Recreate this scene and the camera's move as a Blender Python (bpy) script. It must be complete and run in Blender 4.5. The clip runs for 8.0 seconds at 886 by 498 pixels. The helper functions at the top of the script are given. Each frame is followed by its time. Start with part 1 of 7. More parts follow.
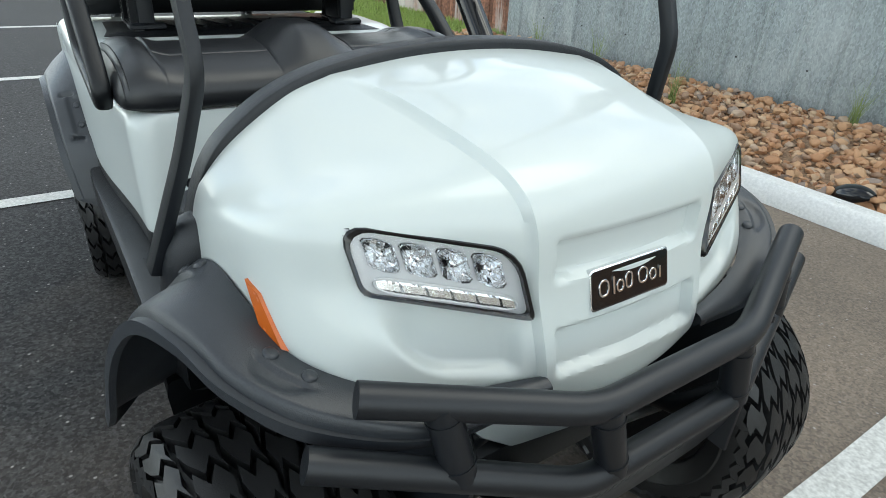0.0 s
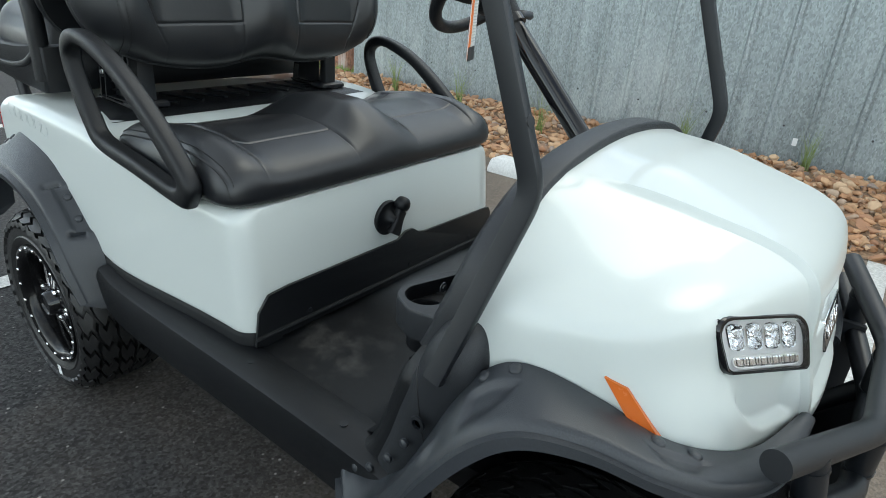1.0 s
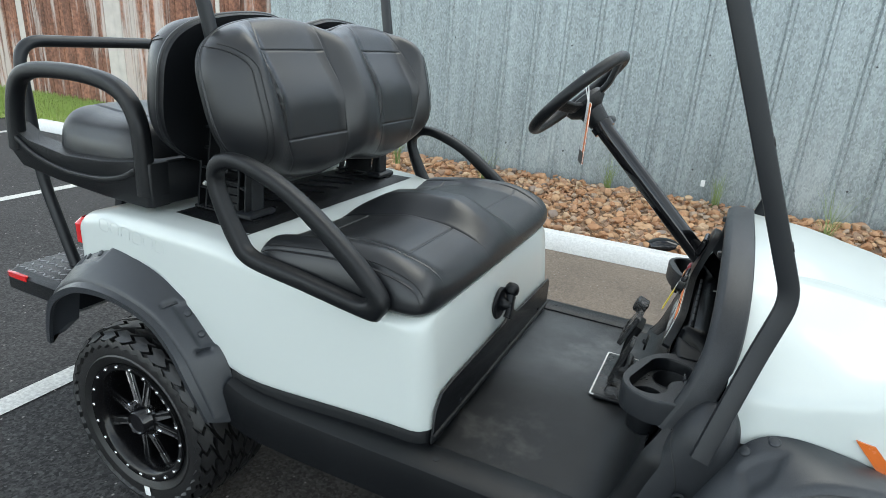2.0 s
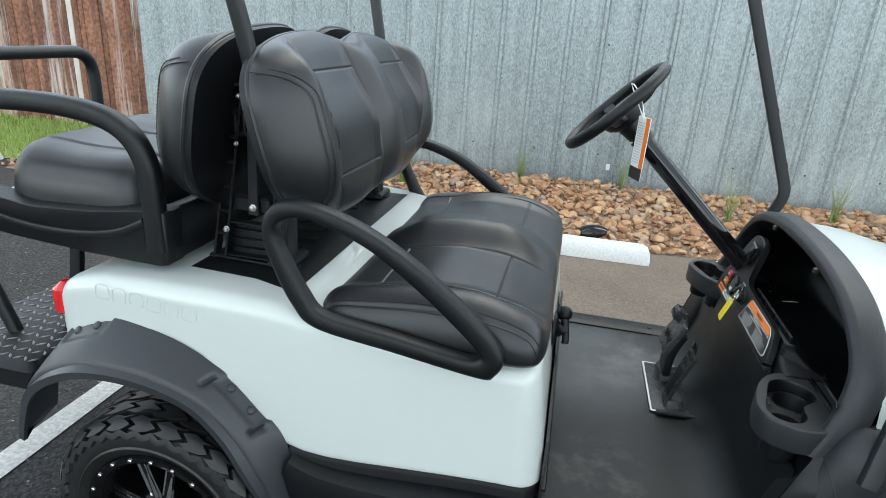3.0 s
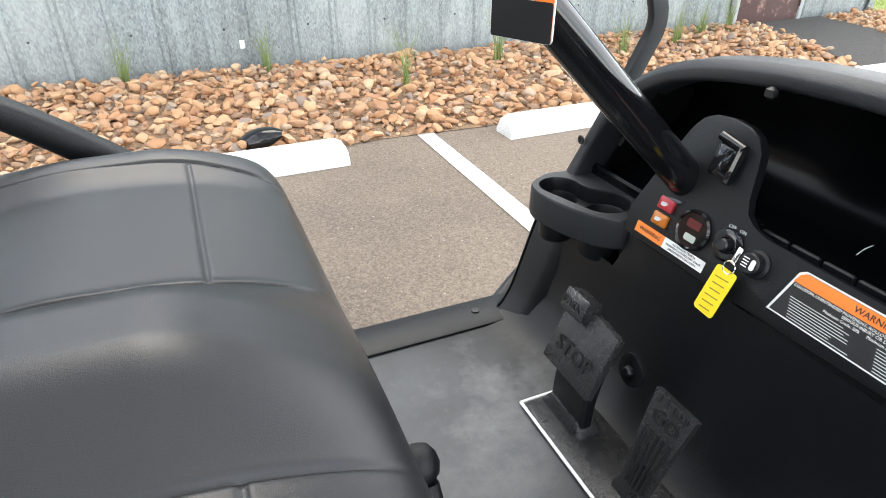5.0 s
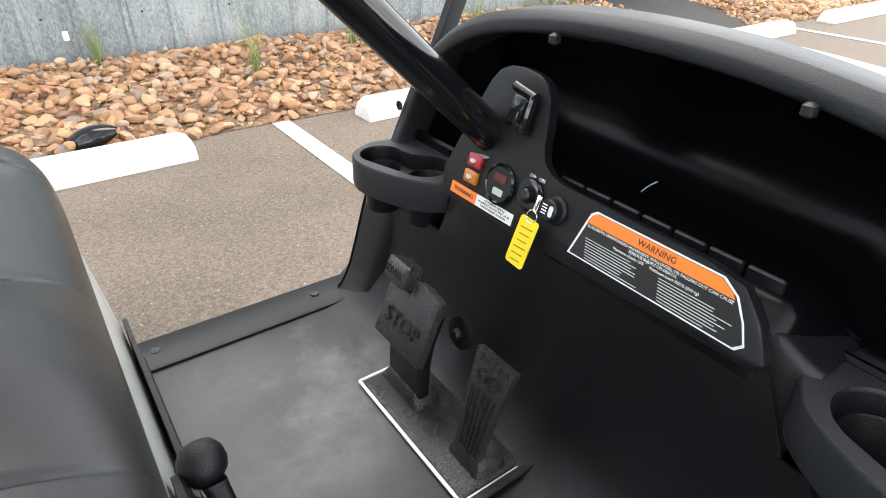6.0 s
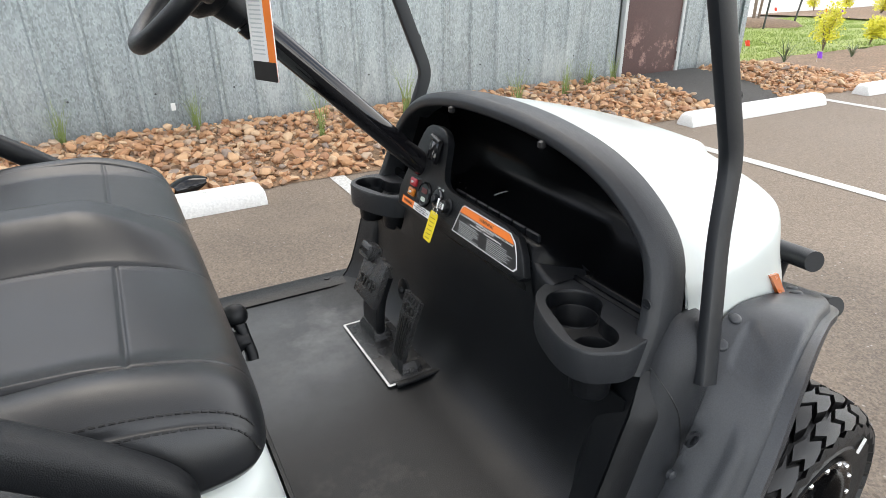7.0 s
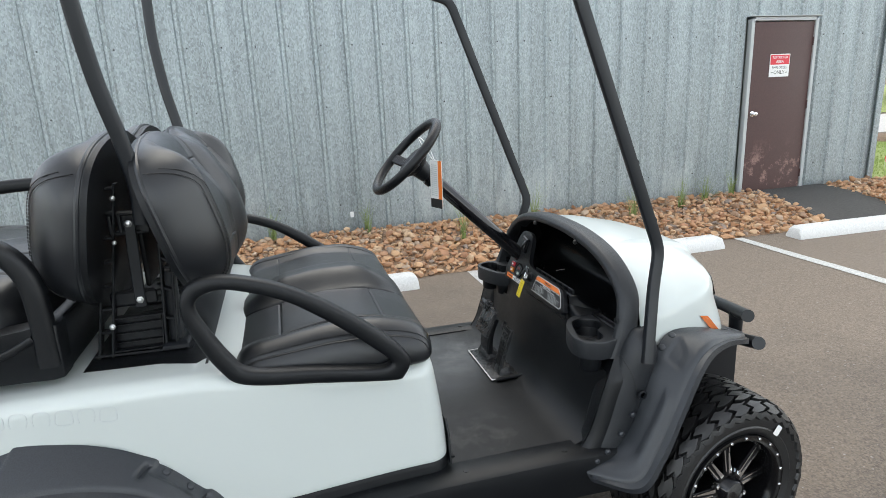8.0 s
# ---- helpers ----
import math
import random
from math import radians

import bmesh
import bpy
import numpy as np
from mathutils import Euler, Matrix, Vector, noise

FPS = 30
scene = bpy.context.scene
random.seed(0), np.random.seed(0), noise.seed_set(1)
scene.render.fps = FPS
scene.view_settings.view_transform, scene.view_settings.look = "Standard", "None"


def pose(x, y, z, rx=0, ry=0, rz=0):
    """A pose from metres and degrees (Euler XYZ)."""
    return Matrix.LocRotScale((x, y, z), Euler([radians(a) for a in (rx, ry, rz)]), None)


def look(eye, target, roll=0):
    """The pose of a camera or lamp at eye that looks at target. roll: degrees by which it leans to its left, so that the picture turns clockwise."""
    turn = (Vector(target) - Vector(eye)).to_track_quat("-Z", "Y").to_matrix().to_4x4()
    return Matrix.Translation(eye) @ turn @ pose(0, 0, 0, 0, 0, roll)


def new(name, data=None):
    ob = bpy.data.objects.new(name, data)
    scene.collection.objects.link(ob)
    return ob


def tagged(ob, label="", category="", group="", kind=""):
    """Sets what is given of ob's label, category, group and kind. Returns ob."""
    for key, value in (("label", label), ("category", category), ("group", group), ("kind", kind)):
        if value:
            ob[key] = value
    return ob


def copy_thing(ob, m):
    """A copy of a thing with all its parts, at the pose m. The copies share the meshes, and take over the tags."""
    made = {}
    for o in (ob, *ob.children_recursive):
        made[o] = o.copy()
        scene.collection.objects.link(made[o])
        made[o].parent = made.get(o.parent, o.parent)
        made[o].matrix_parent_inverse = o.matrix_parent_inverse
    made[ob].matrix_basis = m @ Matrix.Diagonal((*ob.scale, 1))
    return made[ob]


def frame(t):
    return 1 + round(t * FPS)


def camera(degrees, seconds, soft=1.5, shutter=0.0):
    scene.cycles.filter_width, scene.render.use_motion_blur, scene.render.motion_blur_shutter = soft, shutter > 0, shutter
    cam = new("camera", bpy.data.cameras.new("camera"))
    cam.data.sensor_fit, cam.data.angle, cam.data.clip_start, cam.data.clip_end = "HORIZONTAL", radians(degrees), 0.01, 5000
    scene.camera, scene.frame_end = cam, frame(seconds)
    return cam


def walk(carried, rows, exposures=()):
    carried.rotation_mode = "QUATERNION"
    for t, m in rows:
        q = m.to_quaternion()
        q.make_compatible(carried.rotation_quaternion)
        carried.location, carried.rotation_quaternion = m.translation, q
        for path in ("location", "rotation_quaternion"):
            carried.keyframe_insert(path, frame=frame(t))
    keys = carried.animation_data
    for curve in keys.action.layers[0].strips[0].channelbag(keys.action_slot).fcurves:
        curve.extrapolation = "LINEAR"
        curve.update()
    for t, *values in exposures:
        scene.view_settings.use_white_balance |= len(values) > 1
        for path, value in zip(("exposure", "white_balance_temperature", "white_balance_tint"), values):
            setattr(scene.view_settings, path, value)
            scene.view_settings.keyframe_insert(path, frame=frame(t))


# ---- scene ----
cam = camera(73.4, 8.0, soft=0.6)
PATH = [
    (0, (2.209, -0.599, 1.145), (0.76, 0.412, 0.209), 3.4),
    (0.5, (2.012, -0.848, 1.179), (0.745, 0.417, 0.287), 3.9),
    (1, (1.784, -1.083, 1.218), (0.707, 0.387, 0.394), 4.6),
    (1.5, (1.539, -1.267, 1.266), (0.624, 0.353, 0.532), 4.9),
    (2, (1.308, -1.471, 1.338), (0.518, 0.24, 0.668), 4.1),
    (2.2, (1.229, -1.546, 1.38), (0.502, 0.198, 0.724), 4.0),
    (3.3, (0.742, -1.363, 1.375), (0.468, 0.482, 0.653), 3.1),
    (3.5, (0.741, -1.238, 1.348), (0.52, 0.598, 0.588), 2.2),
    (4, (0.701, -0.902, 1.28), (0.775, 0.905, 0.427), 1.4),
    (4.2, (0.703, -0.797, 1.259), (0.906, 0.984, 0.371), 1.1),
    (5.3, (0.735, -0.298, 1.116), (1.563, 1.196, 0.075), 0.3),
    (5.5, (0.759, -0.301, 1.105), (1.663, 1.143, 0.057), 0.5),
    (6, (0.815, -0.387, 1.108), (1.817, 0.998, 0.07), 0.8),
    (6.5, (0.853, -0.608, 1.148), (1.836, 0.835, 0.173), 0.3),
    (7, (0.744, -0.926, 1.212), (1.611, 0.665, 0.366), -0.7),
    (7.5, (0.601, -1.306, 1.323), (1.293, 0.445, 0.648), -1.9),
    (8, (0.488, -1.782, 1.411), (0.987, 0.089, 0.91), -2.6),
]
EXPO = [(0.0, 0.20, 6500, 1), (1.0, 0.27, 6500, 1), (2.0, 0.48, 6500, 2), (3.5, 0.64, 6560, 3), (4.2, 0.82, 6690, 6), (5.3, 1.36, 7000, 9), (6.0, 1.24, 7080, 10), (6.5, 1.02, 7130, 10), (7.0, 0.80, 7040, 10), (7.5, 0.50, 6820, 9), (8.0, 0.44, 6740, 7)]
walk(cam, [(t, look(eye, target, roll)) for t, eye, target, roll in PATH], EXPO)

# ---- world and light: bright overcast sky ----
world = bpy.data.worlds.new("sky")
scene.world = world
world.use_nodes = True
wn, wl = world.node_tree.nodes, world.node_tree.links
wn.clear()
w_out = wn.new("ShaderNodeOutputWorld")
w_bg = wn.new("ShaderNodeBackground")
w_sky = wn.new("ShaderNodeTexSky")
w_sky.sky_type = "NISHITA"
w_sky.sun_disc = False
w_sky.sun_elevation = radians(64)
w_sky.sun_rotation = radians(12)
w_co = wn.new("ShaderNodeTexCoord")
w_map = wn.new("ShaderNodeMapping")
w_map.inputs["Scale"].default_value = (1.6, 1.6, 3.2)
w_noise = wn.new("ShaderNodeTexNoise")
w_noise.inputs["Scale"].default_value = 2.6
w_noise.inputs["Detail"].default_value = 6.0
w_noise.inputs["Roughness"].default_value = 0.55
w_ramp = wn.new("ShaderNodeValToRGB")
w_ramp.color_ramp.elements[0].position = 0.43
w_ramp.color_ramp.elements[0].color = (0.16, 0.16, 0.16, 1)
w_ramp.color_ramp.elements[1].position = 0.57
w_ramp.color_ramp.elements[1].color = (0.97, 0.97, 0.97, 1)
w_mix = wn.new("ShaderNodeMixRGB")
w_mix.inputs["Color2"].default_value = (8.6, 8.8, 9.1, 1)
w_bg.inputs["Strength"].default_value = 0.15
wl.new(w_co.outputs["Generated"], w_map.inputs["Vector"])
wl.new(w_map.outputs["Vector"], w_noise.inputs["Vector"])
wl.new(w_noise.outputs["Fac"], w_ramp.inputs["Fac"])
wl.new(w_ramp.outputs["Color"], w_mix.inputs["Fac"])
wl.new(w_sky.outputs["Color"], w_mix.inputs["Color1"])
# thin bright cloud, a little brighter towards the horizon
w_sep = wn.new("ShaderNodeSeparateXYZ")
w_up = wn.new("ShaderNodeMapRange")
w_up.inputs["To Min"].default_value, w_up.inputs["To Max"].default_value = 2.5, 0.62
w_mul = wn.new("ShaderNodeVectorMath")
w_mul.operation = "SCALE"
wl.new(w_co.outputs["Generated"], w_sep.inputs["Vector"])
wl.new(w_sep.outputs["Z"], w_up.inputs["Value"])
wl.new(w_mix.outputs["Color"], w_mul.inputs[0])
wl.new(w_up.outputs["Result"], w_mul.inputs["Scale"])
wl.new(w_mul.outputs["Vector"], w_bg.inputs["Color"])
wl.new(w_bg.outputs["Background"], w_out.inputs["Surface"])
SUN = new("sun", bpy.data.lights.new("sun", "SUN"))
SUN.data.energy = 0.9
SUN.data.angle = radians(36)
SUN.data.color = (1.0, 0.97, 0.92)
SUN.matrix_world = look((0.8, 3.8, 8.0), (0, 0, 0))


# ---- materials ----
def pbr(name, col, rough=0.5, metal=0.0, var=0.12, vscale=6.0, grain=0.0, gscale=250.0, bump=0.0, bscale=400.0, coat=0.0, spec=0.5,
        rvar=0.1, tint=None, rand=0.0):
    """A surface with large soft variation, fine grain, relief and optional clear coat."""
    m = bpy.data.materials.new(name)
    m.use_nodes = True
    n, l = m.node_tree.nodes, m.node_tree.links
    b = n["Principled BSDF"]
    co = n.new("ShaderNodeTexCoord")
    big = n.new("ShaderNodeTexNoise")
    big.inputs["Scale"].default_value = vscale
    big.inputs["Detail"].default_value = 5.0
    l.new(co.outputs["Object"], big.inputs["Vector"])
    mix = n.new("ShaderNodeMixRGB")
    mix.inputs["Color1"].default_value = (*[c * (1 - var) for c in col], 1)
    mix.inputs["Color2"].default_value = (*(tint or [min(1, c * (1 + var)) for c in col]), 1)
    l.new(big.outputs["Fac"], mix.inputs["Fac"])
    out = mix.outputs["Color"]
    if grain:
        fine = n.new("ShaderNodeTexNoise")
        fine.inputs["Scale"].default_value = gscale
        fine.inputs["Detail"].default_value = 2.0
        l.new(co.outputs["Object"], fine.inputs["Vector"])
        mr = n.new("ShaderNodeMapRange")
        mr.inputs["From Min"].default_value, mr.inputs["From Max"].default_value = 0.3, 0.7
        mr.inputs["To Min"].default_value, mr.inputs["To Max"].default_value = 1 - grain, 1 + grain
        l.new(fine.outputs["Fac"], mr.inputs["Value"])
        mul = n.new("ShaderNodeVectorMath")
        mul.operation = "SCALE"
        l.new(out, mul.inputs[0])
        l.new(mr.outputs["Result"], mul.inputs["Scale"])
        out = mul.outputs["Vector"]
    if rand:
        info = n.new("ShaderNodeObjectInfo")
        mr2 = n.new("ShaderNodeMapRange")
        mr2.inputs["To Min"].default_value, mr2.inputs["To Max"].default_value = 1 - rand, 1 + rand
        l.new(info.outputs["Random"], mr2.inputs["Value"])
        mul2 = n.new("ShaderNodeVectorMath")
        mul2.operation = "SCALE"
        l.new(out, mul2.inputs[0])
        l.new(mr2.outputs["Result"], mul2.inputs["Scale"])
        out = mul2.outputs["Vector"]
    l.new(out, b.inputs["Base Color"])
    rr = n.new("ShaderNodeMapRange")
    rr.inputs["From Min"].default_value, rr.inputs["From Max"].default_value = 0.3, 0.7
    rr.inputs["To Min"].default_value, rr.inputs["To Max"].default_value = max(0.02, rough - rvar / 2), min(1, rough + rvar / 2)
    l.new(big.outputs["Fac"], rr.inputs["Value"])
    l.new(rr.outputs["Result"], b.inputs["Roughness"])
    b.inputs["Metallic"].default_value = metal
    b.inputs["Specular IOR Level"].default_value = spec
    b.inputs["Coat Weight"].default_value = coat
    b.inputs["Coat Roughness"].default_value = 0.04
    if bump:
        bn = n.new("ShaderNodeTexNoise")
        bn.inputs["Scale"].default_value = bscale
        bn.inputs["Detail"].default_value = 3.0
        l.new(co.outputs["Object"], bn.inputs["Vector"])
        bp = n.new("ShaderNodeBump")
        bp.inputs["Strength"].default_value = bump
        bp.inputs["Distance"].default_value = 0.002
        l.new(bn.outputs["Fac"], bp.inputs["Height"])
        l.new(bp.outputs["Normal"], b.inputs["Normal"])
    return m


M_WHITE = pbr("white_paint", (0.528, 0.565, 0.548), 0.36, 0, 0.012, 3, coat=0.5, rvar=0.05)
M_PLASTIC = pbr("black_textured_plastic", (0.0042, 0.0050, 0.0064), 0.40, 0, 0.22, 5, grain=0.35, gscale=450, bump=0.32, bscale=800, spec=0.34)
M_FENDER = pbr("dark_grey_textured_plastic", (0.024, 0.027, 0.032), 0.34, 0, 0.10, 6, grain=0.22, gscale=500, bump=0.26, bscale=750, spec=0.48)
M_COWL = pbr("black_grained_plastic", (0.0150, 0.0168, 0.0198), 0.42, 0, 0.12, 6, grain=0.25, gscale=480, bump=0.30, bscale=750, spec=0.40)
M_GLOSS = pbr("gloss_black_plastic", (0.005, 0.005, 0.006), 0.08, 0, 0.1, 5, rvar=0.03)
M_RIM = pbr("gloss_black_rim", (0.004, 0.004, 0.0045), 0.2, 0, 0.1, 5, spec=0.3)
M_STEEL = pbr("black_powder_coat", (0.0078, 0.0092, 0.0118), 0.40, 0, 0.08, 8, grain=0.12, gscale=500, bump=0.08, bscale=1400, spec=0.42)
M_SEAT = pbr("black_vinyl", (0.0104, 0.0114, 0.0134), 0.34, 0, 0.14, 7, grain=0.18, gscale=700, bump=0.14, bscale=1300, spec=0.52)
M_STITCH = pbr("dark_thread", (0.004, 0.004, 0.0045), 0.6)
M_FLOOR = pbr("black_rubber_mat", (0.0042, 0.0050, 0.0062), 0.42, 0, 0.25, 9, grain=0.4, gscale=300, bump=0.22, bscale=600, spec=0.30)
M_RUBBER = pbr("tyre_rubber", (0.0080, 0.0080, 0.0085), 0.45, 0, 0.2, 20, grain=0.15, gscale=300, bump=0.2, bscale=500)
M_CHROME = pbr("bright_machined_aluminium", (0.86, 0.86, 0.87), 0.16, 1.0, 0.05, 20)
M_ZINC = pbr("zinc_bolt", (0.6, 0.6, 0.6), 0.35, 1.0, 0.1, 60)
M_REFL = pbr("lamp_reflector", (0.86, 0.87, 0.88), 0.20, 1.0, 0.03, 30, rvar=0.02)
M_DARKREF = pbr("dark_reflection_facet", (0.05, 0.05, 0.055), 0.1, 0.6, 0.1, 30)
M_SATIN = pbr("satin_lamp_housing", (0.56, 0.57, 0.58), 0.35, 0.1, 0.03, 30)
M_AMBER = pbr("amber_reflector", (0.50, 0.105, 0.008), 0.25, 0, 0.05, 40, coat=0.6)
M_RED = pbr("red_lens", (0.55, 0.012, 0.015), 0.2, 0, 0.1, 30, coat=0.8)
M_PAPER = pbr("white_card", (0.75, 0.75, 0.74), 0.5, 0, 0.03, 30)
M_ORANGE = pbr("orange_print", (0.80, 0.20, 0.03), 0.45, 0, 0.03, 40)
M_YELLOW = pbr("yellow_tag", (0.80, 0.62, 0.02), 0.4, 0, 0.06, 40)
M_INK = pbr("black_print", (0.012, 0.012, 0.013), 0.45, 0, 0.05, 40)
M_GREYINK = pbr("grey_print", (0.50, 0.53, 0.53), 0.35, 0, 0.05, 40)
M_WHITEINK = pbr("white_print", (0.72, 0.72, 0.72), 0.45, 0, 0.04, 40)
M_AMBERSW = pbr("amber_switch", (0.42, 0.13, 0.012), 0.3, 0, 0.05, 40)
M_REDSW = pbr("red_switch", (0.34, 0.02, 0.03), 0.35, 0, 0.05, 40)
M_SIGNRED = pbr("red_sign_print", (0.62, 0.03, 0.05), 0.4, 0, 0.05, 40)
M_ALU = pbr("footplate_aluminium", (0.22, 0.22, 0.23), 0.45, 0.7, 0.15, 20)


def worn(m, col, scale, lo, hi, amount, zlim=None, stretch=(1, 1, 1), spot=None):
    """Scuffs: pale patches of broken noise over a material, between two heights or round one trodden spot if given."""
    n, l = m.node_tree.nodes, m.node_tree.links
    b = n["Principled BSDF"]
    src = b.inputs["Base Color"].links[0].from_socket
    co = n.new("ShaderNodeTexCoord")
    a, c = n.new("ShaderNodeTexNoise"), n.new("ShaderNodeTexNoise")
    a.inputs["Scale"].default_value, a.inputs["Detail"].default_value, a.inputs["Roughness"].default_value = scale, 8.0, 0.7
    c.inputs["Scale"].default_value, c.inputs["Detail"].default_value = scale * 0.22, 2.0
    st = n.new("ShaderNodeMapping")
    st.inputs["Scale"].default_value = stretch
    l.new(co.outputs["Object"], st.inputs["Vector"])
    l.new(st.outputs["Vector"], a.inputs["Vector"])
    l.new(st.outputs["Vector"], c.inputs["Vector"])
    ad = n.new("ShaderNodeMath")
    ad.operation = "ADD"
    l.new(a.outputs["Fac"], ad.inputs[0])
    l.new(c.outputs["Fac"], ad.inputs[1])
    mr = n.new("ShaderNodeMapRange")
    mr.inputs["From Min"].default_value, mr.inputs["From Max"].default_value = lo, hi
    mr.inputs["To Max"].default_value = amount
    l.new(ad.outputs["Value"], mr.inputs["Value"])
    fac = mr.outputs["Result"]
    if zlim:
        sx = n.new("ShaderNodeSeparateXYZ")
        l.new(co.outputs["Object"], sx.inputs["Vector"])
        zr = n.new("ShaderNodeMapRange")
        zr.interpolation_type = "SMOOTHSTEP"
        zr.inputs["From Min"].default_value, zr.inputs["From Max"].default_value = zlim
        l.new(sx.outputs["Z"], zr.inputs["Value"])
        mu = n.new("ShaderNodeMath")
        mu.operation = "MULTIPLY"
        l.new(fac, mu.inputs[0])
        l.new(zr.outputs["Result"], mu.inputs[1])
        fac = mu.outputs["Value"]
    if spot:
        dist = n.new("ShaderNodeVectorMath")
        dist.operation = "DISTANCE"
        l.new(co.outputs["Object"], dist.inputs[0])
        dist.inputs[1].default_value = spot[:3]
        dr = n.new("ShaderNodeMapRange")
        dr.interpolation_type = "SMOOTHSTEP"
        dr.inputs["From Min"].default_value, dr.inputs["From Max"].default_value = spot[3], spot[3] * 0.25
        l.new(dist.outputs["Value"], dr.inputs["Value"])
        mu = n.new("ShaderNodeMath")
        mu.operation = "MULTIPLY"
        l.new(fac, mu.inputs[0])
        l.new(dr.outputs["Result"], mu.inputs[1])
        fac = mu.outputs["Value"]
    mx = n.new("ShaderNodeMixRGB")
    mx.inputs["Color2"].default_value = (*col, 1)
    l.new(fac, mx.inputs["Fac"])
    l.new(src, mx.inputs["Color1"])
    l.new(mx.outputs["Color"], b.inputs["Base Color"])
    return m


# trodden dust; this broad bluish patch also carries the floor's sky sheen as colour
worn(M_FLOOR, (0.112, 0.122, 0.134), 6.0, 0.25, 1.15, 0.85, spot=(0.90, 0.20, 0.455, 0.36))
worn(M_FLOOR, (0.19, 0.195, 0.20), 15.0, 1.00, 1.30, 0.55, spot=(1.02, 0.26, 0.455, 0.26))
worn(M_FLOOR, (0.10, 0.097, 0.09), 22.0, 1.02, 1.34, 0.45, spot=(0.96, -0.34, 0.455, 0.24))
worn(M_RUBBER, (0.06, 0.055, 0.05), 14.0, 1.08, 1.5, 0.12)


def glass(name, col=(1, 1, 1), rough=0.02):
    m = bpy.data.materials.new(name)
    m.use_nodes = True
    b = m.node_tree.nodes["Principled BSDF"]
    b.inputs["Base Color"].default_value = (*col, 1)
    b.inputs["Transmission Weight"].default_value = 1.0
    b.inputs["Roughness"].default_value = rough
    b.inputs["IOR"].default_value = 1.2
    return m


M_LENS = glass("clear_lens")


# ---- mesh helpers ----
def lerp(a, b, t):
    return a + (b - a) * t


def spline(pts, n, closed=False):
    """n points along a smooth curve through the given ones (centripetal-like Catmull-Rom, even by chord)."""
    P = [Vector(p) for p in pts]
    N = len(P)
    segs = N if closed else N - 1
    dense = []
    for i in range(segs):
        p1, p2 = P[i], P[(i + 1) % N]
        p0 = P[(i - 1) % N] if closed or i > 0 else p1 * 2 - p2
        p3 = P[(i + 2) % N] if closed or i < N - 2 else p2 * 2 - p1
        for k in range(16):
            t = k / 16
            dense.append(0.5 * (2 * p1 + (p2 - p0) * t + (2 * p0 - 5 * p1 + 4 * p2 - p3) * t * t + (3 * p1 - p0 - 3 * p2 + p3) * t ** 3))
    dense.append(P[0].copy() if closed else P[-1].copy())
    acc = [0.0]
    for a, b in zip(dense, dense[1:]):
        acc.append(acc[-1] + (b - a).length)
    out, j = [], 0
    for k in range(n):
        s = acc[-1] * k / (n if closed else n - 1)
        while j < len(acc) - 2 and acc[j + 1] < s:
            j += 1
        d = acc[j + 1] - acc[j]
        out.append(dense[j].lerp(dense[j + 1], (s - acc[j]) / d if d else 0))
    return out


def grid_mesh(bm, rows, close_u=False, close_v=False, flip=False):
    """Quads over rows of points of equal length."""
    V = [[bm.verts.new(p) for p in r] for r in rows]
    nr, nc = len(V), len(V[0])
    for i in range(nr if close_v else nr - 1):
        for j in range(nc if close_u else nc - 1):
            q = [V[i][j], V[i][(j + 1) % nc], V[(i + 1) % nr][(j + 1) % nc], V[(i + 1) % nr][j]]
            if flip:
                q.reverse()
            try:
                bm.faces.new(q)
            except ValueError:
                pass
    return V


def bent(pts, r=0.03, n=5):
    """A path of straight runs with short rounded bends."""
    P = [Vector(p) for p in pts]
    out = [P[0]]
    for a, b, c in zip(P, P[1:], P[2:]):
        p, q = b + (a - b).normalized() * r, b + (c - b).normalized() * r
        out += [p.lerp(b, k / n).lerp(b.lerp(q, k / n), k / n) for k in range(n + 1)]
    return out + [P[-1]]


def frames_along(P, closed=False, up=(0, 0, 1)):
    out, n = [], len(P)
    for i, p in enumerate(P):
        a = P[(i - 1) % n] if closed or i > 0 else P[i]
        b = P[(i + 1) % n] if closed or i < n - 1 else P[i]
        d = (b - a).normalized()
        u = Vector(up)
        s = d.cross(u)
        if s.length < 1e-4:
            s = d.cross(Vector((0, 1, 0)))
        s.normalize()
        out.append((s, s.cross(d).normalized(), d))
    return out


def sweep(bm, P, section, closed=False, up=(0, 0, 1), scale=None, caps=True):
    """Sweep a closed 2D section (side, up) along the points P."""
    P = [Vector(p) for p in P]
    rows = []
    for i, (p, (s, u, d)) in enumerate(zip(P, frames_along(P, closed, up))):
        k = scale[i] if scale else 1.0
        rows.append([p + s * (x * k) + u * (y * k) for x, y in section])
    V = grid_mesh(bm, rows, close_u=True, close_v=closed)
    if caps and not closed:
        bm.faces.new(V[0][::-1])
        bm.faces.new(V[-1])
    return V


def circle(r, n=14, ry=None):
    return [(r * math.cos(2 * math.pi * k / n), (ry or r) * math.sin(2 * math.pi * k / n)) for k in range(n)]


def rrect(w, h, r, n=3):
    """A rounded rectangle, centred, as a ring of points."""
    out = []
    for cx, cy, a0 in ((w / 2 - r, h / 2 - r, 0), (-w / 2 + r, h / 2 - r, 90), (-w / 2 + r, -h / 2 + r, 180), (w / 2 - r, -h / 2 + r, 270)):
        for k in range(n + 1):
            a = radians(a0 + 90 * k / n)
            out.append((cx + r * math.cos(a), cy + r * math.sin(a)))
    return out


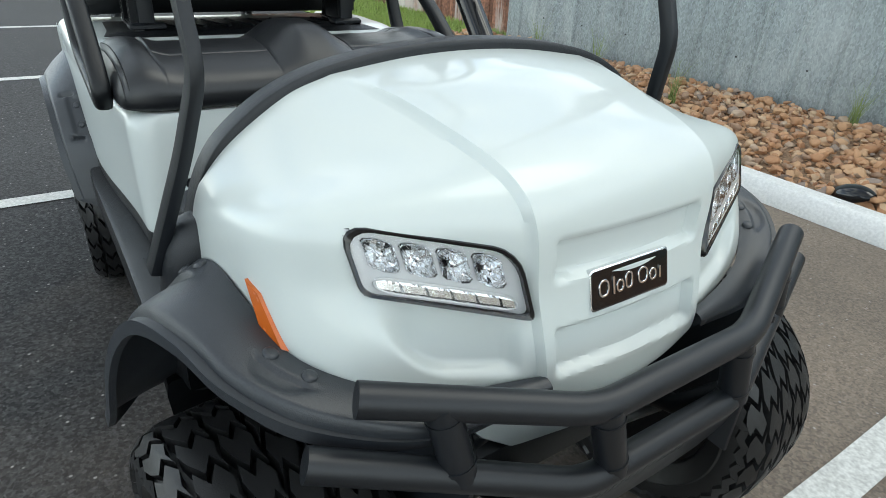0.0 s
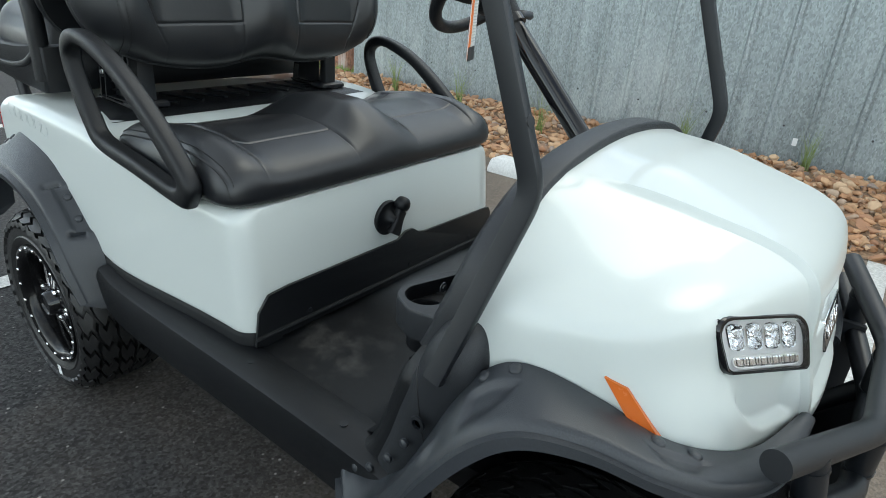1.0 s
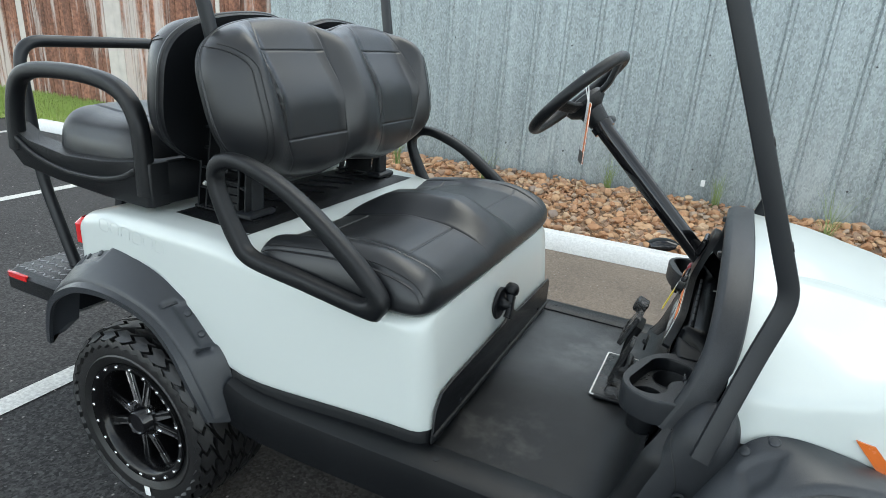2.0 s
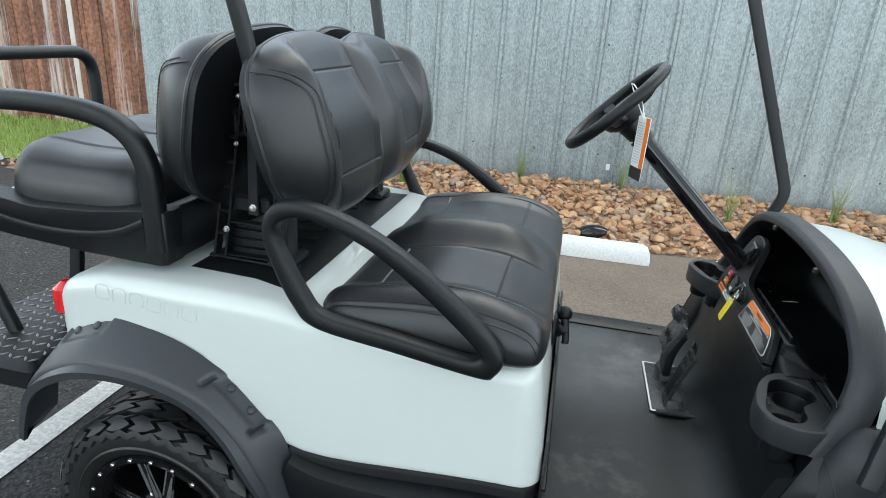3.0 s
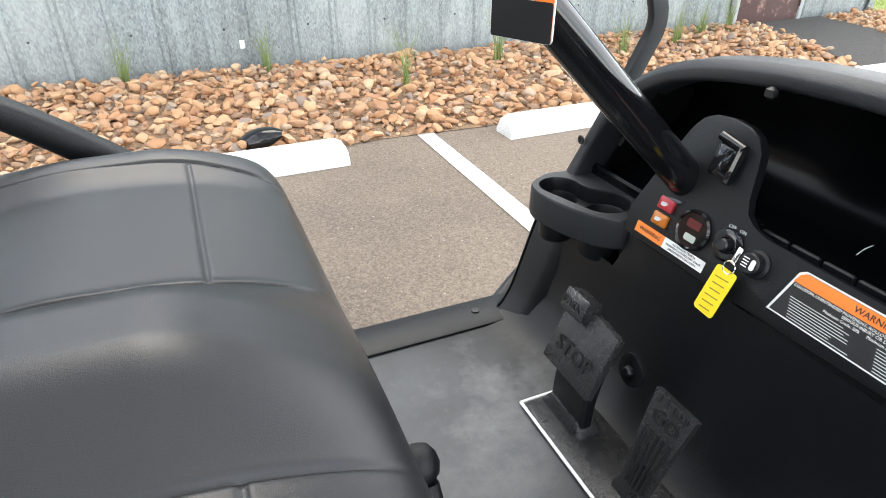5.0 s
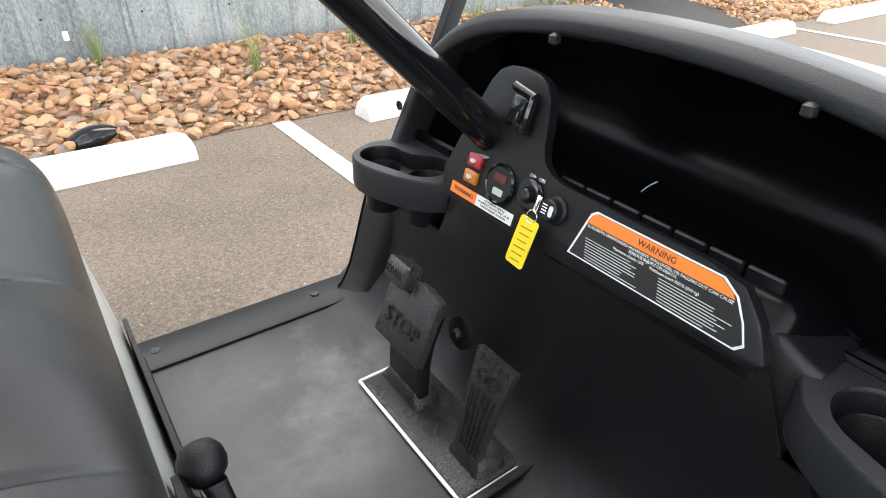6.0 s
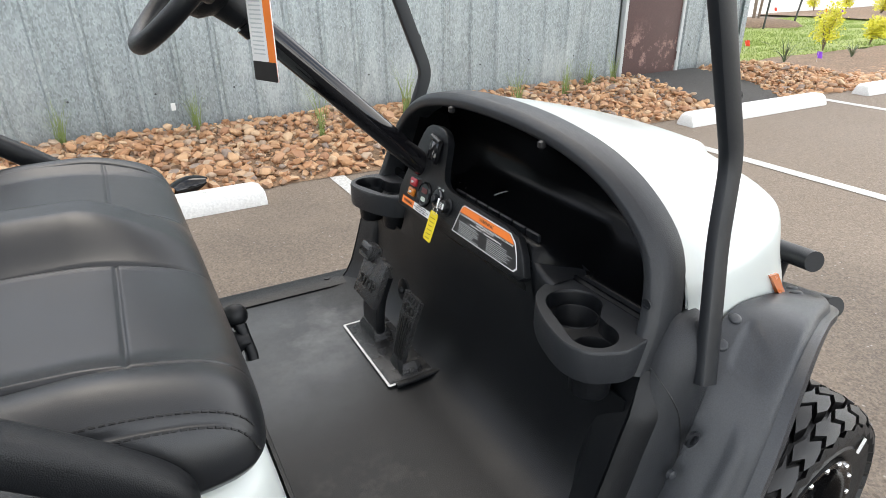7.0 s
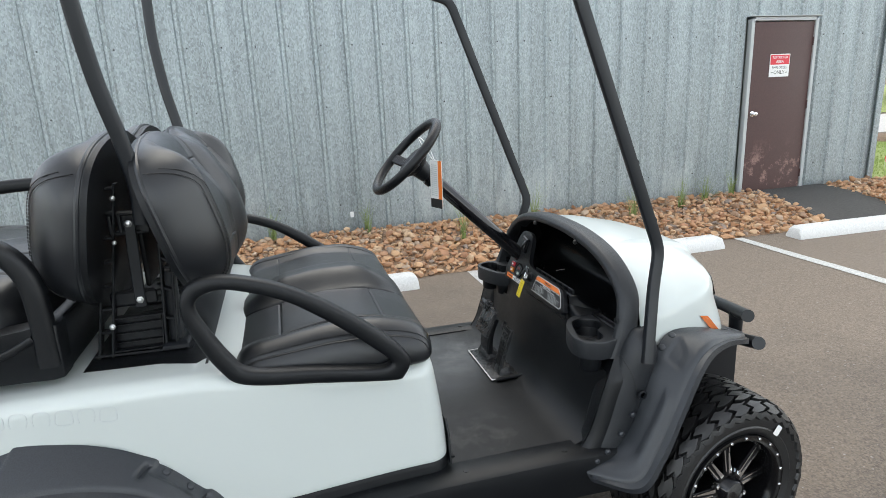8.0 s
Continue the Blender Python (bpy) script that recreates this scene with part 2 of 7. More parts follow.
def prism(bm, ring, m, depth, bevel=0.0):
    """A flat ring of (x, y) in the plane of m, raised by depth along its z, with a bevelled top edge."""
    n = len(ring)
    cx, cy = sum(p[0] for p in ring) / n, sum(p[1] for p in ring) / n

    def level(z, inset):
        out = []
        for x, y in ring:
            d = math.hypot(x - cx, y - cy) or 1
            k = max(0.0, 1 - inset / d)
            out.append(m @ Vector((cx + (x - cx) * k, cy + (y - cy) * k, z)))
        return out

    rows = [level(0, 0), level(depth - bevel, 0)] + ([level(depth - bevel * 0.3, bevel * 0.3), level(depth, bevel)] if bevel else [])
    V = grid_mesh(bm, rows, close_u=True)
    bm.faces.new(V[0][::-1])
    bm.faces.new(V[-1])


def box(bm, c, size, r=0.006, m=None):
    """A box with softly bevelled edges."""
    sx, sy, sz = [s / 2 for s in size]
    r = min(r, sx * 0.9, sy * 0.9, sz * 0.9)
    rows = []
    for z, i in ((-sz, r), (-sz + r, 0), (sz - r, 0), (sz, r)):
        rr = max(r - i * 0.0, 1e-4)
        ring = rrect(2 * (sx - i), 2 * (sy - i), min(rr, sx - i, sy - i) * 0.98, 2)
        rows.append([Vector((x, y, z)) for x, y in ring])
    M = (m or Matrix.Identity(4)) @ Matrix.Translation(c) if m is None else m @ Matrix.Translation(c)
    V = grid_mesh(bm, [[M @ p for p in row] for row in rows], close_u=True)
    bm.faces.new(V[0][::-1])
    bm.faces.new(V[-1])


def lathe(bm, prof, m, n=32, caps=True):
    """Turn a profile of (radius, height) about the z of m."""
    rows = [[m @ Vector((r * math.cos(2 * math.pi * k / n), r * math.sin(2 * math.pi * k / n), h)) for k in range(n)] for r, h in prof]
    V = grid_mesh(bm, rows, close_u=True)
    if caps:
        bm.faces.new(V[0][::-1])
        bm.faces.new(V[-1])


def to_mesh(name, bm, smooth=True, angle=40):
    bmesh.ops.recalc_face_normals(bm, faces=bm.faces[:])
    if smooth:
        lim = radians(angle)
        for f in bm.faces:
            f.smooth = True
        for e in bm.edges:
            if len(e.link_faces) == 2:
                e.smooth = e.calc_face_angle(0.0) < lim
    me = bpy.data.meshes.new(name)
    bm.to_mesh(me)
    bm.free()
    return me


def part(name, bm, material, parent=None, label="", smooth=True, angle=40):
    """Link a bmesh (or a finished mesh) as one object under its thing or part."""
    me = bm if isinstance(bm, bpy.types.Mesh) else to_mesh(name, bm, smooth, angle)
    if material and not me.materials:
        me.materials.append(material)
    ob = new(name, me)
    if parent:
        ob.parent = parent
    if label:
        ob["label"] = label
    return ob


def thing(name, label, category, group="", at=(0, 0, 0)):
    ob = new(name)
    ob.location = at
    ob.empty_display_size = 0.1
    return tagged(ob, label, category, group)


def B():
    return bmesh.new()


def basis(o, xdir, ydir):
    """A frame at o with x along xdir, y near ydir and z across both."""
    x = Vector(xdir).normalized()
    z = x.cross(Vector(ydir)).normalized()
    y = z.cross(x)
    return Matrix.Translation(o) @ Matrix((x, y, z)).transposed().to_4x4()


def letters(text, m, size, depth, material, name, parent, label="", align="CENTER"):
    """Raised letters of the built-in font, turned into a mesh."""
    cu = bpy.data.curves.new(name, "FONT")
    cu.body, cu.size, cu.extrude, cu.align_x, cu.align_y = text, size, depth, align, "CENTER"
    cu.resolution_u = 2
    tmp = bpy.data.objects.new("tmp", cu)
    scene.collection.objects.link(tmp)
    dg = bpy.context.evaluated_depsgraph_get()
    me = bpy.data.meshes.new_from_object(tmp.evaluated_get(dg))
    bpy.data.objects.remove(tmp)
    me.transform(m)
    me.materials.clear()
    me.materials.append(material)
    return part(name, me, material, parent, label)

# ---- the place: asphalt, lines, stops, rock bed, metal building, fence, lawn ----
def ground_material():
    m = pbr("asphalt", (0.024, 0.0232, 0.0236), 0.85, 0, 0.30, 0.8, grain=0.4, gscale=60, bump=0.6, bscale=240, rvar=0.15)
    n, l = m.node_tree.nodes, m.node_tree.links
    b = n["Principled BSDF"]
    src = b.inputs["Base Color"].links[0].from_socket
    co = n.new("ShaderNodeTexCoord")
    vor = n.new("ShaderNodeTexVoronoi")
    vor.inputs["Scale"].default_value = 62
    l.new(co.outputs["Object"], vor.inputs["Vector"])
    sep = n.new("ShaderNodeSeparateColor")
    l.new(vor.outputs["Color"], sep.inputs["Color"])
    r1 = n.new("ShaderNodeMapRange")
    r1.inputs["From Min"].default_value, r1.inputs["From Max"].default_value = 0.945, 0.965
    l.new(sep.outputs[0], r1.inputs["Value"])
    r2 = n.new("ShaderNodeMapRange")
    r2.inputs["From Min"].default_value, r2.inputs["From Max"].default_value = 0.32, 0.15
    l.new(vor.outputs["Distance"], r2.inputs["Value"])
    mu = n.new("ShaderNodeMath")
    mu.operation = "MULTIPLY"
    l.new(r1.outputs["Result"], mu.inputs[0])
    l.new(r2.outputs["Result"], mu.inputs[1])
    mx = n.new("ShaderNodeMixRGB")
    mx.inputs["Color2"].default_value = (0.30, 0.28, 0.26, 1)
    l.new(mu.outputs["Value"], mx.inputs["Fac"])
    # pale dust lies over the bays by the wall and ahead of the cart
    sx = n.new("ShaderNodeSeparateXYZ")
    l.new(co.outputs["Object"], sx.inputs["Vector"])
    a1, a2, a3 = n.new("ShaderNodeMath"), n.new("ShaderNodeMath"), n.new("ShaderNodeMath")
    a1.operation = a2.operation = a3.operation = "MULTIPLY_ADD"
    a1.inputs[1].default_value, a1.inputs[2].default_value = 0.55, -0.75
    l.new(sx.outputs["Y"], a1.inputs[0])
    a2.inputs[1].default_value = 0.45
    l.new(sx.outputs["X"], a2.inputs[0])
    l.new(a1.outputs["Value"], a2.inputs[2])
    wob = n.new("ShaderNodeTexNoise")
    wob.inputs["Scale"].default_value = 0.7
    wob.inputs["Detail"].default_value = 7.0
    l.new(co.outputs["Object"], wob.inputs["Vector"])
    a3.inputs[1].default_value = 3.2
    l.new(wob.outputs["Fac"], a3.inputs[0])
    l.new(a2.outputs["Value"], a3.inputs[2])
    dr = n.new("ShaderNodeMapRange")
    dr.inputs["From Min"].default_value, dr.inputs["From Max"].default_value = 0.9, 2.6
    dr.inputs["To Min"].default_value, dr.inputs["To Max"].default_value = 0.0, 0.74
    l.new(a3.outputs["Value"], dr.inputs["Value"])
    dm = n.new("ShaderNodeMixRGB")
    dm.inputs["Color2"].default_value = (0.285, 0.226, 0.174, 1)
    gr = n.new("ShaderNodeTexNoise")
    gr.inputs["Scale"].default_value = 42
    gr.inputs["Detail"].default_value = 9.0
    gr.inputs["Roughness"].default_value = 0.78
    l.new(co.outputs["Object"], gr.inputs["Vector"])
    gm = n.new("ShaderNodeMath")
    gm.operation = "MULTIPLY"
    g2 = n.new("ShaderNodeMapRange")
    g2.inputs["From Min"].default_value, g2.inputs["From Max"].default_value = 0.36, 0.62
    g2.inputs["To Min"].default_value = 0.74
    l.new(gr.outputs["Fac"], g2.inputs["Value"])
    l.new(dr.outputs["Result"], gm.inputs[0])
    l.new(g2.outputs["Result"], gm.inputs[1])
    l.new(gm.outputs["Value"], dm.inputs["Fac"])
    # tone per chip: its own colour plus the tiny shadows between chips, as colour
    va = n.new("ShaderNodeTexVoronoi")
    va.inputs["Scale"].default_value = 120
    l.new(co.outputs["Object"], va.inputs["Vector"])
    vb = n.new("ShaderNodeRGBToBW")
    l.new(va.outputs["Color"], vb.inputs["Color"])
    vr = n.new("ShaderNodeMapRange")
    vr.inputs["From Min"].default_value, vr.inputs["From Max"].default_value = 0.2, 0.8
    vr.inputs["To Min"].default_value, vr.inputs["To Max"].default_value = 0.25, 1.9
    l.new(vb.outputs["Val"], vr.inputs["Value"])
    vs = n.new("ShaderNodeVectorMath")
    vs.operation = "SCALE"
    l.new(src, vs.inputs[0])
    l.new(vr.outputs["Result"], vs.inputs["Scale"])
    l.new(vs.outputs["Vector"], dm.inputs["Color1"])
    l.new(dm.outputs["Color"], mx.inputs["Color1"])
    # single pieces of aggregate, each of its own brightness
    v2 = n.new("ShaderNodeTexVoronoi")
    v2.inputs["Scale"].default_value = 150
    l.new(co.outputs["Object"], v2.inputs["Vector"])
    bw = n.new("ShaderNodeRGBToBW")
    l.new(v2.outputs["Color"], bw.inputs["Color"])
    ag = n.new("ShaderNodeMapRange")
    ag.inputs["From Min"].default_value, ag.inputs["From Max"].default_value = 0.15, 0.85
    ag.inputs["To Min"].default_value, ag.inputs["To Max"].default_value = 0.74, 1.26
    l.new(bw.outputs["Val"], ag.inputs["Value"])
    am = n.new("ShaderNodeVectorMath")
    am.operation = "SCALE"
    l.new(mx.outputs["Color"], am.inputs[0])
    l.new(ag.outputs["Result"], am.inputs["Scale"])
    l.new(am.outputs["Vector"], b.inputs["Base Color"])
    return m


M_ASPHALT = ground_material()
M_LINE = pbr("worn_white_road_paint", (0.52, 0.52, 0.50), 0.75, 0, 0.12, 5, grain=0.22, gscale=90, bump=0.5, bscale=150)
M_STOP = pbr("white_painted_concrete", (0.66, 0.66, 0.65), 0.7, 0, 0.06, 6, grain=0.1, gscale=80, bump=0.5, bscale=60)
M_SOIL = pbr("tan_gritty_soil", (0.24, 0.155, 0.095), 0.95, 0, 0.35, 5, grain=0.4, gscale=60, bump=1.0, bscale=60)
M_GRASS_BASE = pbr("lawn_green", (0.27, 0.32, 0.10), 0.9, 0, 0.35, 2.0, grain=0.5, gscale=40, bump=1.0, bscale=50)
M_BLADE = pbr("grass_blade", (0.27, 0.36, 0.09), 0.6, 0, 0.3, 3)
M_TUFT = pbr("pale_ornamental_grass", (0.20, 0.26, 0.08), 0.6, 0, 0.35, 10)
M_PATH = pbr("dark_compacted_path", (0.065, 0.062, 0.058), 0.9, 0, 0.3, 2, grain=0.4, gscale=70, bump=0.8, bscale=90)


def stone_material():
    m = pbr("river_stone", (0.36, 0.22, 0.13), 0.75, 0, 0.2, 8, grain=0.18, gscale=60, bump=0.5, bscale=90)
    n, l = m.node_tree.nodes, m.node_tree.links
    b = n["Principled BSDF"]
    src = b.inputs["Base Color"].links[0].from_socket
    geo, info = n.new("ShaderNodeNewGeometry"), n.new("ShaderNodeObjectInfo")
    add = n.new("ShaderNodeMath")
    add.operation = "ADD"
    l.new(geo.outputs["Random Per Island"], add.inputs[0])
    l.new(info.outputs["Random"], add.inputs[1])
    fr = n.new("ShaderNodeMath")
    fr.operation = "FRACT"
    l.new(add.outputs["Value"], fr.inputs[0])
    ramp = n.new("ShaderNodeValToRGB")
    ramp.color_ramp.interpolation = "CONSTANT"
    cols = [(0.0, (0.42, 0.21, 0.10)), (0.16, (0.52, 0.29, 0.15)), (0.34, (0.58, 0.36, 0.20)), (0.50, (0.46, 0.26, 0.15)), (0.62, (0.62, 0.44, 0.28)),
            (0.74, (0.28, 0.18, 0.12)), (0.82, (0.46, 0.36, 0.27)), (0.90, (0.24, 0.21, 0.19)), (0.95, (0.40, 0.20, 0.11))]
    while len(ramp.color_ramp.elements) < len(cols):
        ramp.color_ramp.elements.new(0.5)
    for e, (p, c) in zip(ramp.color_ramp.elements, cols):
        e.position, e.color = p, (*c, 1)
    l.new(fr.outputs["Value"], ramp.inputs["Fac"])
    mx = n.new("ShaderNodeMixRGB")
    mx.inputs["Fac"].default_value = 0.72
    l.new(src, mx.inputs["Color1"])
    l.new(ramp.outputs["Color"], mx.inputs["Color2"])
    l.new(mx.outputs["Color"], b.inputs["Base Color"])
    return m


M_STONE = stone_material()


def galvanised():
    m = pbr("galvanised_steel_sheet", (0.276, 0.311, 0.320), 0.46, 0.55, 0.10, 1.2, grain=0.10, gscale=220, bump=0.06, bscale=300, rvar=0.12)
    n, l = m.node_tree.nodes, m.node_tree.links
    b = n["Principled BSDF"]
    src = b.inputs["Base Color"].links[0].from_socket
    co, mp = n.new("ShaderNodeTexCoord"), n.new("ShaderNodeMapping")
    mp.inputs["Scale"].default_value = (95, 95, 48)
    l.new(co.outputs["Object"], mp.inputs["Vector"])
    vor = n.new("ShaderNodeTexVoronoi")
    vor.inputs["Scale"].default_value = 1.0
    l.new(mp.outputs["Vector"], vor.inputs["Vector"])
    bw = n.new("ShaderNodeRGBToBW")
    l.new(vor.outputs["Color"], bw.inputs["Color"])
    streak, mp2 = n.new("ShaderNodeTexNoise"), n.new("ShaderNodeMapping")
    mp2.inputs["Scale"].default_value = (9, 9, 0.5)
    l.new(co.outputs["Object"], mp2.inputs["Vector"])
    l.new(mp2.outputs["Vector"], streak.inputs["Vector"])
    streak.inputs["Scale"].default_value = 1.0
    streak.inputs["Detail"].default_value = 6.0
    add = n.new("ShaderNodeMath")
    add.operation = "ADD"
    l.new(bw.outputs["Val"], add.inputs[0])
    l.new(streak.outputs["Fac"], add.inputs[1])
    mr = n.new("ShaderNodeMapRange")
    mr.inputs["From Min"].default_value, mr.inputs["From Max"].default_value = 0.5, 1.5
    mr.inputs["To Min"].default_value, mr.inputs["To Max"].default_value = 0.66, 1.32
    l.new(add.outputs["Value"], mr.inputs["Value"])
    sc = n.new("ShaderNodeVectorMath")
    sc.operation = "SCALE"
    l.new(src, sc.inputs[0])
    l.new(mr.outputs["Result"], sc.inputs["Scale"])
    l.new(sc.outputs["Vector"], b.inputs["Base Color"])
    return m


M_GALV = worn(galvanised(), (0.60, 0.63, 0.62), 5.0, 1.0, 1.3, 0.5, (1.2, 0.2), (1, 1, 0.35))
M_DOOR = pbr("brown_painted_steel", (0.066, 0.031, 0.028), 0.5, 0, 0.12, 3, grain=0.1, gscale=60, bump=0.1, bscale=60)
worn(M_DOOR, (0.36, 0.22, 0.18), 14.0, 1.04, 1.2, 0.75, (0.75, 0.35))
M_DFRAME = pbr("grey_painted_steel", (0.40, 0.42, 0.42), 0.5, 0.2, 0.1, 8)
M_RUST = pbr("rusty_fence_sheet", (0.17, 0.062, 0.038), 0.85, 0, 0.5, 3, grain=0.4, gscale=25, tint=(0.34, 0.16, 0.10), rand=0.35)
worn(M_RUST, (0.55, 0.48, 0.44), 10.0, 1.02, 1.16, 0.85, None, (1.0, 1.0, 0.06))
M_PALE = pbr("weathered_pale_batten", (0.55, 0.50, 0.46), 0.85, 0, 0.25, 6)

bm = B()
S = 400.0
bmesh.ops.create_grid(bm, x_segments=8, y_segments=8, size=S)
ground = tagged(part("ground", bm, M_ASPHALT), "dark grey asphalt car park with pale chippings", "ground", kind="structure")

# bay lines run from the rock bed out across the car park
for x0, y0, y1 in ((-6.05, -6, 2.8), (-3.39, -6, 2.7), (-0.81, -6, 2.69), (1.925, -6, 2.70), (4.515, -6, 2.70), (7.02, -6, 2.55), (9.6, -6, 2.5)):
    bm = B()
    ys = [lerp(y0, y1, k / 24) for k in range(25)]
    w = 0.05
    lo = [Vector((x0 - w + 0.006 * noise.noise((x0, y * 3, 0)), y, 0.004)) for y in ys]
    hi = [Vector((x0 + w + 0.006 * noise.noise((x0 + 5, y * 3, 0)), y, 0.004)) for y in ys]
    grid_mesh(bm, [lo, hi])
    tagged(part("bay_line", bm, M_LINE), "worn white painted parking bay line on asphalt", "road marking", "bay lines", "structure")

# concrete wheel stops
WALL_A, WALL_B = 4.405, 0.0


def wall_y(x):
    return WALL_A + WALL_B * (x - 1.2)


def wheel_stop(at, turn=0.0, first=[]):
    if not first:
        bm = B()
        prof = [(-0.085, 0.0), (-0.085, 0.035), (-0.062, 0.098), (-0.048, 0.108), (0.048, 0.108), (0.062, 0.098), (0.085, 0.035), (0.085, 0.0)]
        rows = []
        for k, x in enumerate((-0.915, -0.905, -0.87, -0.4, 0.0, 0.4, 0.87, 0.905, 0.915)):
            top = {0: 0.62, 1: 0.84, 7: 0.84, 8: 0.62}.get(k, 1.0)
            rows.append([Vector((x, y, z * top)) for y, z in prof])
        V = grid_mesh(bm, rows)
        bm.faces.new(V[0]), bm.faces.new(V[-1])
        ob = part("wheel_stop", bm, M_STOP, angle=35)
        for x in (-0.6, 0.6):
            bm = B()
            lathe(bm, [(0.016, 0.104), (0.016, 0.1115), (0.004, 0.113)], Matrix.Translation((x, 0, 0)), 10)
            part("anchor_pin", bm, M_STOP, ob)
        tagged(ob, "white painted concrete wheel stop before the rock bed", "wheel stop", "wheel stops")
        ob.matrix_basis = pose(*at, 0, 0, turn)
        first.append(ob)
        return ob
    return copy_thing(first[0], pose(*at, 0, 0, turn))


for x, y, a in ((0.49, 2.475, 0.5), (3.245, 2.50, 0.5), (5.87, 2.47, -1), (8.48, 2.47, -1), (-5.2, 2.85, 0), (-2.15, 2.48, 1)):
    wheel_stop((x, y, 0), a)

# rock bed
bm = B()
rows = []
for i in range(60):
    x = lerp(-4.0, 8.4, i / 59)
    rows.append([Vector((x, lerp(2.68 + 0.04 * noise.noise((x * 2, 0, 0)), wall_y(x), j / 8), 0.004 + 0.05 * math.sin(math.pi * j / 8) + 0.05 * j / 8)) for j in range(9)])
grid_mesh(bm, rows)
tagged(part("soil_bed", bm, M_SOIL), "tan gritty soil bed under loose landscaping stones along the wall", "planting bed", kind="structure")


def bed_z(x, y):
    f = (y - 2.68) / (wall_y(x) - 2.68)
    return 0.004 + 0.05 * math.sin(math.pi * f) + 0.05 * f


rng = random.Random(5)
STONE_SHAPES = []
for k in range(20):
    bm = B()
    bmesh.ops.create_icosphere(bm, subdivisions=2, radius=1.0)
    ax = (rng.uniform(0.8, 1.3), rng.uniform(0.6, 0.95), rng.uniform(0.45, 0.75))
    # a few flat cleaved faces
    cuts = [(Vector((rng.gauss(0, 1), rng.gauss(0, 1), rng.gauss(0, 1))).normalized(), rng.uniform(0.48, 0.80)) for _ in range(9)]
    for v in bm.verts:
        p = v.co.copy()
        q = Vector([math.copysign(abs(c) ** 0.78, c) for c in p])
        d = 1 + 0.30 * noise.noise(p * 1.1 + Vector((k * 7.3, 0, 0))) + 0.08 * noise.noise(p * 2.7 + Vector((0, k * 3.1, 0)))
        q = q * d
        for cn, cd_ in cuts:
            over = q.dot(cn) - cd_
            if over > 0:
                q = q - cn * over
        v.co = Vector((q.x * ax[0], q.y * ax[1], q.z * ax[2]))
    me = to_mesh("stone", bm, True, 28)
    me.materials.append(M_STONE)
    STONE_SHAPES.append(me)


def in_path(x, y):
    return 5.75 + 0.29 * (y - 3) < x < 6.75 + 0.36 * (y - 3) and y > 2.3


stone_bed = thing("stone_bed", "loose tan and brown river stones along the metal wall", "stones", at=(0, 0, 0))
far_verts, far_faces = [], []
cands = []
for k in range(700):
    px = rng.uniform(7.6, 11.5)
    cands.append((px, rng.uniform(2.70, 3.25 + 0.05 * (px - 8) + 0.1 * rng.random()), 0))
y = 2.64
while y < 4.40:
    x = -4.1
    while x < 8.5:
        px, py = x + rng.uniform(-0.03, 0.03), y + rng.uniform(-0.03, 0.03)
        edge = 2.69 + 0.05 * noise.noise((px * 2, 0, 0))
        if py > edge and py < wall_y(px) - 0.05 and not in_path(px, py):
            cands.append((px, py, 0))
        x += 0.060
    y += 0.057
for k in range(1500):
    px, py = rng.uniform(-3.5, 8.2), rng.uniform(2.74, 4.3)
    if not in_path(px, py):
        cands.append((px, py, 1))
nparts = 0
for px, py, layer in cands:
    s = rng.choice((0.018, 0.022, 0.025, 0.029, 0.032, 0.036, 0.041, 0.050)) * rng.uniform(0.85, 1.15)
    z = (bed_z(px, py) if px < 8.4 else 0.03) + s * 0.28 + layer * 0.036
    M = pose(px, py, z, rng.uniform(-25, 25), rng.uniform(-25, 25), rng.uniform(0, 360)) @ Matrix.Scale(s, 4)
    me = rng.choice(STONE_SHAPES[8:])
    if layer == 0 and 0.5 < px < 2.6 and py < 3.6 and nparts < 290:
        ob = new("stone", rng.choice(STONE_SHAPES[:8]))
        ob.parent = stone_bed
        ob.matrix_basis = M
        nparts += 1
    else:
        base = len(far_verts)
        far_verts.extend((M @ v.co)[:] for v in me.vertices)
        far_faces.extend([tuple(base + i for i in p.vertices) for p in me.polygons])
me = bpy.data.meshes.new("gravel")
me.from_pydata(far_verts, [], far_faces)
me.materials.append(M_STONE)
me.polygons.foreach_set("use_smooth", [k // 80 % 3 > 0 for k in range(len(me.polygons))])
ob = new("gravel", me)
ob.parent = stone_bed
ob["kind"] = "stuff"


# tufts of ornamental grass among the stones
def grass_tuft(at, h, n, seed, name="grass_tuft", label="small tuft of thin green ornamental grass between the stones", mat=None):
    r = random.Random(seed)
    bm = B()
    for k in range(n):
        a, lean, hh = r.uniform(0, 6.283), r.uniform(0.1, 0.6), h * r.uniform(0.6, 1.1)
        w = 0.0035
        d, s = Vector((math.cos(a), math.sin(a), 0)), Vector((-math.sin(a), math.cos(a), 0))
        o = Vector((r.uniform(-0.03, 0.03), r.uniform(-0.03, 0.03), 0))
        L, R = [], []
        for i in range(5):
            t = i / 4
            p = o + d * (lean * hh * t ** 1.8) + Vector((0, 0, hh * t * (1 - 0.25 * lean * t)))
            ww = w * (1 - 0.92 * t)
            L.append(p - s * ww)
            R.append(p + s * ww)
        grid_mesh(bm, [L, R])
    ob = part(name, bm, mat or M_TUFT)
    ob.location = at
    return tagged(ob, label, "grass", "grass tufts")


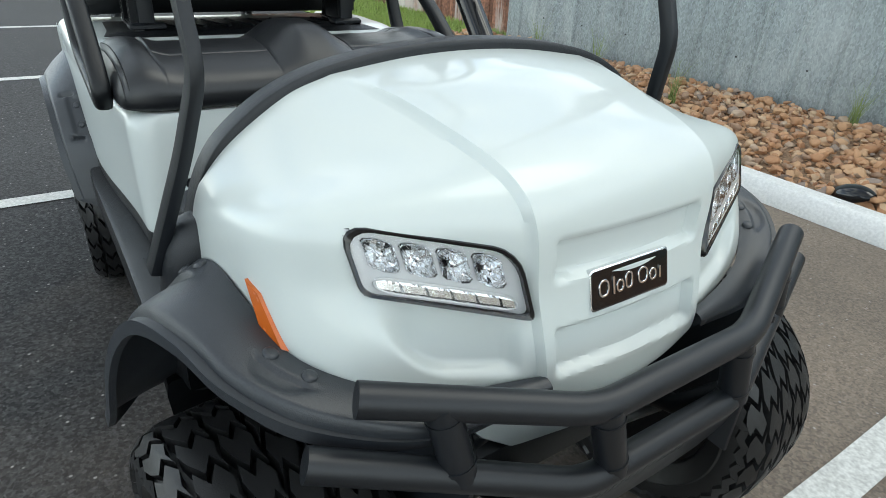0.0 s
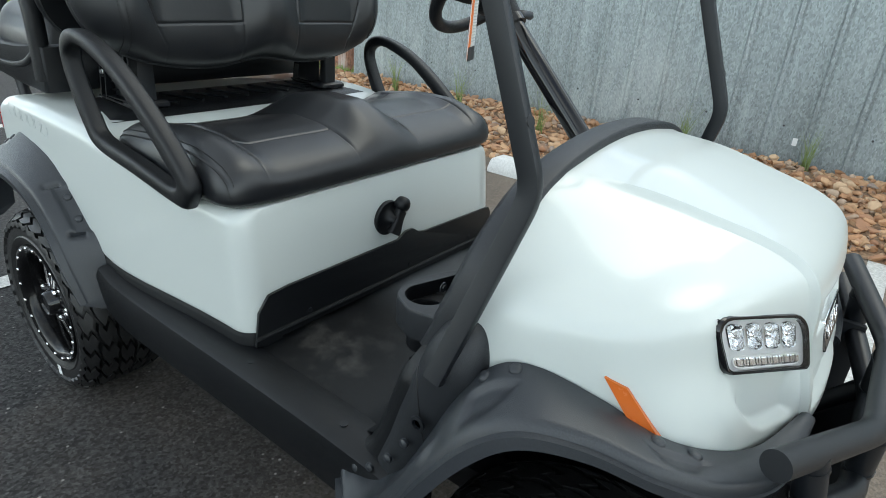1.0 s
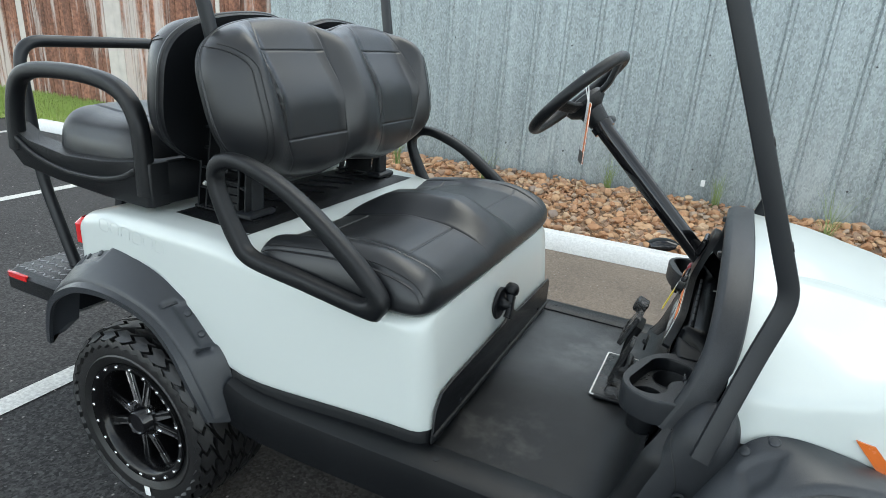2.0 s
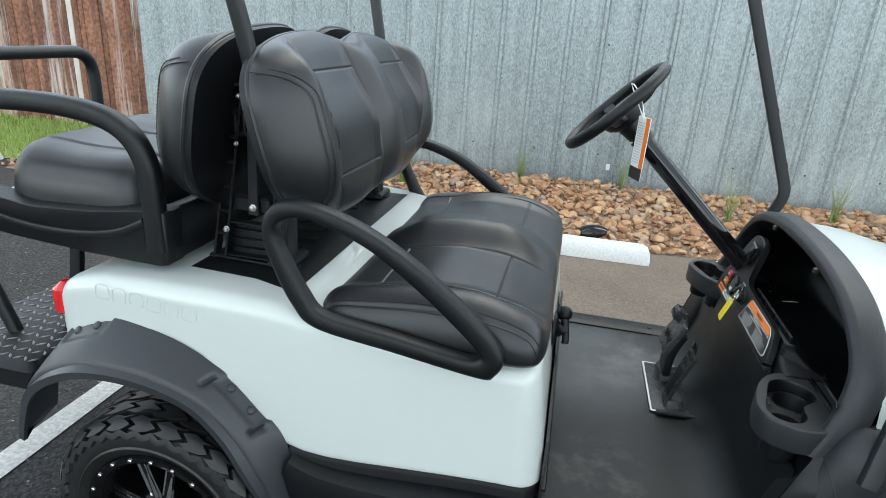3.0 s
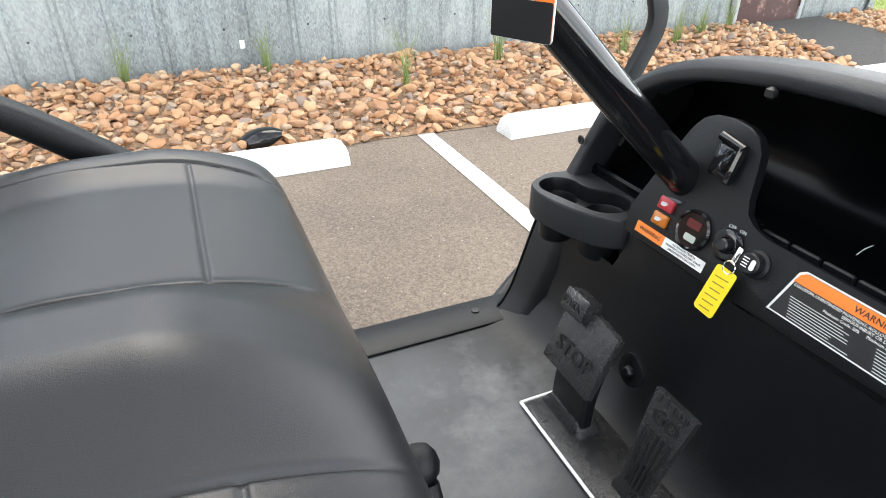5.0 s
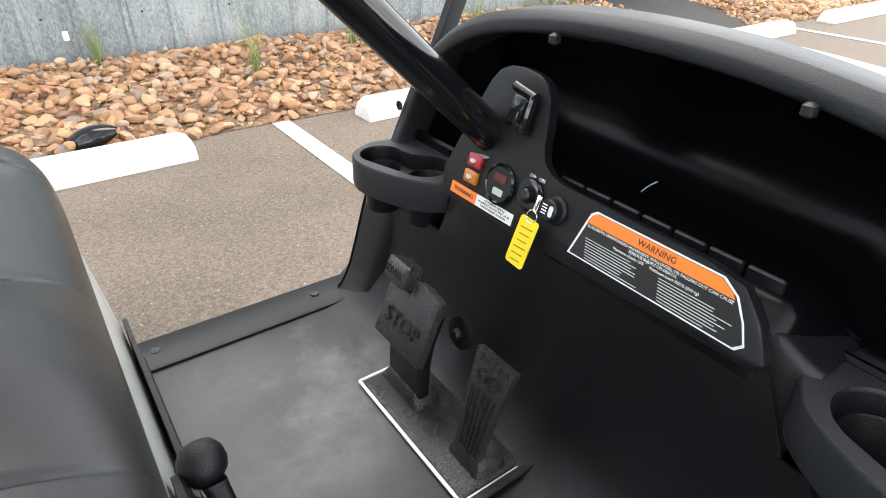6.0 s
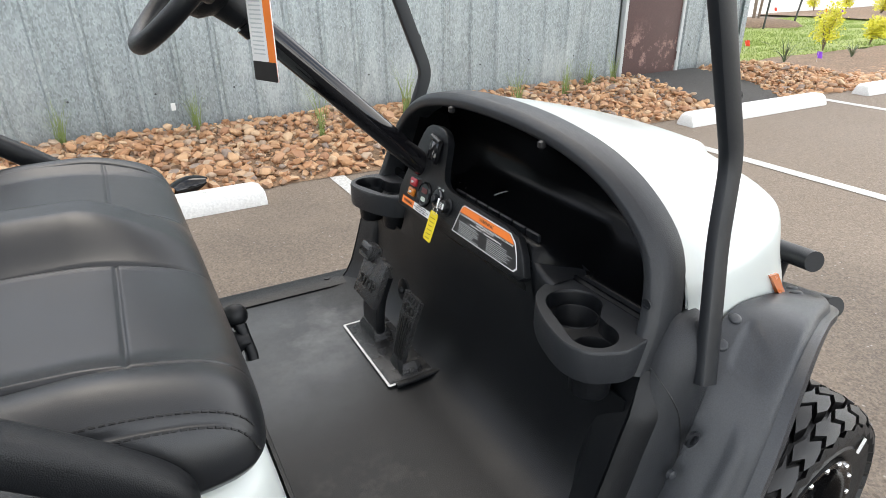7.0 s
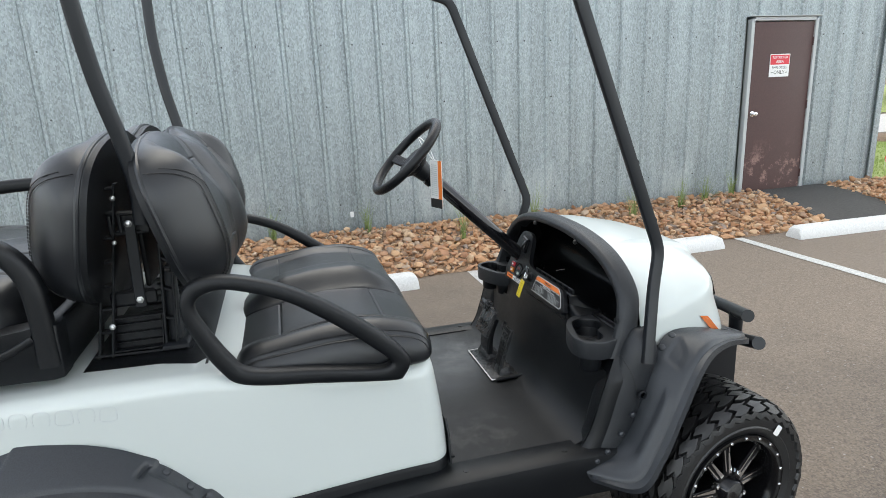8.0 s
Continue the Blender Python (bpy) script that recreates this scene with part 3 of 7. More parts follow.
for k, (x, y, h) in enumerate(((2.05, 3.35, 0.34), (2.95, 3.75, 0.34), (0.35, 4.2, 0.26), (-0.6, 3.4, 0.28), (4.0, 3.6, 0.26), (4.7, 3.75, 0.25), (5.15, 3.95, 0.24), (5.65, 4.1, 0.25), (1.3, 4.25, 0.25), (-1.6, 3.6, 0.3), (-2.6, 3.8, 0.3))):
    grass_tuft((x, y, bed_z(x, y)), h * 1.45, 34, k)

# the corrugated metal building
BX0, BX1, BH = -3.86, 8.06, 3.0
DX0, DX1, DH = 6.00, 6.94, 2.09


def rib(s):
    """Depth of the sheet's profile at s metres along it: high ribs with one faint crease between."""
    p = s % 0.305
    def trap(c, base, top, h):
        d = abs(p - c)
        return h * max(0.0, min(1.0, (base / 2 - d) / ((base - top) / 2)))
    return max(trap(0.03, 0.064, 0.026, 0.024), trap(0.172, 0.022, 0.008, 0.0022))


def sheet(bm, x0, x1, z0, z1, f):
    xs, x = [], math.floor(x0 / 0.305) * 0.305
    while x < x1 + 0.305:
        xs += [x + d for d in (0.0, 0.017, 0.043, 0.06, 0.11, 0.161, 0.168, 0.176, 0.183, 0.24)]
        x += 0.305
    xs = sorted({round(min(max(v, x0), x1), 4) for v in xs})
    grid_mesh(bm, [[f(v, rib(v), z) for v in xs] for z in (z0, z1)])


bm = B()
face = lambda x, d, z: Vector((x, wall_y(x) - d, z))
sheet(bm, BX0, DX0 - 0.05, 0.02, BH, face)
sheet(bm, DX1 + 0.05, BX1, 0.02, BH, face)
sheet(bm, DX0 - 0.05, DX1 + 0.05, DH + 0.05, BH, face)
side = lambda x, d, z: Vector((BX1 + d, wall_y(BX1) + (x - BX1), z))
sheet(bm, BX1, BX1 + 8, 0.02, BH, side)
side2 = lambda x, d, z: Vector((BX0 - d, wall_y(BX0) + (x - BX1), z))
sheet(bm, BX1, BX1 + 8, 0.02, BH, side2)
building = tagged(part("wall_building", bm, M_GALV, angle=20), "weathered galvanised corrugated steel wall of a low building", "wall", kind="structure")
bm = B()
box(bm, ((BX0 + BX1) / 2, wall_y(2) + 4.06, BH / 2), (BX1 - BX0 - 0.06, 7.9, BH), 0.01)
tagged(part("wall_core", bm, M_DFRAME), "plain body of the metal building behind its sheets", "wall", kind="structure")
bm = B()
box(bm, (BX1 + 0.03, wall_y(BX1) - 0.035, BH / 2), (0.09, 0.012, BH), 0.003)
box(bm, (BX1 + 0.075, wall_y(BX1) + 0.03, BH / 2), (0.012, 0.12, BH), 0.003)
tagged(part("corner_trim", bm, M_GALV), "bent galvanised corner trim of the metal wall", "trim", kind="structure")

# screws in the sheets
M_SCREW = pbr("dark_screw_washer", (0.05, 0.05, 0.055), 0.5, 0.4)
bm = B()
lathe(bm, [(0.0085, 0), (0.0085, 0.003), (0.006, 0.004), (0.006, 0.009), (0.002, 0.010)], pose(0, 0, 0, 90), 8)
SCREW = to_mesh("screw", bm)
SCREW.materials.append(M_SCREW)
for z, off, step in ((0.35, 0.14, 0.61), (1.345, 0.09, 1.22), (1.93, 0.085, 0.305), (2.75, 0.09, 0.61)):
    x = math.floor(BX0 / 0.305) * 0.305 + off
    while x < BX1 - 0.1:
        if x > BX0 + 0.05 and not (DX0 - 0.1 < x < DX1 + 0.1):
            ob = new("screw", SCREW)
            ob.parent = building
            ob.matrix_basis = pose(x, wall_y(x) - rib(x) - 0.0005, z)
        x += step

# door
dy = wall_y((DX0 + DX1) / 2)
door = thing("door_1", "closed brown painted steel door with scuffed lower panel", "door", at=((DX0 + DX1) / 2, dy, 0))
door.rotation_euler = (0, 0, math.atan(WALL_B))
door["kind"] = "structure"
W = DX1 - DX0
bm = B()
box(bm, (0, -0.015, 0.045 + (DH - 0.05) / 2), (W - 0.06, 0.045, DH - 0.06), 0.004)
part("door_leaf", bm, M_DOOR, door)
bm = B()
for sx in (-1, 1):
    box(bm, (sx * (W / 2 - 0.006), -0.02, DH / 2 + 0.01), (0.045, 0.07, DH + 0.02), 0.004)
box(bm, (0, -0.02, DH + 0.022), (W - 0.06, 0.07, 0.045), 0.004)
box(bm, (0, -0.035, DH + 0.052), (W + 0.06, 0.10, 0.012), 0.003)
part("door_frame", bm, M_DFRAME, door, "grey steel frame with drip cap")
bm = B()
box(bm, (0, -0.03, 0.02), (W - 0.06, 0.12, 0.035), 0.005)
part("threshold", bm, M_DFRAME, door)
bm = B()
lathe(bm, [(0.034, 0), (0.034, 0.006), (0.012, 0.012), (0.012, 0.035), (0.027, 0.045), (0.030, 0.058), (0.022, 0.070), (0.003, 0.073)], pose(-W / 2 + 0.10, -0.037, 1.02, 90), 18)
part("door_knob", bm, M_CHROME, door, "round brushed steel door knob")
for z in (0.25, 1.1, 1.85):
    bm = B()
    lathe(bm, [(0.009, -0.05), (0.009, 0.05)], pose(W / 2 - 0.032, -0.042, z), 8)
    part("hinge", bm, M_DOOR, door)
sg = thing("door_sign", "red and white restricted area employees only sign on the door", "sign", at=((DX0 + DX1) / 2 - 0.03, dy - 0.04, 1.58))
sg.rotation_euler = (0, 0, math.atan(WALL_B))
SM = pose(0, 0, 0, 90)
bm = B()
prism(bm, rrect(0.290, 0.265, 0.008), SM, 0.003)
part("sign_plate", bm, M_PAPER, sg)
bm = B()
prism(bm, rrect(0.276, 0.112, 0.006), SM @ Matrix.Translation((0, 0.066, 0.003)), 0.001)
part("red_panel", bm, M_SIGNRED, sg)
letters("RESTRICTED", SM @ Matrix.Translation((0, 0.092, 0.0045)), 0.040, 0.0004, M_WHITEINK, "lettering", sg)
letters("AREA", SM @ Matrix.Translation((0, 0.042, 0.0045)), 0.046, 0.0004, M_WHITEINK, "lettering", sg)
letters("EMPLOYEES", SM @ Matrix.Translation((0, -0.026, 0.0035)), 0.042, 0.0004, M_INK, "lettering", sg)
letters("ONLY", SM @ Matrix.Translation((0, -0.082, 0.0035)), 0.060, 0.0004, M_INK, "lettering", sg)
bm = B()
for sx in (-1, 1):
    box(bm, (sx * 0.102, -0.082, 0.0035), (0.03, 0.007, 0.001), 0.0003, SM)
part("dash_mark", bm, M_INK, sg)

# dark path before the door
bm = B()
rows = []
for j in range(10):
    y = lerp(2.62, wall_y(6.5) - 0.02, j / 9)
    x0, x1 = 5.72 + 0.29 * (y - 3), 6.80 + 0.36 * (y - 3)
    rows.append([Vector((lerp(x0, x1, i / 8) + 0.04 * noise.noise((i, j, 3)), y, (bed_z(6.5, max(2.68, y)) + 0.014 if y > 2.68 else 0.006))) for i in range(9)])
grid_mesh(bm, rows)
tagged(part("path", bm, M_PATH), "dark compacted path leading to the brown door", "path", kind="structure")

# rusty sheet fence behind a strip of lawn
F0, F1 = Vector((-16.0, 4.70, 0)), Vector((-3.9, 4.66, 0))
FD = (F1 - F0).normalized()
FN = Vector((FD.y, -FD.x, 0))
fence = thing("fence", "tall fence of rust-red corrugated sheets with pale battens", "fence")
L = (F1 - F0).length
rng = random.Random(8)
s = 0.0
while s < L - 0.12:
    w = rng.choice((0.075, 0.10, 0.14, 0.20)) * rng.uniform(0.9, 1.1)
    p = F0 + FD * (s + w / 2) + FN * rng.uniform(0.0, 0.012)
    bm = B()
    box(bm, (p.x, p.y, 1.27), (w - 0.004, 0.022, 2.5 + rng.uniform(-0.02, 0.02)), 0.004)
    part("board", bm, M_PALE if rng.random() < 0.06 else M_RUST, fence)
    s += w


def lawn(name, corners, label, seed, density, height, nx=30, mat=None):
    r = random.Random(seed)
    a, b, c, d = [Vector(p) for p in corners]
    at = lambda u, v: a.lerp(b, u).lerp(d.lerp(c, u), v)
    bm = B()
    rows = [[at(i / nx, j / nx) + Vector((0, 0, 0.02 + 0.03 * noise.noise((i * 0.4, j * 0.4, seed)))) for i in range(nx + 1)] for j in range(nx + 1)]
    grid_mesh(bm, rows)
    ob = tagged(part(name, bm, M_GRASS_BASE), label, "lawn", kind="structure")
    verts, faces = [], []
    for k in range(density):
        p = at(r.random(), r.random())
        an, h = r.uniform(0, 6.283), height * r.uniform(0.6, 1.3)
        s, d2 = Vector((math.cos(an), math.sin(an), 0)) * 0.008, Vector((r.uniform(-1, 1), r.uniform(-1, 1), 0)) * h * 0.4
        i = len(verts)
        verts += [(p - s)[:], (p + s)[:], (p + d2 + Vector((0, 0, 0.02 + h)))[:]]
        faces.append((i, i + 1, i + 2))
    me = bpy.data.meshes.new("grass_blades")
    me.from_pydata(verts, [], faces)
    me.materials.append(M_BLADE)
    g = new("grass_blades", me)
    tagged(g, "short green lawn grass", "grass", kind="stuff")


lawn("lawn", [(-16, 2.95, 0), (-3.95, 2.95, 0), (-3.9, 4.7, 0), (-16, 4.75, 0)], "green grass strip before the rusty fence", 3, 26000, 0.07)
lawn("lawn", [(8.2, 4.45, 0), (17.0, 4.9, 0), (17.5, 9.3, 0), (8.2, 9.0, 0)], "mown green lawn beyond the corner of the building", 4, 34000, 0.03)
M_ROAD = pbr("pale_concrete_road", (0.50, 0.48, 0.46), 0.9, 0, 0.1, 1, grain=0.15, gscale=30)
bm = B()
grid_mesh(bm, [[Vector((8.2, 9.35, 0.012)), Vector((90, 17.5, 0.012))], [Vector((8.2, 11.6, 0.012)), Vector((90, 35.0, 0.012))]])
tagged(part("road", bm, M_ROAD), "pale concrete road beyond the lawn", "road", kind="structure")
lawn("lawn", [(8.2, 12.0, 0), (90, 35.6, 0), (90, 80, 0), (8.2, 60, 0)], "green verge on the far side of the road", 6, 6000, 0.2)
M_MULCH = pbr("brown_mulch", (0.20, 0.135, 0.09), 0.95, 0, 0.4, 6, grain=0.5, gscale=40, bump=1.0, bscale=45)


def bed(x0, x1, y0, y1, label, seed):
    bm = B()
    rows = [[Vector((x, lerp(y0, y1, j / 6) + (0.12 * noise.noise((x, j, seed)) if j in (0, 6) else 0), 0.026 + 0.05 * math.sin(math.pi * j / 6) + 0.02 * noise.noise((x * 3, j, seed)))) for x in [lerp(x0, x1, i / 24) for i in range(25)]] for j in range(7)]
    grid_mesh(bm, rows)
    tagged(part("mulch_bed", bm, M_MULCH), label, "planting bed", kind="structure")


bed(8.15, 17.0, 2.72, 4.62, "brown mulch bed at the edge of the lawn", 1)
bed(16.9, 26.0, 4.8, 10.6, "brown mulch bed with yellow shrubs before the road", 2)
M_GOLD = pbr("golden_leaf", (0.85, 0.72, 0.04), 0.5, 0, 0.2, 9, tint=(0.62, 0.64, 0.05))
M_LEAF = pbr("tree_leaf", (0.20, 0.26, 0.11), 0.5, 0, 0.4, 3)
M_DARKLEAF = pbr("dark_tree_leaf", (0.09, 0.13, 0.05), 0.55, 0, 0.5, 0.6)
M_BARK = pbr("grey_bark", (0.22, 0.17, 0.13), 0.9, 0, 0.3, 20)
M_YUCCA = pbr("grey_green_blade", (0.13, 0.17, 0.10), 0.6, 0, 0.3, 10)


def leaf_cloud(name, parent, mat, blobs, n, size, seed, label=""):
    """Many small leaf faces spread through a few clumps (centre, radii)."""
    r = random.Random(seed)
    verts, faces = [], []
    for k in range(n):
        c, rad = r.choice(blobs)
        d = Vector((r.gauss(0, 1), r.gauss(0, 1), r.gauss(0, 1))).normalized() * r.uniform(0.45, 1.0)
        p = Vector((c[0] + d.x * rad[0], c[1] + d.y * rad[1], c[2] + d.z * rad[2]))
        a = Vector((r.gauss(0, 1), r.gauss(0, 1), r.gauss(0, 1))).normalized()
        b = a.orthogonal().normalized()
        s = size * r.uniform(0.6, 1.4)
        i = len(verts)
        verts += [p[:], (p + a * s * 0.5 + b * s * 0.28)[:], (p + a * s)[:], (p + a * s * 0.5 - b * s * 0.28)[:]]
        faces.append((i, i + 1, i + 2, i + 3))
    me = bpy.data.meshes.new(name)
    me.from_pydata(verts, [], faces)
    me.materials.append(mat)
    ob = new(name, me)
    ob.parent = parent
    if label:
        ob["label"] = label
    return ob


def shrub(x, y, h, w, seed):
    sh = thing("shrub", "bright yellow-leaved shrub in brown mulch", "shrub", "yellow shrubs", at=(x, y, 0.04))
    r = random.Random(seed)
    bm = B()
    tips = []
    for k in range(9):
        a = r.uniform(0, 6.283)
        tip = Vector((math.cos(a) * w * 0.32 * r.random(), math.sin(a) * w * 0.32 * r.random(), h * r.uniform(0.55, 0.9)))
        tips.append(tip)
        sweep(bm, [Vector((0, 0, -0.03)), tip * 0.5 + Vector((0, 0, 0.04)), tip], circle(0.007, 5), scale=[1.0, 0.7, 0.3])
    part("stem", bm, M_BARK, sh)
    blobs = [((t.x, t.y, t.z * f), (w * 0.20, w * 0.20, h * 0.16)) for t in tips for f in (0.45, 0.8, 1.0)]
    leaf_cloud("foliage", sh, M_GOLD, blobs, 1500, 0.045, seed)


for k, (x, y, h, w) in enumerate(((10.6, 4.72, 0.72, 0.62), (12.15, 4.85, 0.42, 0.55), (19.3, 8.4, 0.6, 0.6), (20.3, 9.9, 0.55, 0.55), (19.4, 10.3, 0.7, 0.6), (14.6, 4.9, 0.5, 0.6))):
    shrub(x, y, h, w, 40 + k)


def tree(x, y, h, spread, seed, stems, mat, label, n, size, lean=0.25, trunk=0.007, low=0):
    tr = thing("tree", label, "tree", at=(x, y, 0.03))
    r = random.Random(seed)
    bm = B()
    blobs = []
    for k in range(stems):
        a = 6.283 * k / stems + r.uniform(-0.4, 0.4)
        d = Vector((math.cos(a), math.sin(a), 0))
        P = [d * 0.06 - Vector((0, 0, 0.08)), d * (0.06 + lean * 0.25 * h * 0.3) + Vector((0, 0, h * 0.35)), d * (lean * h * 0.3) + Vector((0, 0, h * 0.62)), d * (lean * h * 0.45) + Vector((0, 0, h * 0.88))]
        Q = spline(P, 10)
        sweep(bm, Q, circle(trunk * h, 7), scale=[lerp(1.0, 0.3, i / 9) for i in range(10)])
        for j in range(5):
            q = Q[max(2, 4 + j - low)]
            b = r.uniform(0, 6.283)
            e = q + Vector((math.cos(b), math.sin(b), 0.5)) * spread * r.uniform(0.3, 0.6)
            sweep(bm, [q, q.lerp(e, 0.5) + Vector((0, 0, 0.03 * h)), e], circle(0.005 * h, 5), scale=[1, 0.7, 0.3])
            blobs.append((e[:], (spread * 0.26, spread * 0.26, spread * 0.20)))
            blobs.append((q.lerp(e, 0.6)[:], (spread * 0.2, spread * 0.2, spread * 0.15)))
    part("trunk", bm, M_BARK, tr, "slender grey trunk with forked limbs")
    leaf_cloud("crown", tr, mat, blobs, n, size, seed)


tree(14.0, 8.35, 3.1, 1.3, 3, 4, M_LEAF, "young staked tree with several thin stems on a mulch mound", 4200, 0.06)
for k in range(15):
    a = radians(8 + 3.6 * k)
    d = 46 + 6 * math.sin(k * 2.3)
    tree(d * math.cos(a), d * math.sin(a) + 2, 8.5 + 2 * math.sin(k * 1.7), 5.2, 60 + k, 3, M_DARKLEAF, "tall green tree far beyond the road", 3000, 0.5, 0.4, 0.012, 3)
bm = B()
lathe(bm, [(0.95, 0.0), (0.8, 0.09), (0.4, 0.14), (0.02, 0.15)], Matrix.Translation((14.0, 8.3, 0.02)), 24)
tagged(part("mulch_mound", bm, M_MULCH), "low round mulch mound round the young tree", "mulch", kind="structure")
M_STAKE = pbr("green_black_stake", (0.03, 0.035, 0.03), 0.6)
for x, y, lx, ly in ((13.1, 7.5, 0.06, -0.02), (14.5, 7.75, 0.22, -0.05), (13.6, 9.2, -0.1, 0.1)):
    st = thing("stake", "dark metal tree stake with a white tip", "stake", "tree stakes", at=(x, y, 0))
    bm = B()
    sweep(bm, [(0, 0, -0.02), (lx, ly, 1.25)], rrect(0.032, 0.032, 0.004, 1), up=(0, 1, 0))
    part("post", bm, M_STAKE, st)
    bm = B()
    sweep(bm, [(lx, ly, 1.25), (lx * 1.15, ly * 1.15, 1.43)], rrect(0.034, 0.034, 0.004, 1), up=(0, 1, 0))
    part("tip", bm, M_PAPER, st, "white painted tip")
    bm = B()
    e = Vector((14.0 - x, 8.35 - y, 1.35))
    sweep(bm, [(lx * 0.9, ly * 0.9, 1.1), e[:]], circle(0.006, 5))
    part("strap", bm, M_STAKE, st)


def yucca(x, y, h, seed):
    r = random.Random(seed)
    bm = B()
    for k in range(26):
        a, lean = r.uniform(0, 6.283), r.uniform(0.25, 1.1)
        d, s = Vector((math.cos(a), math.sin(a), 0)), Vector((-math.sin(a), math.cos(a), 0))
        hh = h * r.uniform(0.7, 1.15)
        L, R = [], []
        for i in range(6):
            t = i / 5
            p = d * (lean * hh * t ** 1.3 * 0.9) + Vector((0, 0, hh * t * (1 - 0.45 * lean * t)))
            L.append(p - s * 0.008 * (1 - 0.9 * t))
            R.append(p + s * 0.008 * (1 - 0.9 * t) + Vector((0, 0, 0.003)))
        grid_mesh(bm, [L, R])
    ob = part("yucca", bm, M_YUCCA)
    ob.location = (x, y, 0.06)
    tagged(ob, "spiky grey-green yucca in brown mulch", "plant", "yuccas")


for k, (x, y, h) in enumerate(((8.65, 4.07, 0.42), (9.9, 3.9, 0.3), (11.2, 4.0, 0.34), (5.25, 4.02, 0.22))):
    yucca(x, y, h, k)
M_PURPLE = pbr("purple_flag_vinyl", (0.25, 0.06, 0.62), 0.5, 0, 0.1, 20)
M_REDFLAG = pbr("red_flag_vinyl", (0.75, 0.06, 0.03), 0.5, 0, 0.1, 20)
for x, y, mt, nm in ((9.0, 3.85, M_PURPLE, "purple"), (9.45, 5.25, M_REDFLAG, "red"), (17.9, 9.1, M_REDFLAG, "red"), (18.3, 8.9, M_PURPLE, "purple"), (17.4, 10.2, M_REDFLAG, "red")):
    fl_ = thing("marker_flag", nm + " vinyl marker flag on a thin wire", "flag", "marker flags", at=(x, y, 0.02))
    bm = B()
    sweep(bm, [(0, 0, -0.02), (0.01, 0.0, 0.19)], circle(0.002, 5))
    part("wire", bm, M_ZINC, fl_)
    bm = B()
    rws = [[Vector((0.01 + 0.11 * i / 6, 0.018 * math.sin(i * 1.1 + j * 0.5), 0.10 + 0.085 * j / 4 - 0.012 * i / 6)) for i in range(7)] for j in range(5)]
    grid_mesh(bm, rws)
    grid_mesh(bm, [[p + Vector((0, 0.0012, 0)) for p in q] for q in rws], flip=True)
    part("flag", bm, mt, fl_)

# black rubber boot lying among the stones
bm = B()
rws = []
for i in range(15):
    t = i / 14
    rws.append([Vector((lerp(-0.13, 0.11, t), math.cos(a) * 0.07 * math.sin(math.pi * lerp(0.12, 0.95, t)) ** 0.6, 0.115 + math.sin(a) * 0.05 * math.sin(math.pi * lerp(0.10, 0.97, t)) ** 0.7 + 0.02 * t)) for a in [math.pi * (k / 11 * 1.25 - 0.12) for k in range(12)]])
grid_mesh(bm, rws)
grid_mesh(bm, [[p * 0.999 - Vector((0, 0, 0.004)) for p in r] for r in rws], flip=True)
boot = tagged(part("rubber_cap", bm, M_GLOSS), "black bent rubber cap lying among the stones", "rubber cap")
boot.matrix_basis = pose(1.07, 2.80, -0.045, 18, -10, -20)
bm = B()
prism(bm, rrect(0.035, 0.06, 0.004), pose(1.166, WALL_A - 0.006, 0.24, 90), 0.003)
tagged(part("wall_tag", bm, M_PAPER), "small white paper tag stuck on the metal wall", "tag")

# ---- the golf cart: x forward, y to its left, z up; rear axle at x = 0 ----
cart = thing("golf_cart", "white lifted four-seat golf cart with black trim and off-road tyres", "golf cart")


def mirror_y(pts):
    return [(x, -y, z) for x, y, z in pts]


def ucurve(half, n):
    """A curve across the cart through the right-hand points (outermost first, ending on the centre line) and their mirror images."""
    full = list(half) + [(x, -y, z) for x, y, z in half[-2::-1]]
    return spline(full, n)


def crease_curve(half, at=5, n1=82, n2=40):
    """Like ucurve, with a sharp bend at the crease point, which falls on the same column for every curve."""
    out_ = spline(half[:at + 1], n1)
    inn = half[at:] + [(x, -y, z) for x, y, z in half[-2:at - 1:-1]]
    mid_ = spline(inn, 2 * n2 - 1)
    return out_ + mid_[1:-1] + [Vector((p.x, -p.y, p.z)) for p in out_[::-1]]


# hood: four control curves across the cart, from the cowl edge to the nose
NU, NV, JC = 241, 180, 81
HOOD_A = crease_curve([(1.386, -0.467, 0.715), (1.389, -0.456, 0.793), (1.390, -0.434, 0.840), (1.391, -0.393, 0.886), (1.394, -0.317, 0.937), (1.392, -0.25, 0.960), (1.390, -0.12, 0.977), (1.388, 0, 0.982)])
HOOD_C = crease_curve([(1.455, -0.463, 0.718), (1.485, -0.454, 0.800), (1.522, -0.428, 0.842), (1.552, -0.372, 0.877), (1.574, -0.285, 0.906), (1.590, -0.205, 0.929), (1.597, -0.10, 0.935), (1.60, 0, 0.937)])
HOOD_M = crease_curve([(1.505, -0.456, 0.722), (1.588, -0.440, 0.815), (1.645, -0.402, 0.858), (1.678, -0.345, 0.874), (1.710, -0.262, 0.880), (1.742, -0.178, 0.882), (1.748, -0.09, 0.884), (1.750, 0, 0.885)])
HOOD_L = crease_curve([(1.545, -0.449, 0.722), (1.632, -0.434, 0.768), (1.690, -0.378, 0.790), (1.722, -0.298, 0.782), (1.748, -0.225, 0.770), (1.772, -0.165, 0.762), (1.781, -0.08, 0.757), (1.784, 0, 0.755)])
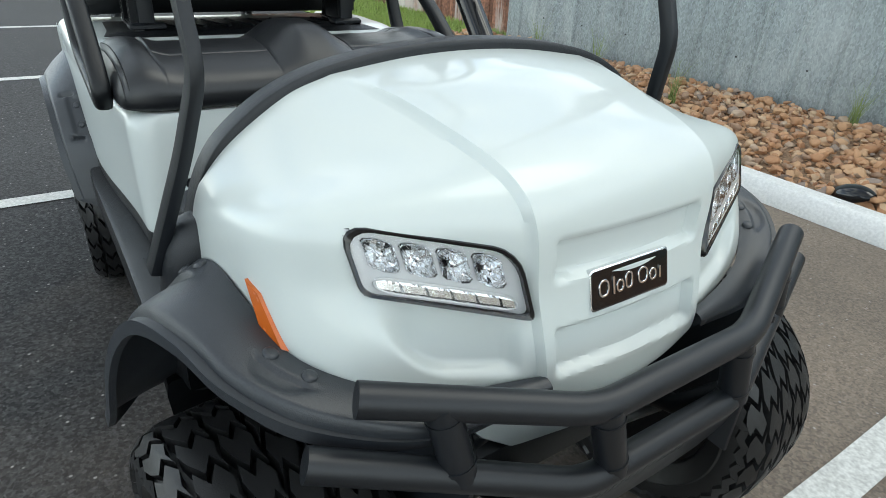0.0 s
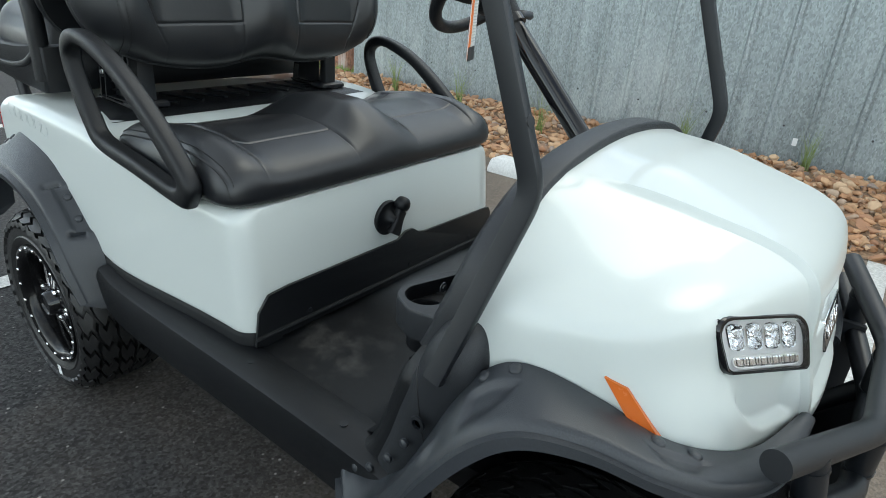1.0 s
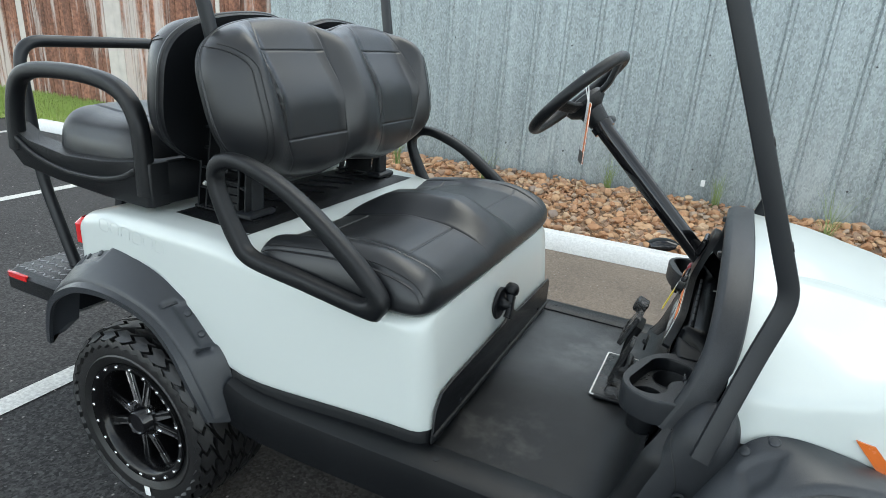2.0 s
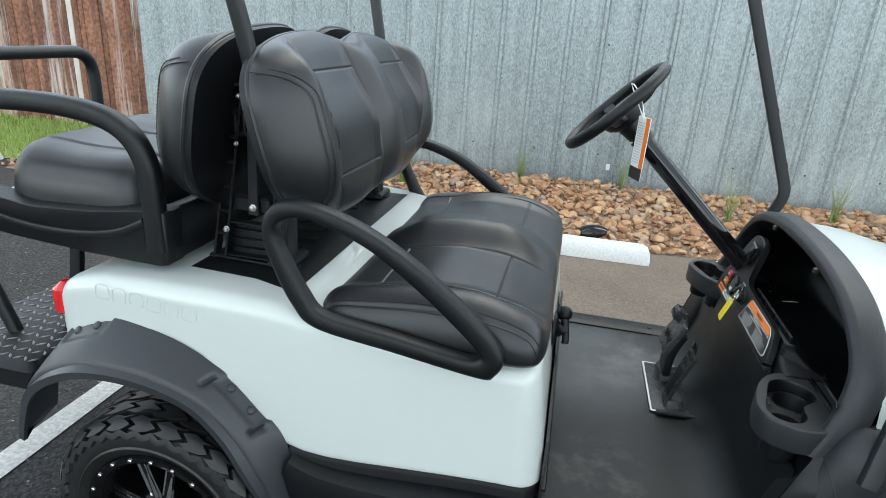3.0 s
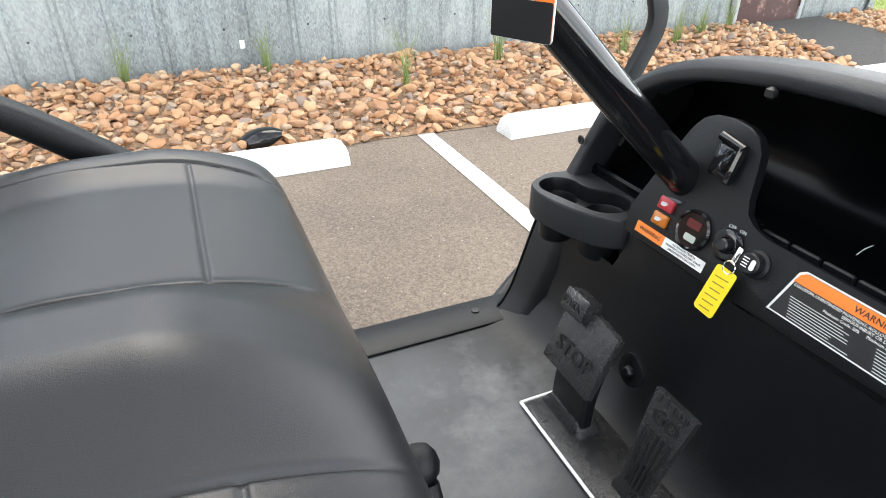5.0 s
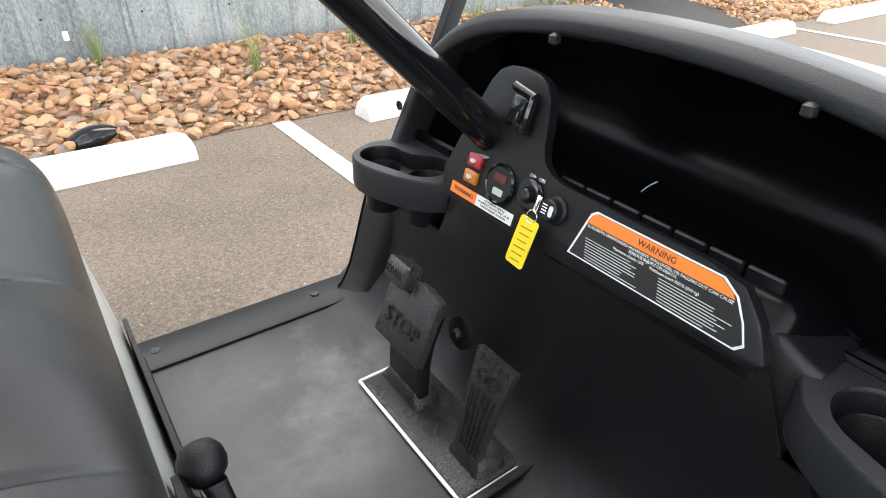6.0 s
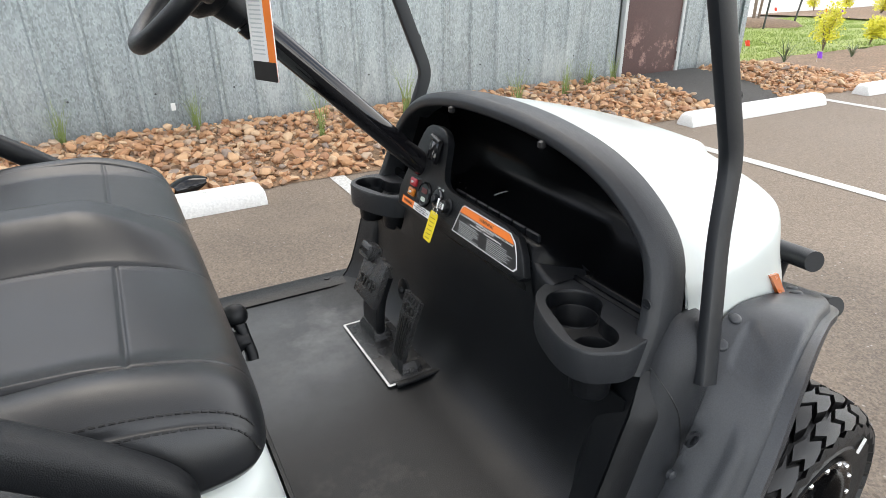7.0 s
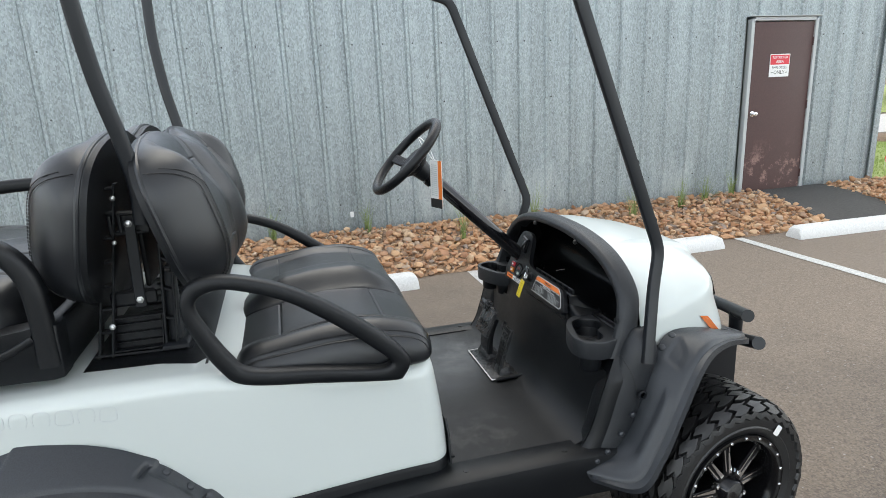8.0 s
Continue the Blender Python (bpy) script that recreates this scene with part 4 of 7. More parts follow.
HOOD_B = crease_curve([(1.585, -0.446, 0.735), (1.675, -0.424, 0.710), (1.735, -0.36, 0.684), (1.765, -0.28, 0.667), (1.782, -0.215, 0.655), (1.797, -0.155, 0.643), (1.808, -0.08, 0.630), (1.811, 0, 0.625)])
HOOD_Z = crease_curve([(1.59, -0.443, 0.70), (1.67, -0.42, 0.64), (1.715, -0.34, 0.60), (1.735, -0.26, 0.58), (1.742, -0.21, 0.577), (1.75, -0.15, 0.573), (1.76, -0.08, 0.568), (1.765, 0, 0.565)])


def table(x, pts):
    for (x0, z0), (x1, z1) in zip(pts, pts[1:]):
        if x <= x1:
            t = (x - x0) / (x1 - x0)
            return lerp(z0, z1, max(0.0, t))
    return pts[-1][1]


def hood_raw(j):
    ctrl = [HOOD_A[j], HOOD_C[j], HOOD_M[j], HOOD_L[j], HOOD_B[j], HOOD_Z[j]]
    out = []
    n = len(ctrl) - 1
    for i in range(NV):
        s = i / (NV - 1) * n
        k = min(int(s), n - 1)
        t = s - k
        p1, p2 = ctrl[k], ctrl[k + 1]
        p0 = ctrl[k - 1] if k > 0 else p1 * 2 - p2
        p3 = ctrl[k + 2] if k < n - 1 else p2 * 2 - p1
        out.append(0.5 * (2 * p1 + (p2 - p0) * t + (2 * p0 - 5 * p1 + 4 * p2 - p3) * t * t + (3 * p1 - p0 - 3 * p2 + p3) * t ** 3))
    return out


def smooth01(x, a, b):
    t = max(0.0, min(1.0, (x - a) / (b - a)))
    return t * t * (3 - 2 * t)


cols = [hood_raw(j) for j in range(NU)]
rows = [[cols[j][i] for j in range(NU)] for i in range(NV)]
nrm = [[None] * NU for _ in range(NV)]
for i in range(NV):
    for j in range(NU):
        du = rows[i][min(j + 1, NU - 1)] - rows[i][max(j - 1, 0)]
        dv = rows[min(i + 1, NV - 1)][j] - rows[max(i - 1, 0)][j]
        nn = dv.cross(du)
        nrm[i][j] = nn.normalized() if nn.length > 1e-9 else Vector((0, 0, 1))
        if nrm[i][j].x + nrm[i][j].z < 0:
            nrm[i][j].negate()
for i in range(NV):
    for j in range(NU):
        p = rows[i][j]
        d = 0.0
        ay = abs(p.y)
        d += 0.011 * max(0.0, min(1.0, (min(j, NU - 1 - j) - JC) / 2)) * smooth01(p.x, 1.385, 1.53)
        if p.x > 1.66:
            side = 1 - smooth01(ay, 0.126, 0.136)
            up = smooth01(p.z, 0.776, 0.788) * (1 - smooth01(p.z, 0.824, 0.838))
            low = smooth01(p.z, 0.652, 0.666) * (1 - smooth01(p.z, 0.710, 0.722))
            d -= 0.016 * side * max(up, low)
            # hollow under the lamp, ending on a ledge
            if 0.165 < ay < 0.36:
                top = lerp(0.738, 0.789, (ay - 0.167) / 0.186)
                ledge = 0.668 + 0.20 * (ay - 0.165) + 10 * max(0.0, ay - 0.27) ** 2
                d -= 0.016 * smooth01(p.z, ledge - 0.010, ledge + 0.010) * smooth01(top - p.z, -0.01, 0.05) * smooth01(ay, 0.170, 0.196) * (1 - smooth01(ay, 0.30, 0.345))
        rows[i][j] = p + nrm[i][j] * d
LAMP = [Vector((1.679, -0.368, 0.866)), Vector((1.757, -0.180, 0.826)), Vector((1.709, -0.354, 0.790)), Vector((1.780, -0.162, 0.738))]


def in_lamp(p):
    """Whether a point of the hood lies in the opening for a headlight."""
    q = Vector((p.x, -abs(p.y), p.z)) - LAMP[0]
    e1, e2 = (LAMP[1] - LAMP[0] + LAMP[3] - LAMP[2]) / 2, (LAMP[2] - LAMP[0] + LAMP[3] - LAMP[1]) / 2
    a, b, c = e1.dot(e1), e1.dot(e2), e2.dot(e2)
    k = a * c - b * b
    u, v = (c * q.dot(e1) - b * q.dot(e2)) / k, (a * q.dot(e2) - b * q.dot(e1)) / k
    return 0.02 < u < 0.98 and 0.03 < v < 0.97 and p.x > 1.64


bm = B()
back = [[p - n * 0.004 for p, n in zip(r, nr)] for r, nr in zip(rows, nrm)]
for layer, rev in ((rows, False), (back, True)):
    V = [[bm.verts.new(p) for p in r] for r in layer]
    for i in range(NV - 1):
        for j in range(NU - 1):
            if not in_lamp((rows[i][j] + rows[i + 1][j + 1]) / 2):
                q = [V[i][j], V[i][j + 1], V[i + 1][j + 1], V[i + 1][j]]
                bm.faces.new(q[::-1] if rev else q)
bmesh.ops.delete(bm, geom=[v for v in bm.verts if not v.link_faces], context="VERTS")
hood = part("hood", bm, M_WHITE, cart, "glossy white moulded front hood", angle=35)

# white chin below the nose, behind the bumper
bm = B()
rws = []
for k in range(25):
    y = lerp(-0.226, 0.226, k / 24)
    ay = abs(y)
    zb = table(ay, [(0.0, 0.466), (0.13, 0.472), (0.198, 0.520), (0.226, 0.572)])
    xb = lerp(1.765, 1.742, ay / 0.226)
    rws.append([Vector((xb - 0.004, y, 0.590)), Vector((xb - 0.003, y, lerp(0.590, zb, 0.5))), Vector((xb - 0.004, y * 0.99, zb + 0.006)), Vector((xb - 0.010, y * 0.985, zb)), Vector((xb - 0.016, y * 0.98, zb + 0.006)), Vector((xb - 0.014, y, 0.590))])
V = grid_mesh(bm, rws, close_u=True)
bm.faces.new(V[0]), bm.faces.new(V[-1])
part("chin", bm, M_WHITE, cart, "white moulded chin under the nose", angle=35)

# badge on the nose
BM = basis((1.7925, -0.007, 0.758), (0, 1, 0), (-0.28, 0, 1))
bm = B()
prism(bm, rrect(0.150, 0.056, 0.006), BM @ Matrix.Translation((0, 0, -0.006)), 0.0085, 0.001)
badge = part("badge", bm, M_CHROME, cart, "black name plate with chrome rim and letters")
bm = B()
prism(bm, rrect(0.145, 0.051, 0.005), BM @ Matrix.Translation((0, 0, 0.0022)), 0.001)
part("badge_face", bm, M_GLOSS, badge)
# wordmark drawn as plain raised shapes
for k, (x, w, h) in enumerate(((-0.052, 0.020, 0.024), (-0.034, 0.004, 0.024), (-0.022, 0.014, 0.017), (-0.005, 0.014, 0.024), (0.022, 0.021, 0.024), (0.042, 0.014, 0.017), (0.056, 0.008, 0.017))):
    bm = B()
    if w > 0.01:
        sweep(bm, [BM @ Vector((x + px, -0.012 + h / 2 + py, 0.0037)) for px, py in rrect(w * 0.8, h * 0.85, w * 0.36, 4)], rrect(0.0032, 0.002, 0.0005, 1), closed=True, up=BM.to_3x3() @ Vector((0, 0, 1)))
    else:
        prism(bm, rrect(0.0034, h, 0.001), BM @ Matrix.Translation((x, -0.012 + h / 2, 0.0030)), 0.0016)
    part("badge_mark", bm, M_CHROME, badge)


def headlight(sgn):
    """sgn -1: right-hand lamp; corners follow the hood's cheek."""
    tl, tr = Vector((1.679, sgn * 0.368, 0.866)), Vector((1.757, sgn * 0.180, 0.826))
    bl, br = Vector((1.709, sgn * 0.354, 0.790)), Vector((1.780, sgn * 0.162, 0.738))
    nn = (tr - tl).cross(bl - tl)
    if nn.x < 0:
        nn.negate()
    nn.normalize()

    def P(u, v, d=0.0):
        return tl.lerp(tr, u).lerp(bl.lerp(br, u), v) + nn * d

    def ring(inset, d):
        uv = []
        for cu, cv, sx, sy, r in ((0, 0, 1, 1, 0.16), (1, 0, -1, 1, 0.15), (1, 1, -1, -1, 0.06), (0, 1, 1, -1, 0.06)):
            a = []
            for k in range(5):
                t = k / 4 * math.pi / 2
                a.append((cu + sx * (r * (1 - math.sin(t)) + inset), cv + sy * (2.2 * r * (1 - math.cos(t)) + inset * 2.2)))
            uv += a if (sx * sy < 0) else a[::-1]
        # the surround stands a little prouder towards the nose
        return [P(u, v, d + (0.008 * u + 0.002 * v - 0.002 if d > -0.02 else 0.0)) for u, v in uv]

    bm = B()
    grid_mesh(bm, [ring(-0.010, -0.03), ring(-0.010, 0.0015), ring(-0.002, 0.004), ring(0.019, 0.003), ring(0.023, -0.008)], close_u=True)
    lamp = part("headlight", bm, M_GLOSS, cart, "clear headlight with black surround")
    bm = B()
    gu, gv = 80, 40
    gp = [[bm.verts.new(P(i / gu, j / gv, -0.003)) for j in range(gv + 1)] for i in range(gu + 1)]
    for i in range(gu):
        for j in range(gv):
            u, v = (i + 0.5) / gu, (j + 0.5) / gv
            hole = any(((u - 0.183 - 0.205 * k) / 0.086) ** 4 + ((v - 0.36) / 0.23) ** 4 < 1 for k in range(4))
            if not hole and (abs(u - 0.5) / 0.486) ** 14 + (abs(v - 0.5) / 0.475) ** 12 < 1:
                bm.faces.new([gp[i][j], gp[i + 1][j], gp[i + 1][j + 1], gp[i][j + 1]])
    bmesh.ops.delete(bm, geom=[v for v in bm.verts if not v.link_faces], context="VERTS")
    part("housing", bm, M_SATIN, lamp)
    for k in range(4):
        u0 = 0.09 + 0.205 * k
        bm = B()
        # a square faceted bowl round a small bright bulb
        fr_ = random.Random(7 + k)
        rr = []
        for i, (f, d) in enumerate(((1.0, -0.001), (0.94, 0.001), (0.88, -0.001), (0.74, -0.010), (0.50, -0.018), (0.24, -0.021))):
            rr.append([P(u0 + 0.093 + f * x, 0.36 + f * y, d - 0.001 + (fr_.uniform(-0.0035, 0.0035) if i > 2 else 0)) for x, y in rrect(0.186, 0.50, 0.08, 2)])
        V = grid_mesh(bm, rr, close_u=True)
        bm.faces.new(V[-1])
        # a few facets coloured dark, standing for dark ground mirrored in the bowl
        for f in bm.faces:
            f.material_index = 1 if fr_.random() < 0.07 else 0
        part("reflector", bm, M_REFL, lamp, "bright faceted bowl reflector", smooth=False).data.materials.append(M_DARKREF)
        bm = B()
        rr = []
        for f, d in ((0.20, -0.021), (0.17, -0.010), (0.08, -0.007), (0.01, -0.006)):
            rr.append([P(u0 + 0.10 + f * math.cos(a_) * 0.17, 0.36 + f * math.sin(a_) * 0.46, d) for a_ in [2 * math.pi * q / 12 for q in range(12)]])
        V = grid_mesh(bm, rr, close_u=True)
        bm.faces.new(V[-1])
        part("lamp_eye", bm, M_REFL, lamp)
    # lower light strip: a rounded clear bar of small ribbed cells in a pale tray
    bm = B()
    sweep(bm, [P(0.5 + px, 0.805 + py, 0.0) for px, py in rrect(0.83, 0.215, 0.10, 5)], rrect(0.003, 0.003, 0.001, 1), closed=True, up=nn)
    part("strip_rim", bm, M_SATIN, lamp)
    bm = B()
    n = 44
    rws = []
    for j in range(6):
        v = 0.715 + 0.036 * j
        rws.append([P(0.10 + 0.80 * i / n, v, 0.0005 * (i % 2) + (0.0016 if (i // 4) % 2 else 0.0006) * (j in (1, 2, 3, 4))) for i in range(n + 1)])
    grid_mesh(bm, rws)
    part("light_strip", bm, M_REFL, lamp, "ribbed lower light strip", smooth=False)
    bm = B()
    bm.faces.new([bm.verts.new(p) for p in ring(0.014, 0.0035)])
    ob = part("lens", bm, M_LENS, lamp)
    ob.visible_shadow = False
    return lamp


headlight(-1)
headlight(1)

for sgn in (-1, 1):
    bm = B()
    q = [(1.588, 0.437, 0.774), (1.618, 0.432, 0.768), (1.668, 0.424, 0.714), (1.640, 0.436, 0.716)]
    top = [bm.verts.new((x, sgn * (y + 0.011), z)) for x, y, z in q]
    low = [bm.verts.new((x, sgn * (y - 0.02), z)) for x, y, z in q]
    bm.faces.new(top)
    for k in range(4):
        bm.faces.new([top[k], top[(k + 1) % 4], low[(k + 1) % 4], low[k]])
    part("side_marker", bm, M_AMBER, cart, "orange side reflector", angle=20)


# front fender flares
def flare(inner, outer, lip, n, name, label, rivets, relief):
    for sgn in (-1, 1):
        I = spline([(x, sgn * y, z) for x, y, z in inner], n)
        O = spline([(x, sgn * y, z) for x, y, z in outer], n)
        Lp = spline([(x, sgn * y, z) for x, y, z in lip], n)
        rws = []
        for k, (a, o, l) in enumerate(zip(I, O, Lp)):
            u = k / (n - 1)
            t = (I[min(k + 1, n - 1)] - I[max(k - 1, 0)]).normalized()
            nn = t.cross(o - a).normalized()
            if nn.z + 0.3 * nn.y * sgn < 0:
                nn.negate()
            face_ = []
            l = o.lerp(l, 0.8)
            for j in range(17):
                v = 0.90 * j / 16
                p = a.lerp(o, v) + Vector((0, 0, 0.004 * math.sin(math.pi * min(1, v))))
                face_.append(p + nn * relief(u, v))
            p0, p2 = face_[-1], o.lerp(l, 0.55)
            face_ += [p0.lerp(o, q).lerp(o.lerp(p2, q), q) for q in (0.2, 0.4, 0.6, 0.8, 1.0)]
            rws.append(face_ + [l, l + Vector((0, -sgn * 0.010, 0)), o.lerp(l, 0.4) - Vector((0, sgn * 0.014, 0)), a.lerp(o, 0.5) - Vector((0, 0, 0.02)), a - Vector((0, 0, 0.012))])
        bm = B()
        V = grid_mesh(bm, rws, close_u=True)
        bm.faces.new(V[0]), bm.faces.new(V[-1])
        fl = part(name, bm, M_FENDER, cart, label, angle=45)
        for u, v in rivets:
            k = int(u * (n - 1))
            r0, r1 = rws[k], rws[min(k + 2, n - 1)]
            j = int(v * 16)
            p = r0[j]
            N = (r1[j] - p).cross(r0[j + 1] - p).normalized()
            if N.z < 0:
                N.negate()
            bm = B()
            lathe(bm, [(0.0098, -0.005), (0.0098, 0.0012), (0.0082, 0.0034), (0.0045, 0.0044), (0.001, 0.0046)], basis(p, N.orthogonal(), N.cross(N.orthogonal())), 14)
            part("rivet", bm, M_FENDER, fl)


def boss(u, a, b, e):
    return smooth01(u, a, a + e) * (1 - smooth01(u, b - e, b))


def dent(u, v, c, w0, w1, v0, v1):
    """A flat-bottomed hollow whose crisp sides draw together towards the outer edge."""
    if v < v0 or v > v1:
        return 0.0
    w = lerp(w0, w1, (v - v0) / (v1 - v0))
    return (1 - smooth01(abs(u - c), w - 0.018, w + 0.004)) * smooth01(v, v0, v0 + 0.10) * (1 - smooth01(v, v1 - 0.25, v1))


def front_relief(u, v):
    # hollows between the mouldings below each pair of rivets, a raised ridge along the rear end
    return (-0.008 * dent(u, v, 0.402, 0.052, 0.024, 0.26, 0.86) - 0.0055 * dent(u, v, 0.668, 0.052, 0.018, 0.42, 0.92)
            + 0.006 * boss(u, 0.0, 0.33, 0.03) * smooth01(v, 0.55, 0.75) * (1 - smooth01(v, 0.80, 0.90)))


def rear_relief(u, v):
    # a sunk pad round each pair of rivets, with a notch cut at either end
    a = -0.007 * boss(u, 0.655, 0.80, 0.010) * (1 - smooth01(v, 0.42, 0.55)) - 0.007 * boss(u, 0.24, 0.37, 0.010) * (1 - smooth01(v, 0.36, 0.50))
    for c in (0.650, 0.806):
        a -= 0.011 * gauss(u, c, 0.007) * smooth01(v, 0.16, 0.30) * (1 - smooth01(v, 0.62, 0.74))
    return a


def gauss(x, c, w):
    return math.exp(-((x - c) / w) ** 2)


flare([(1.29, -0.478, 0.43), (1.33, -0.488, 0.50), (1.365, -0.495, 0.59), (1.405, -0.495, 0.68), (1.445, -0.473, 0.735), (1.50, -0.459, 0.752), (1.59, -0.447, 0.740), (1.675, -0.426, 0.712), (1.735, -0.362, 0.686), (1.77, -0.285, 0.668), (1.802, -0.15, 0.660)],
      [(1.19, -0.530, 0.415), (1.285, -0.606, 0.415), (1.350, -0.605, 0.49), (1.415, -0.592, 0.605), (1.470, -0.572, 0.688), (1.53, -0.550, 0.733), (1.61, -0.522, 0.738), (1.695, -0.492, 0.720), (1.762, -0.425, 0.690), (1.812, -0.30, 0.652), (1.822, -0.15, 0.655)],
      [(1.205, -0.535, 0.385), (1.303, -0.614, 0.380), (1.370, -0.612, 0.448), (1.435, -0.600, 0.568), (1.490, -0.582, 0.652), (1.545, -0.560, 0.700), (1.62, -0.530, 0.708), (1.70, -0.498, 0.690), (1.765, -0.43, 0.652), (1.81, -0.30, 0.628), (1.822, -0.15, 0.642)],
      150, "front_fender", "dark grey plastic front fender flare", [(0.375, 0.14), (0.425, 0.16), (0.642, 0.36), (0.694, 0.34)], front_relief)

flare([(-0.295, -0.504, 0.504), (-0.265, -0.504, 0.624), (-0.215, -0.507, 0.709), (-0.145, -0.510, 0.746), (-0.080, -0.510, 0.758), (0.040, -0.510, 0.732), (0.166, -0.509, 0.672), (0.240, -0.508, 0.597), (0.285, -0.506, 0.540), (0.308, -0.504, 0.46), (0.318, -0.500, 0.39)],
      [(-0.345, -0.564, 0.445), (-0.322, -0.572, 0.51), (-0.278, -0.578, 0.60), (-0.180, -0.582, 0.662), (-0.080, -0.582, 0.682), (0.030, -0.582, 0.678), (0.135, -0.582, 0.646), (0.207, -0.581, 0.580), (0.255, -0.578, 0.495), (0.296, -0.566, 0.400)],
      [(-0.325, -0.566, 0.425), (-0.298, -0.577, 0.490), (-0.255, -0.582, 0.572), (-0.167, -0.585, 0.628), (-0.075, -0.585, 0.648), (0.022, -0.585, 0.643), (0.116, -0.585, 0.616), (0.182, -0.584, 0.555), (0.228, -0.581, 0.475), (0.270, -0.568, 0.385)],
      150, "rear_fender", "dark grey plastic rear fender flare", [(0.275, 0.22), (0.335, 0.22), (0.695, 0.26), (0.762, 0.26)], rear_relief)

# rear body: sections along the cart, with the wheel arch cut into the lower edge and rounded shoulders


BODY_TOP = [(-0.262, 0.74), (-0.255, 0.775), (-0.235, 0.81), (-0.20, 0.832), (-0.14, 0.845), (0.0, 0.850), (0.18, 0.848), (0.28, 0.842), (0.36, 0.826), (0.46, 0.803), (0.58, 0.780), (0.70, 0.767), (0.84, 0.764)]
BODY_LOW = [(-0.262, 0.70), (-0.245, 0.668), (-0.19, 0.703), (-0.11, 0.736), (0.0, 0.734), (0.055, 0.722), (0.10, 0.702), (0.145, 0.670), (0.185, 0.632), (0.255, 0.545), (0.29, 0.512), (0.33, 0.498), (0.38, 0.490), (0.45, 0.486), (0.60, 0.484), (0.84, 0.484)]


def body_half(x):
    w = 0.462 + 0.05 * (1 - smooth01(x, 0.15, 0.80))
    if x > 0.785:
        w -= 0.055 - math.sqrt(max(0.0, 0.055 ** 2 - (x - 0.785) ** 2))
    if x < -0.20:
        w -= 0.06 - math.sqrt(max(0.0, 0.06 ** 2 - (x + 0.20) ** 2)) if x > -0.26 else 0.06
    return w


out_rows = []
xs_ = [-0.262, -0.258, -0.25] + [lerp(-0.24, 0.78, k / 68) for k in range(69)] + [0.785 + 0.055 * math.sin(k / 8 * math.pi / 2) for k in range(1, 9)]
for x in xs_:
    zt, zb, w = table(x, BODY_TOP), table(x, BODY_LOW), body_half(x)
    r = min(0.035, (zt - zb) * 0.45)
    half = [(w - 0.012, zb), (w - 0.003, zb + 0.004), (w, zb + 0.012)]
    half += [(w, lerp(zb + 0.02, zt - r, k / 6)) for k in range(7)]
    half += [(w - r + r * math.cos(a), zt - r + r * math.sin(a)) for a in [math.pi / 2 * k / 6 for k in range(1, 7)]]
    half += [(w * f, zt) for f in (0.8, 0.55, 0.28, 0.0)]
    ring = [(-y, z) for y, z in half] + [(y, z) for y, z in half[-2::-1]]
    lean = 0.032 * smooth01(x, 0.60, 0.84)
    out_rows.append([Vector((x - lean * max(0.0, (z - 0.463) / 0.30) ** 1.5, y, z)) for y, z in ring])
bm = B()
V = grid_mesh(bm, out_rows)
bm.faces.new(V[0]), bm.faces.new(V[-1])
body = part("rear_body", bm, M_WHITE, cart, "glossy white rear body with rounded shoulders", angle=60)
# black skirt between the white body and the sill
for sgn in (-1, 1):
    bm = B()
    rws = []
    for x in [v for v in xs_ if v > 0.285]:
        w, zl = body_half(x), table(x, BODY_LOW)
        rws.append([Vector((x, sgn * y, z)) for y, z in ((w - 0.004, zl + 0.016), (w - 0.0005, zl + 0.001), (w + 0.001, zl - 0.003), (w + 0.001, 0.437), (w - 0.03, 0.437), (w - 0.03, zl + 0.01))])
    V = grid_mesh(bm, rws, close_u=True)
    bm.faces.new(V[0]), bm.faces.new(V[-1])
    part("skirt", bm, M_PLASTIC, body, "black plastic skirt under the white side", angle=35)
# model mark: a row of thin rounded plain shapes
for sgn in (-1, 1):
    mm = basis((-0.015, sgn * 0.5122, 0.806), (-sgn * 1, 0, sgn * 0.09), (0, 0, 1))
    bm = B()
    for k in range(6):
        cx_ = -0.102 + 0.041 * k
        h_ = 0.030
        loop = [(cx_ - 0.014, -h_ / 2), (cx_ - 0.016, 0.0), (cx_ - 0.011, h_ / 2), (cx_ + 0.011, h_ / 2), (cx_ + 0.016, 0.0), (cx_ + 0.013, -h_ / 2)]
        P_ = spline([mm @ Vector((x, y, 0.0004)) for x, y in loop], 22, closed=k in (0, 3, 5))
        sweep(bm, P_, rrect(0.0016, 0.0008, 0.0003, 1), closed=k in (0, 3, 5), up=(0, 1, 0))
    part("model_mark", bm, M_GREYINK, body, "pale grey model mark of thin rounded shapes")

# black kick strip and knob on the front face of the seat box
bm = B()
ring2 = [(-0.448, 0.466), (0.44, 0.466), (0.44, 0.555), (0.425, 0.575), (0.11, 0.582), (0.085, 0.588), (0.06, 0.604), (0.03, 0.604), (0.0, 0.588), (-0.36, 0.585), (-0.41, 0.580), (-0.437, 0.545)]
prism(bm, ring2, basis((0.8375, 0, 0), (0, 1, 0), (0, 0, 1)), 0.006, 0.002)
part("kick_strip", bm, M_PLASTIC, cart, "black plastic kick strip under the seat")
bm = B()
sweep(bm, [(0.846, -0.447, 0.486), (0.846, 0.44, 0.486)], [(-0.004, -0.003), (0.003, -0.003), (0.005, 0.0), (0.003, 0.003), (-0.004, 0.004)], up=(0, 0, 1))
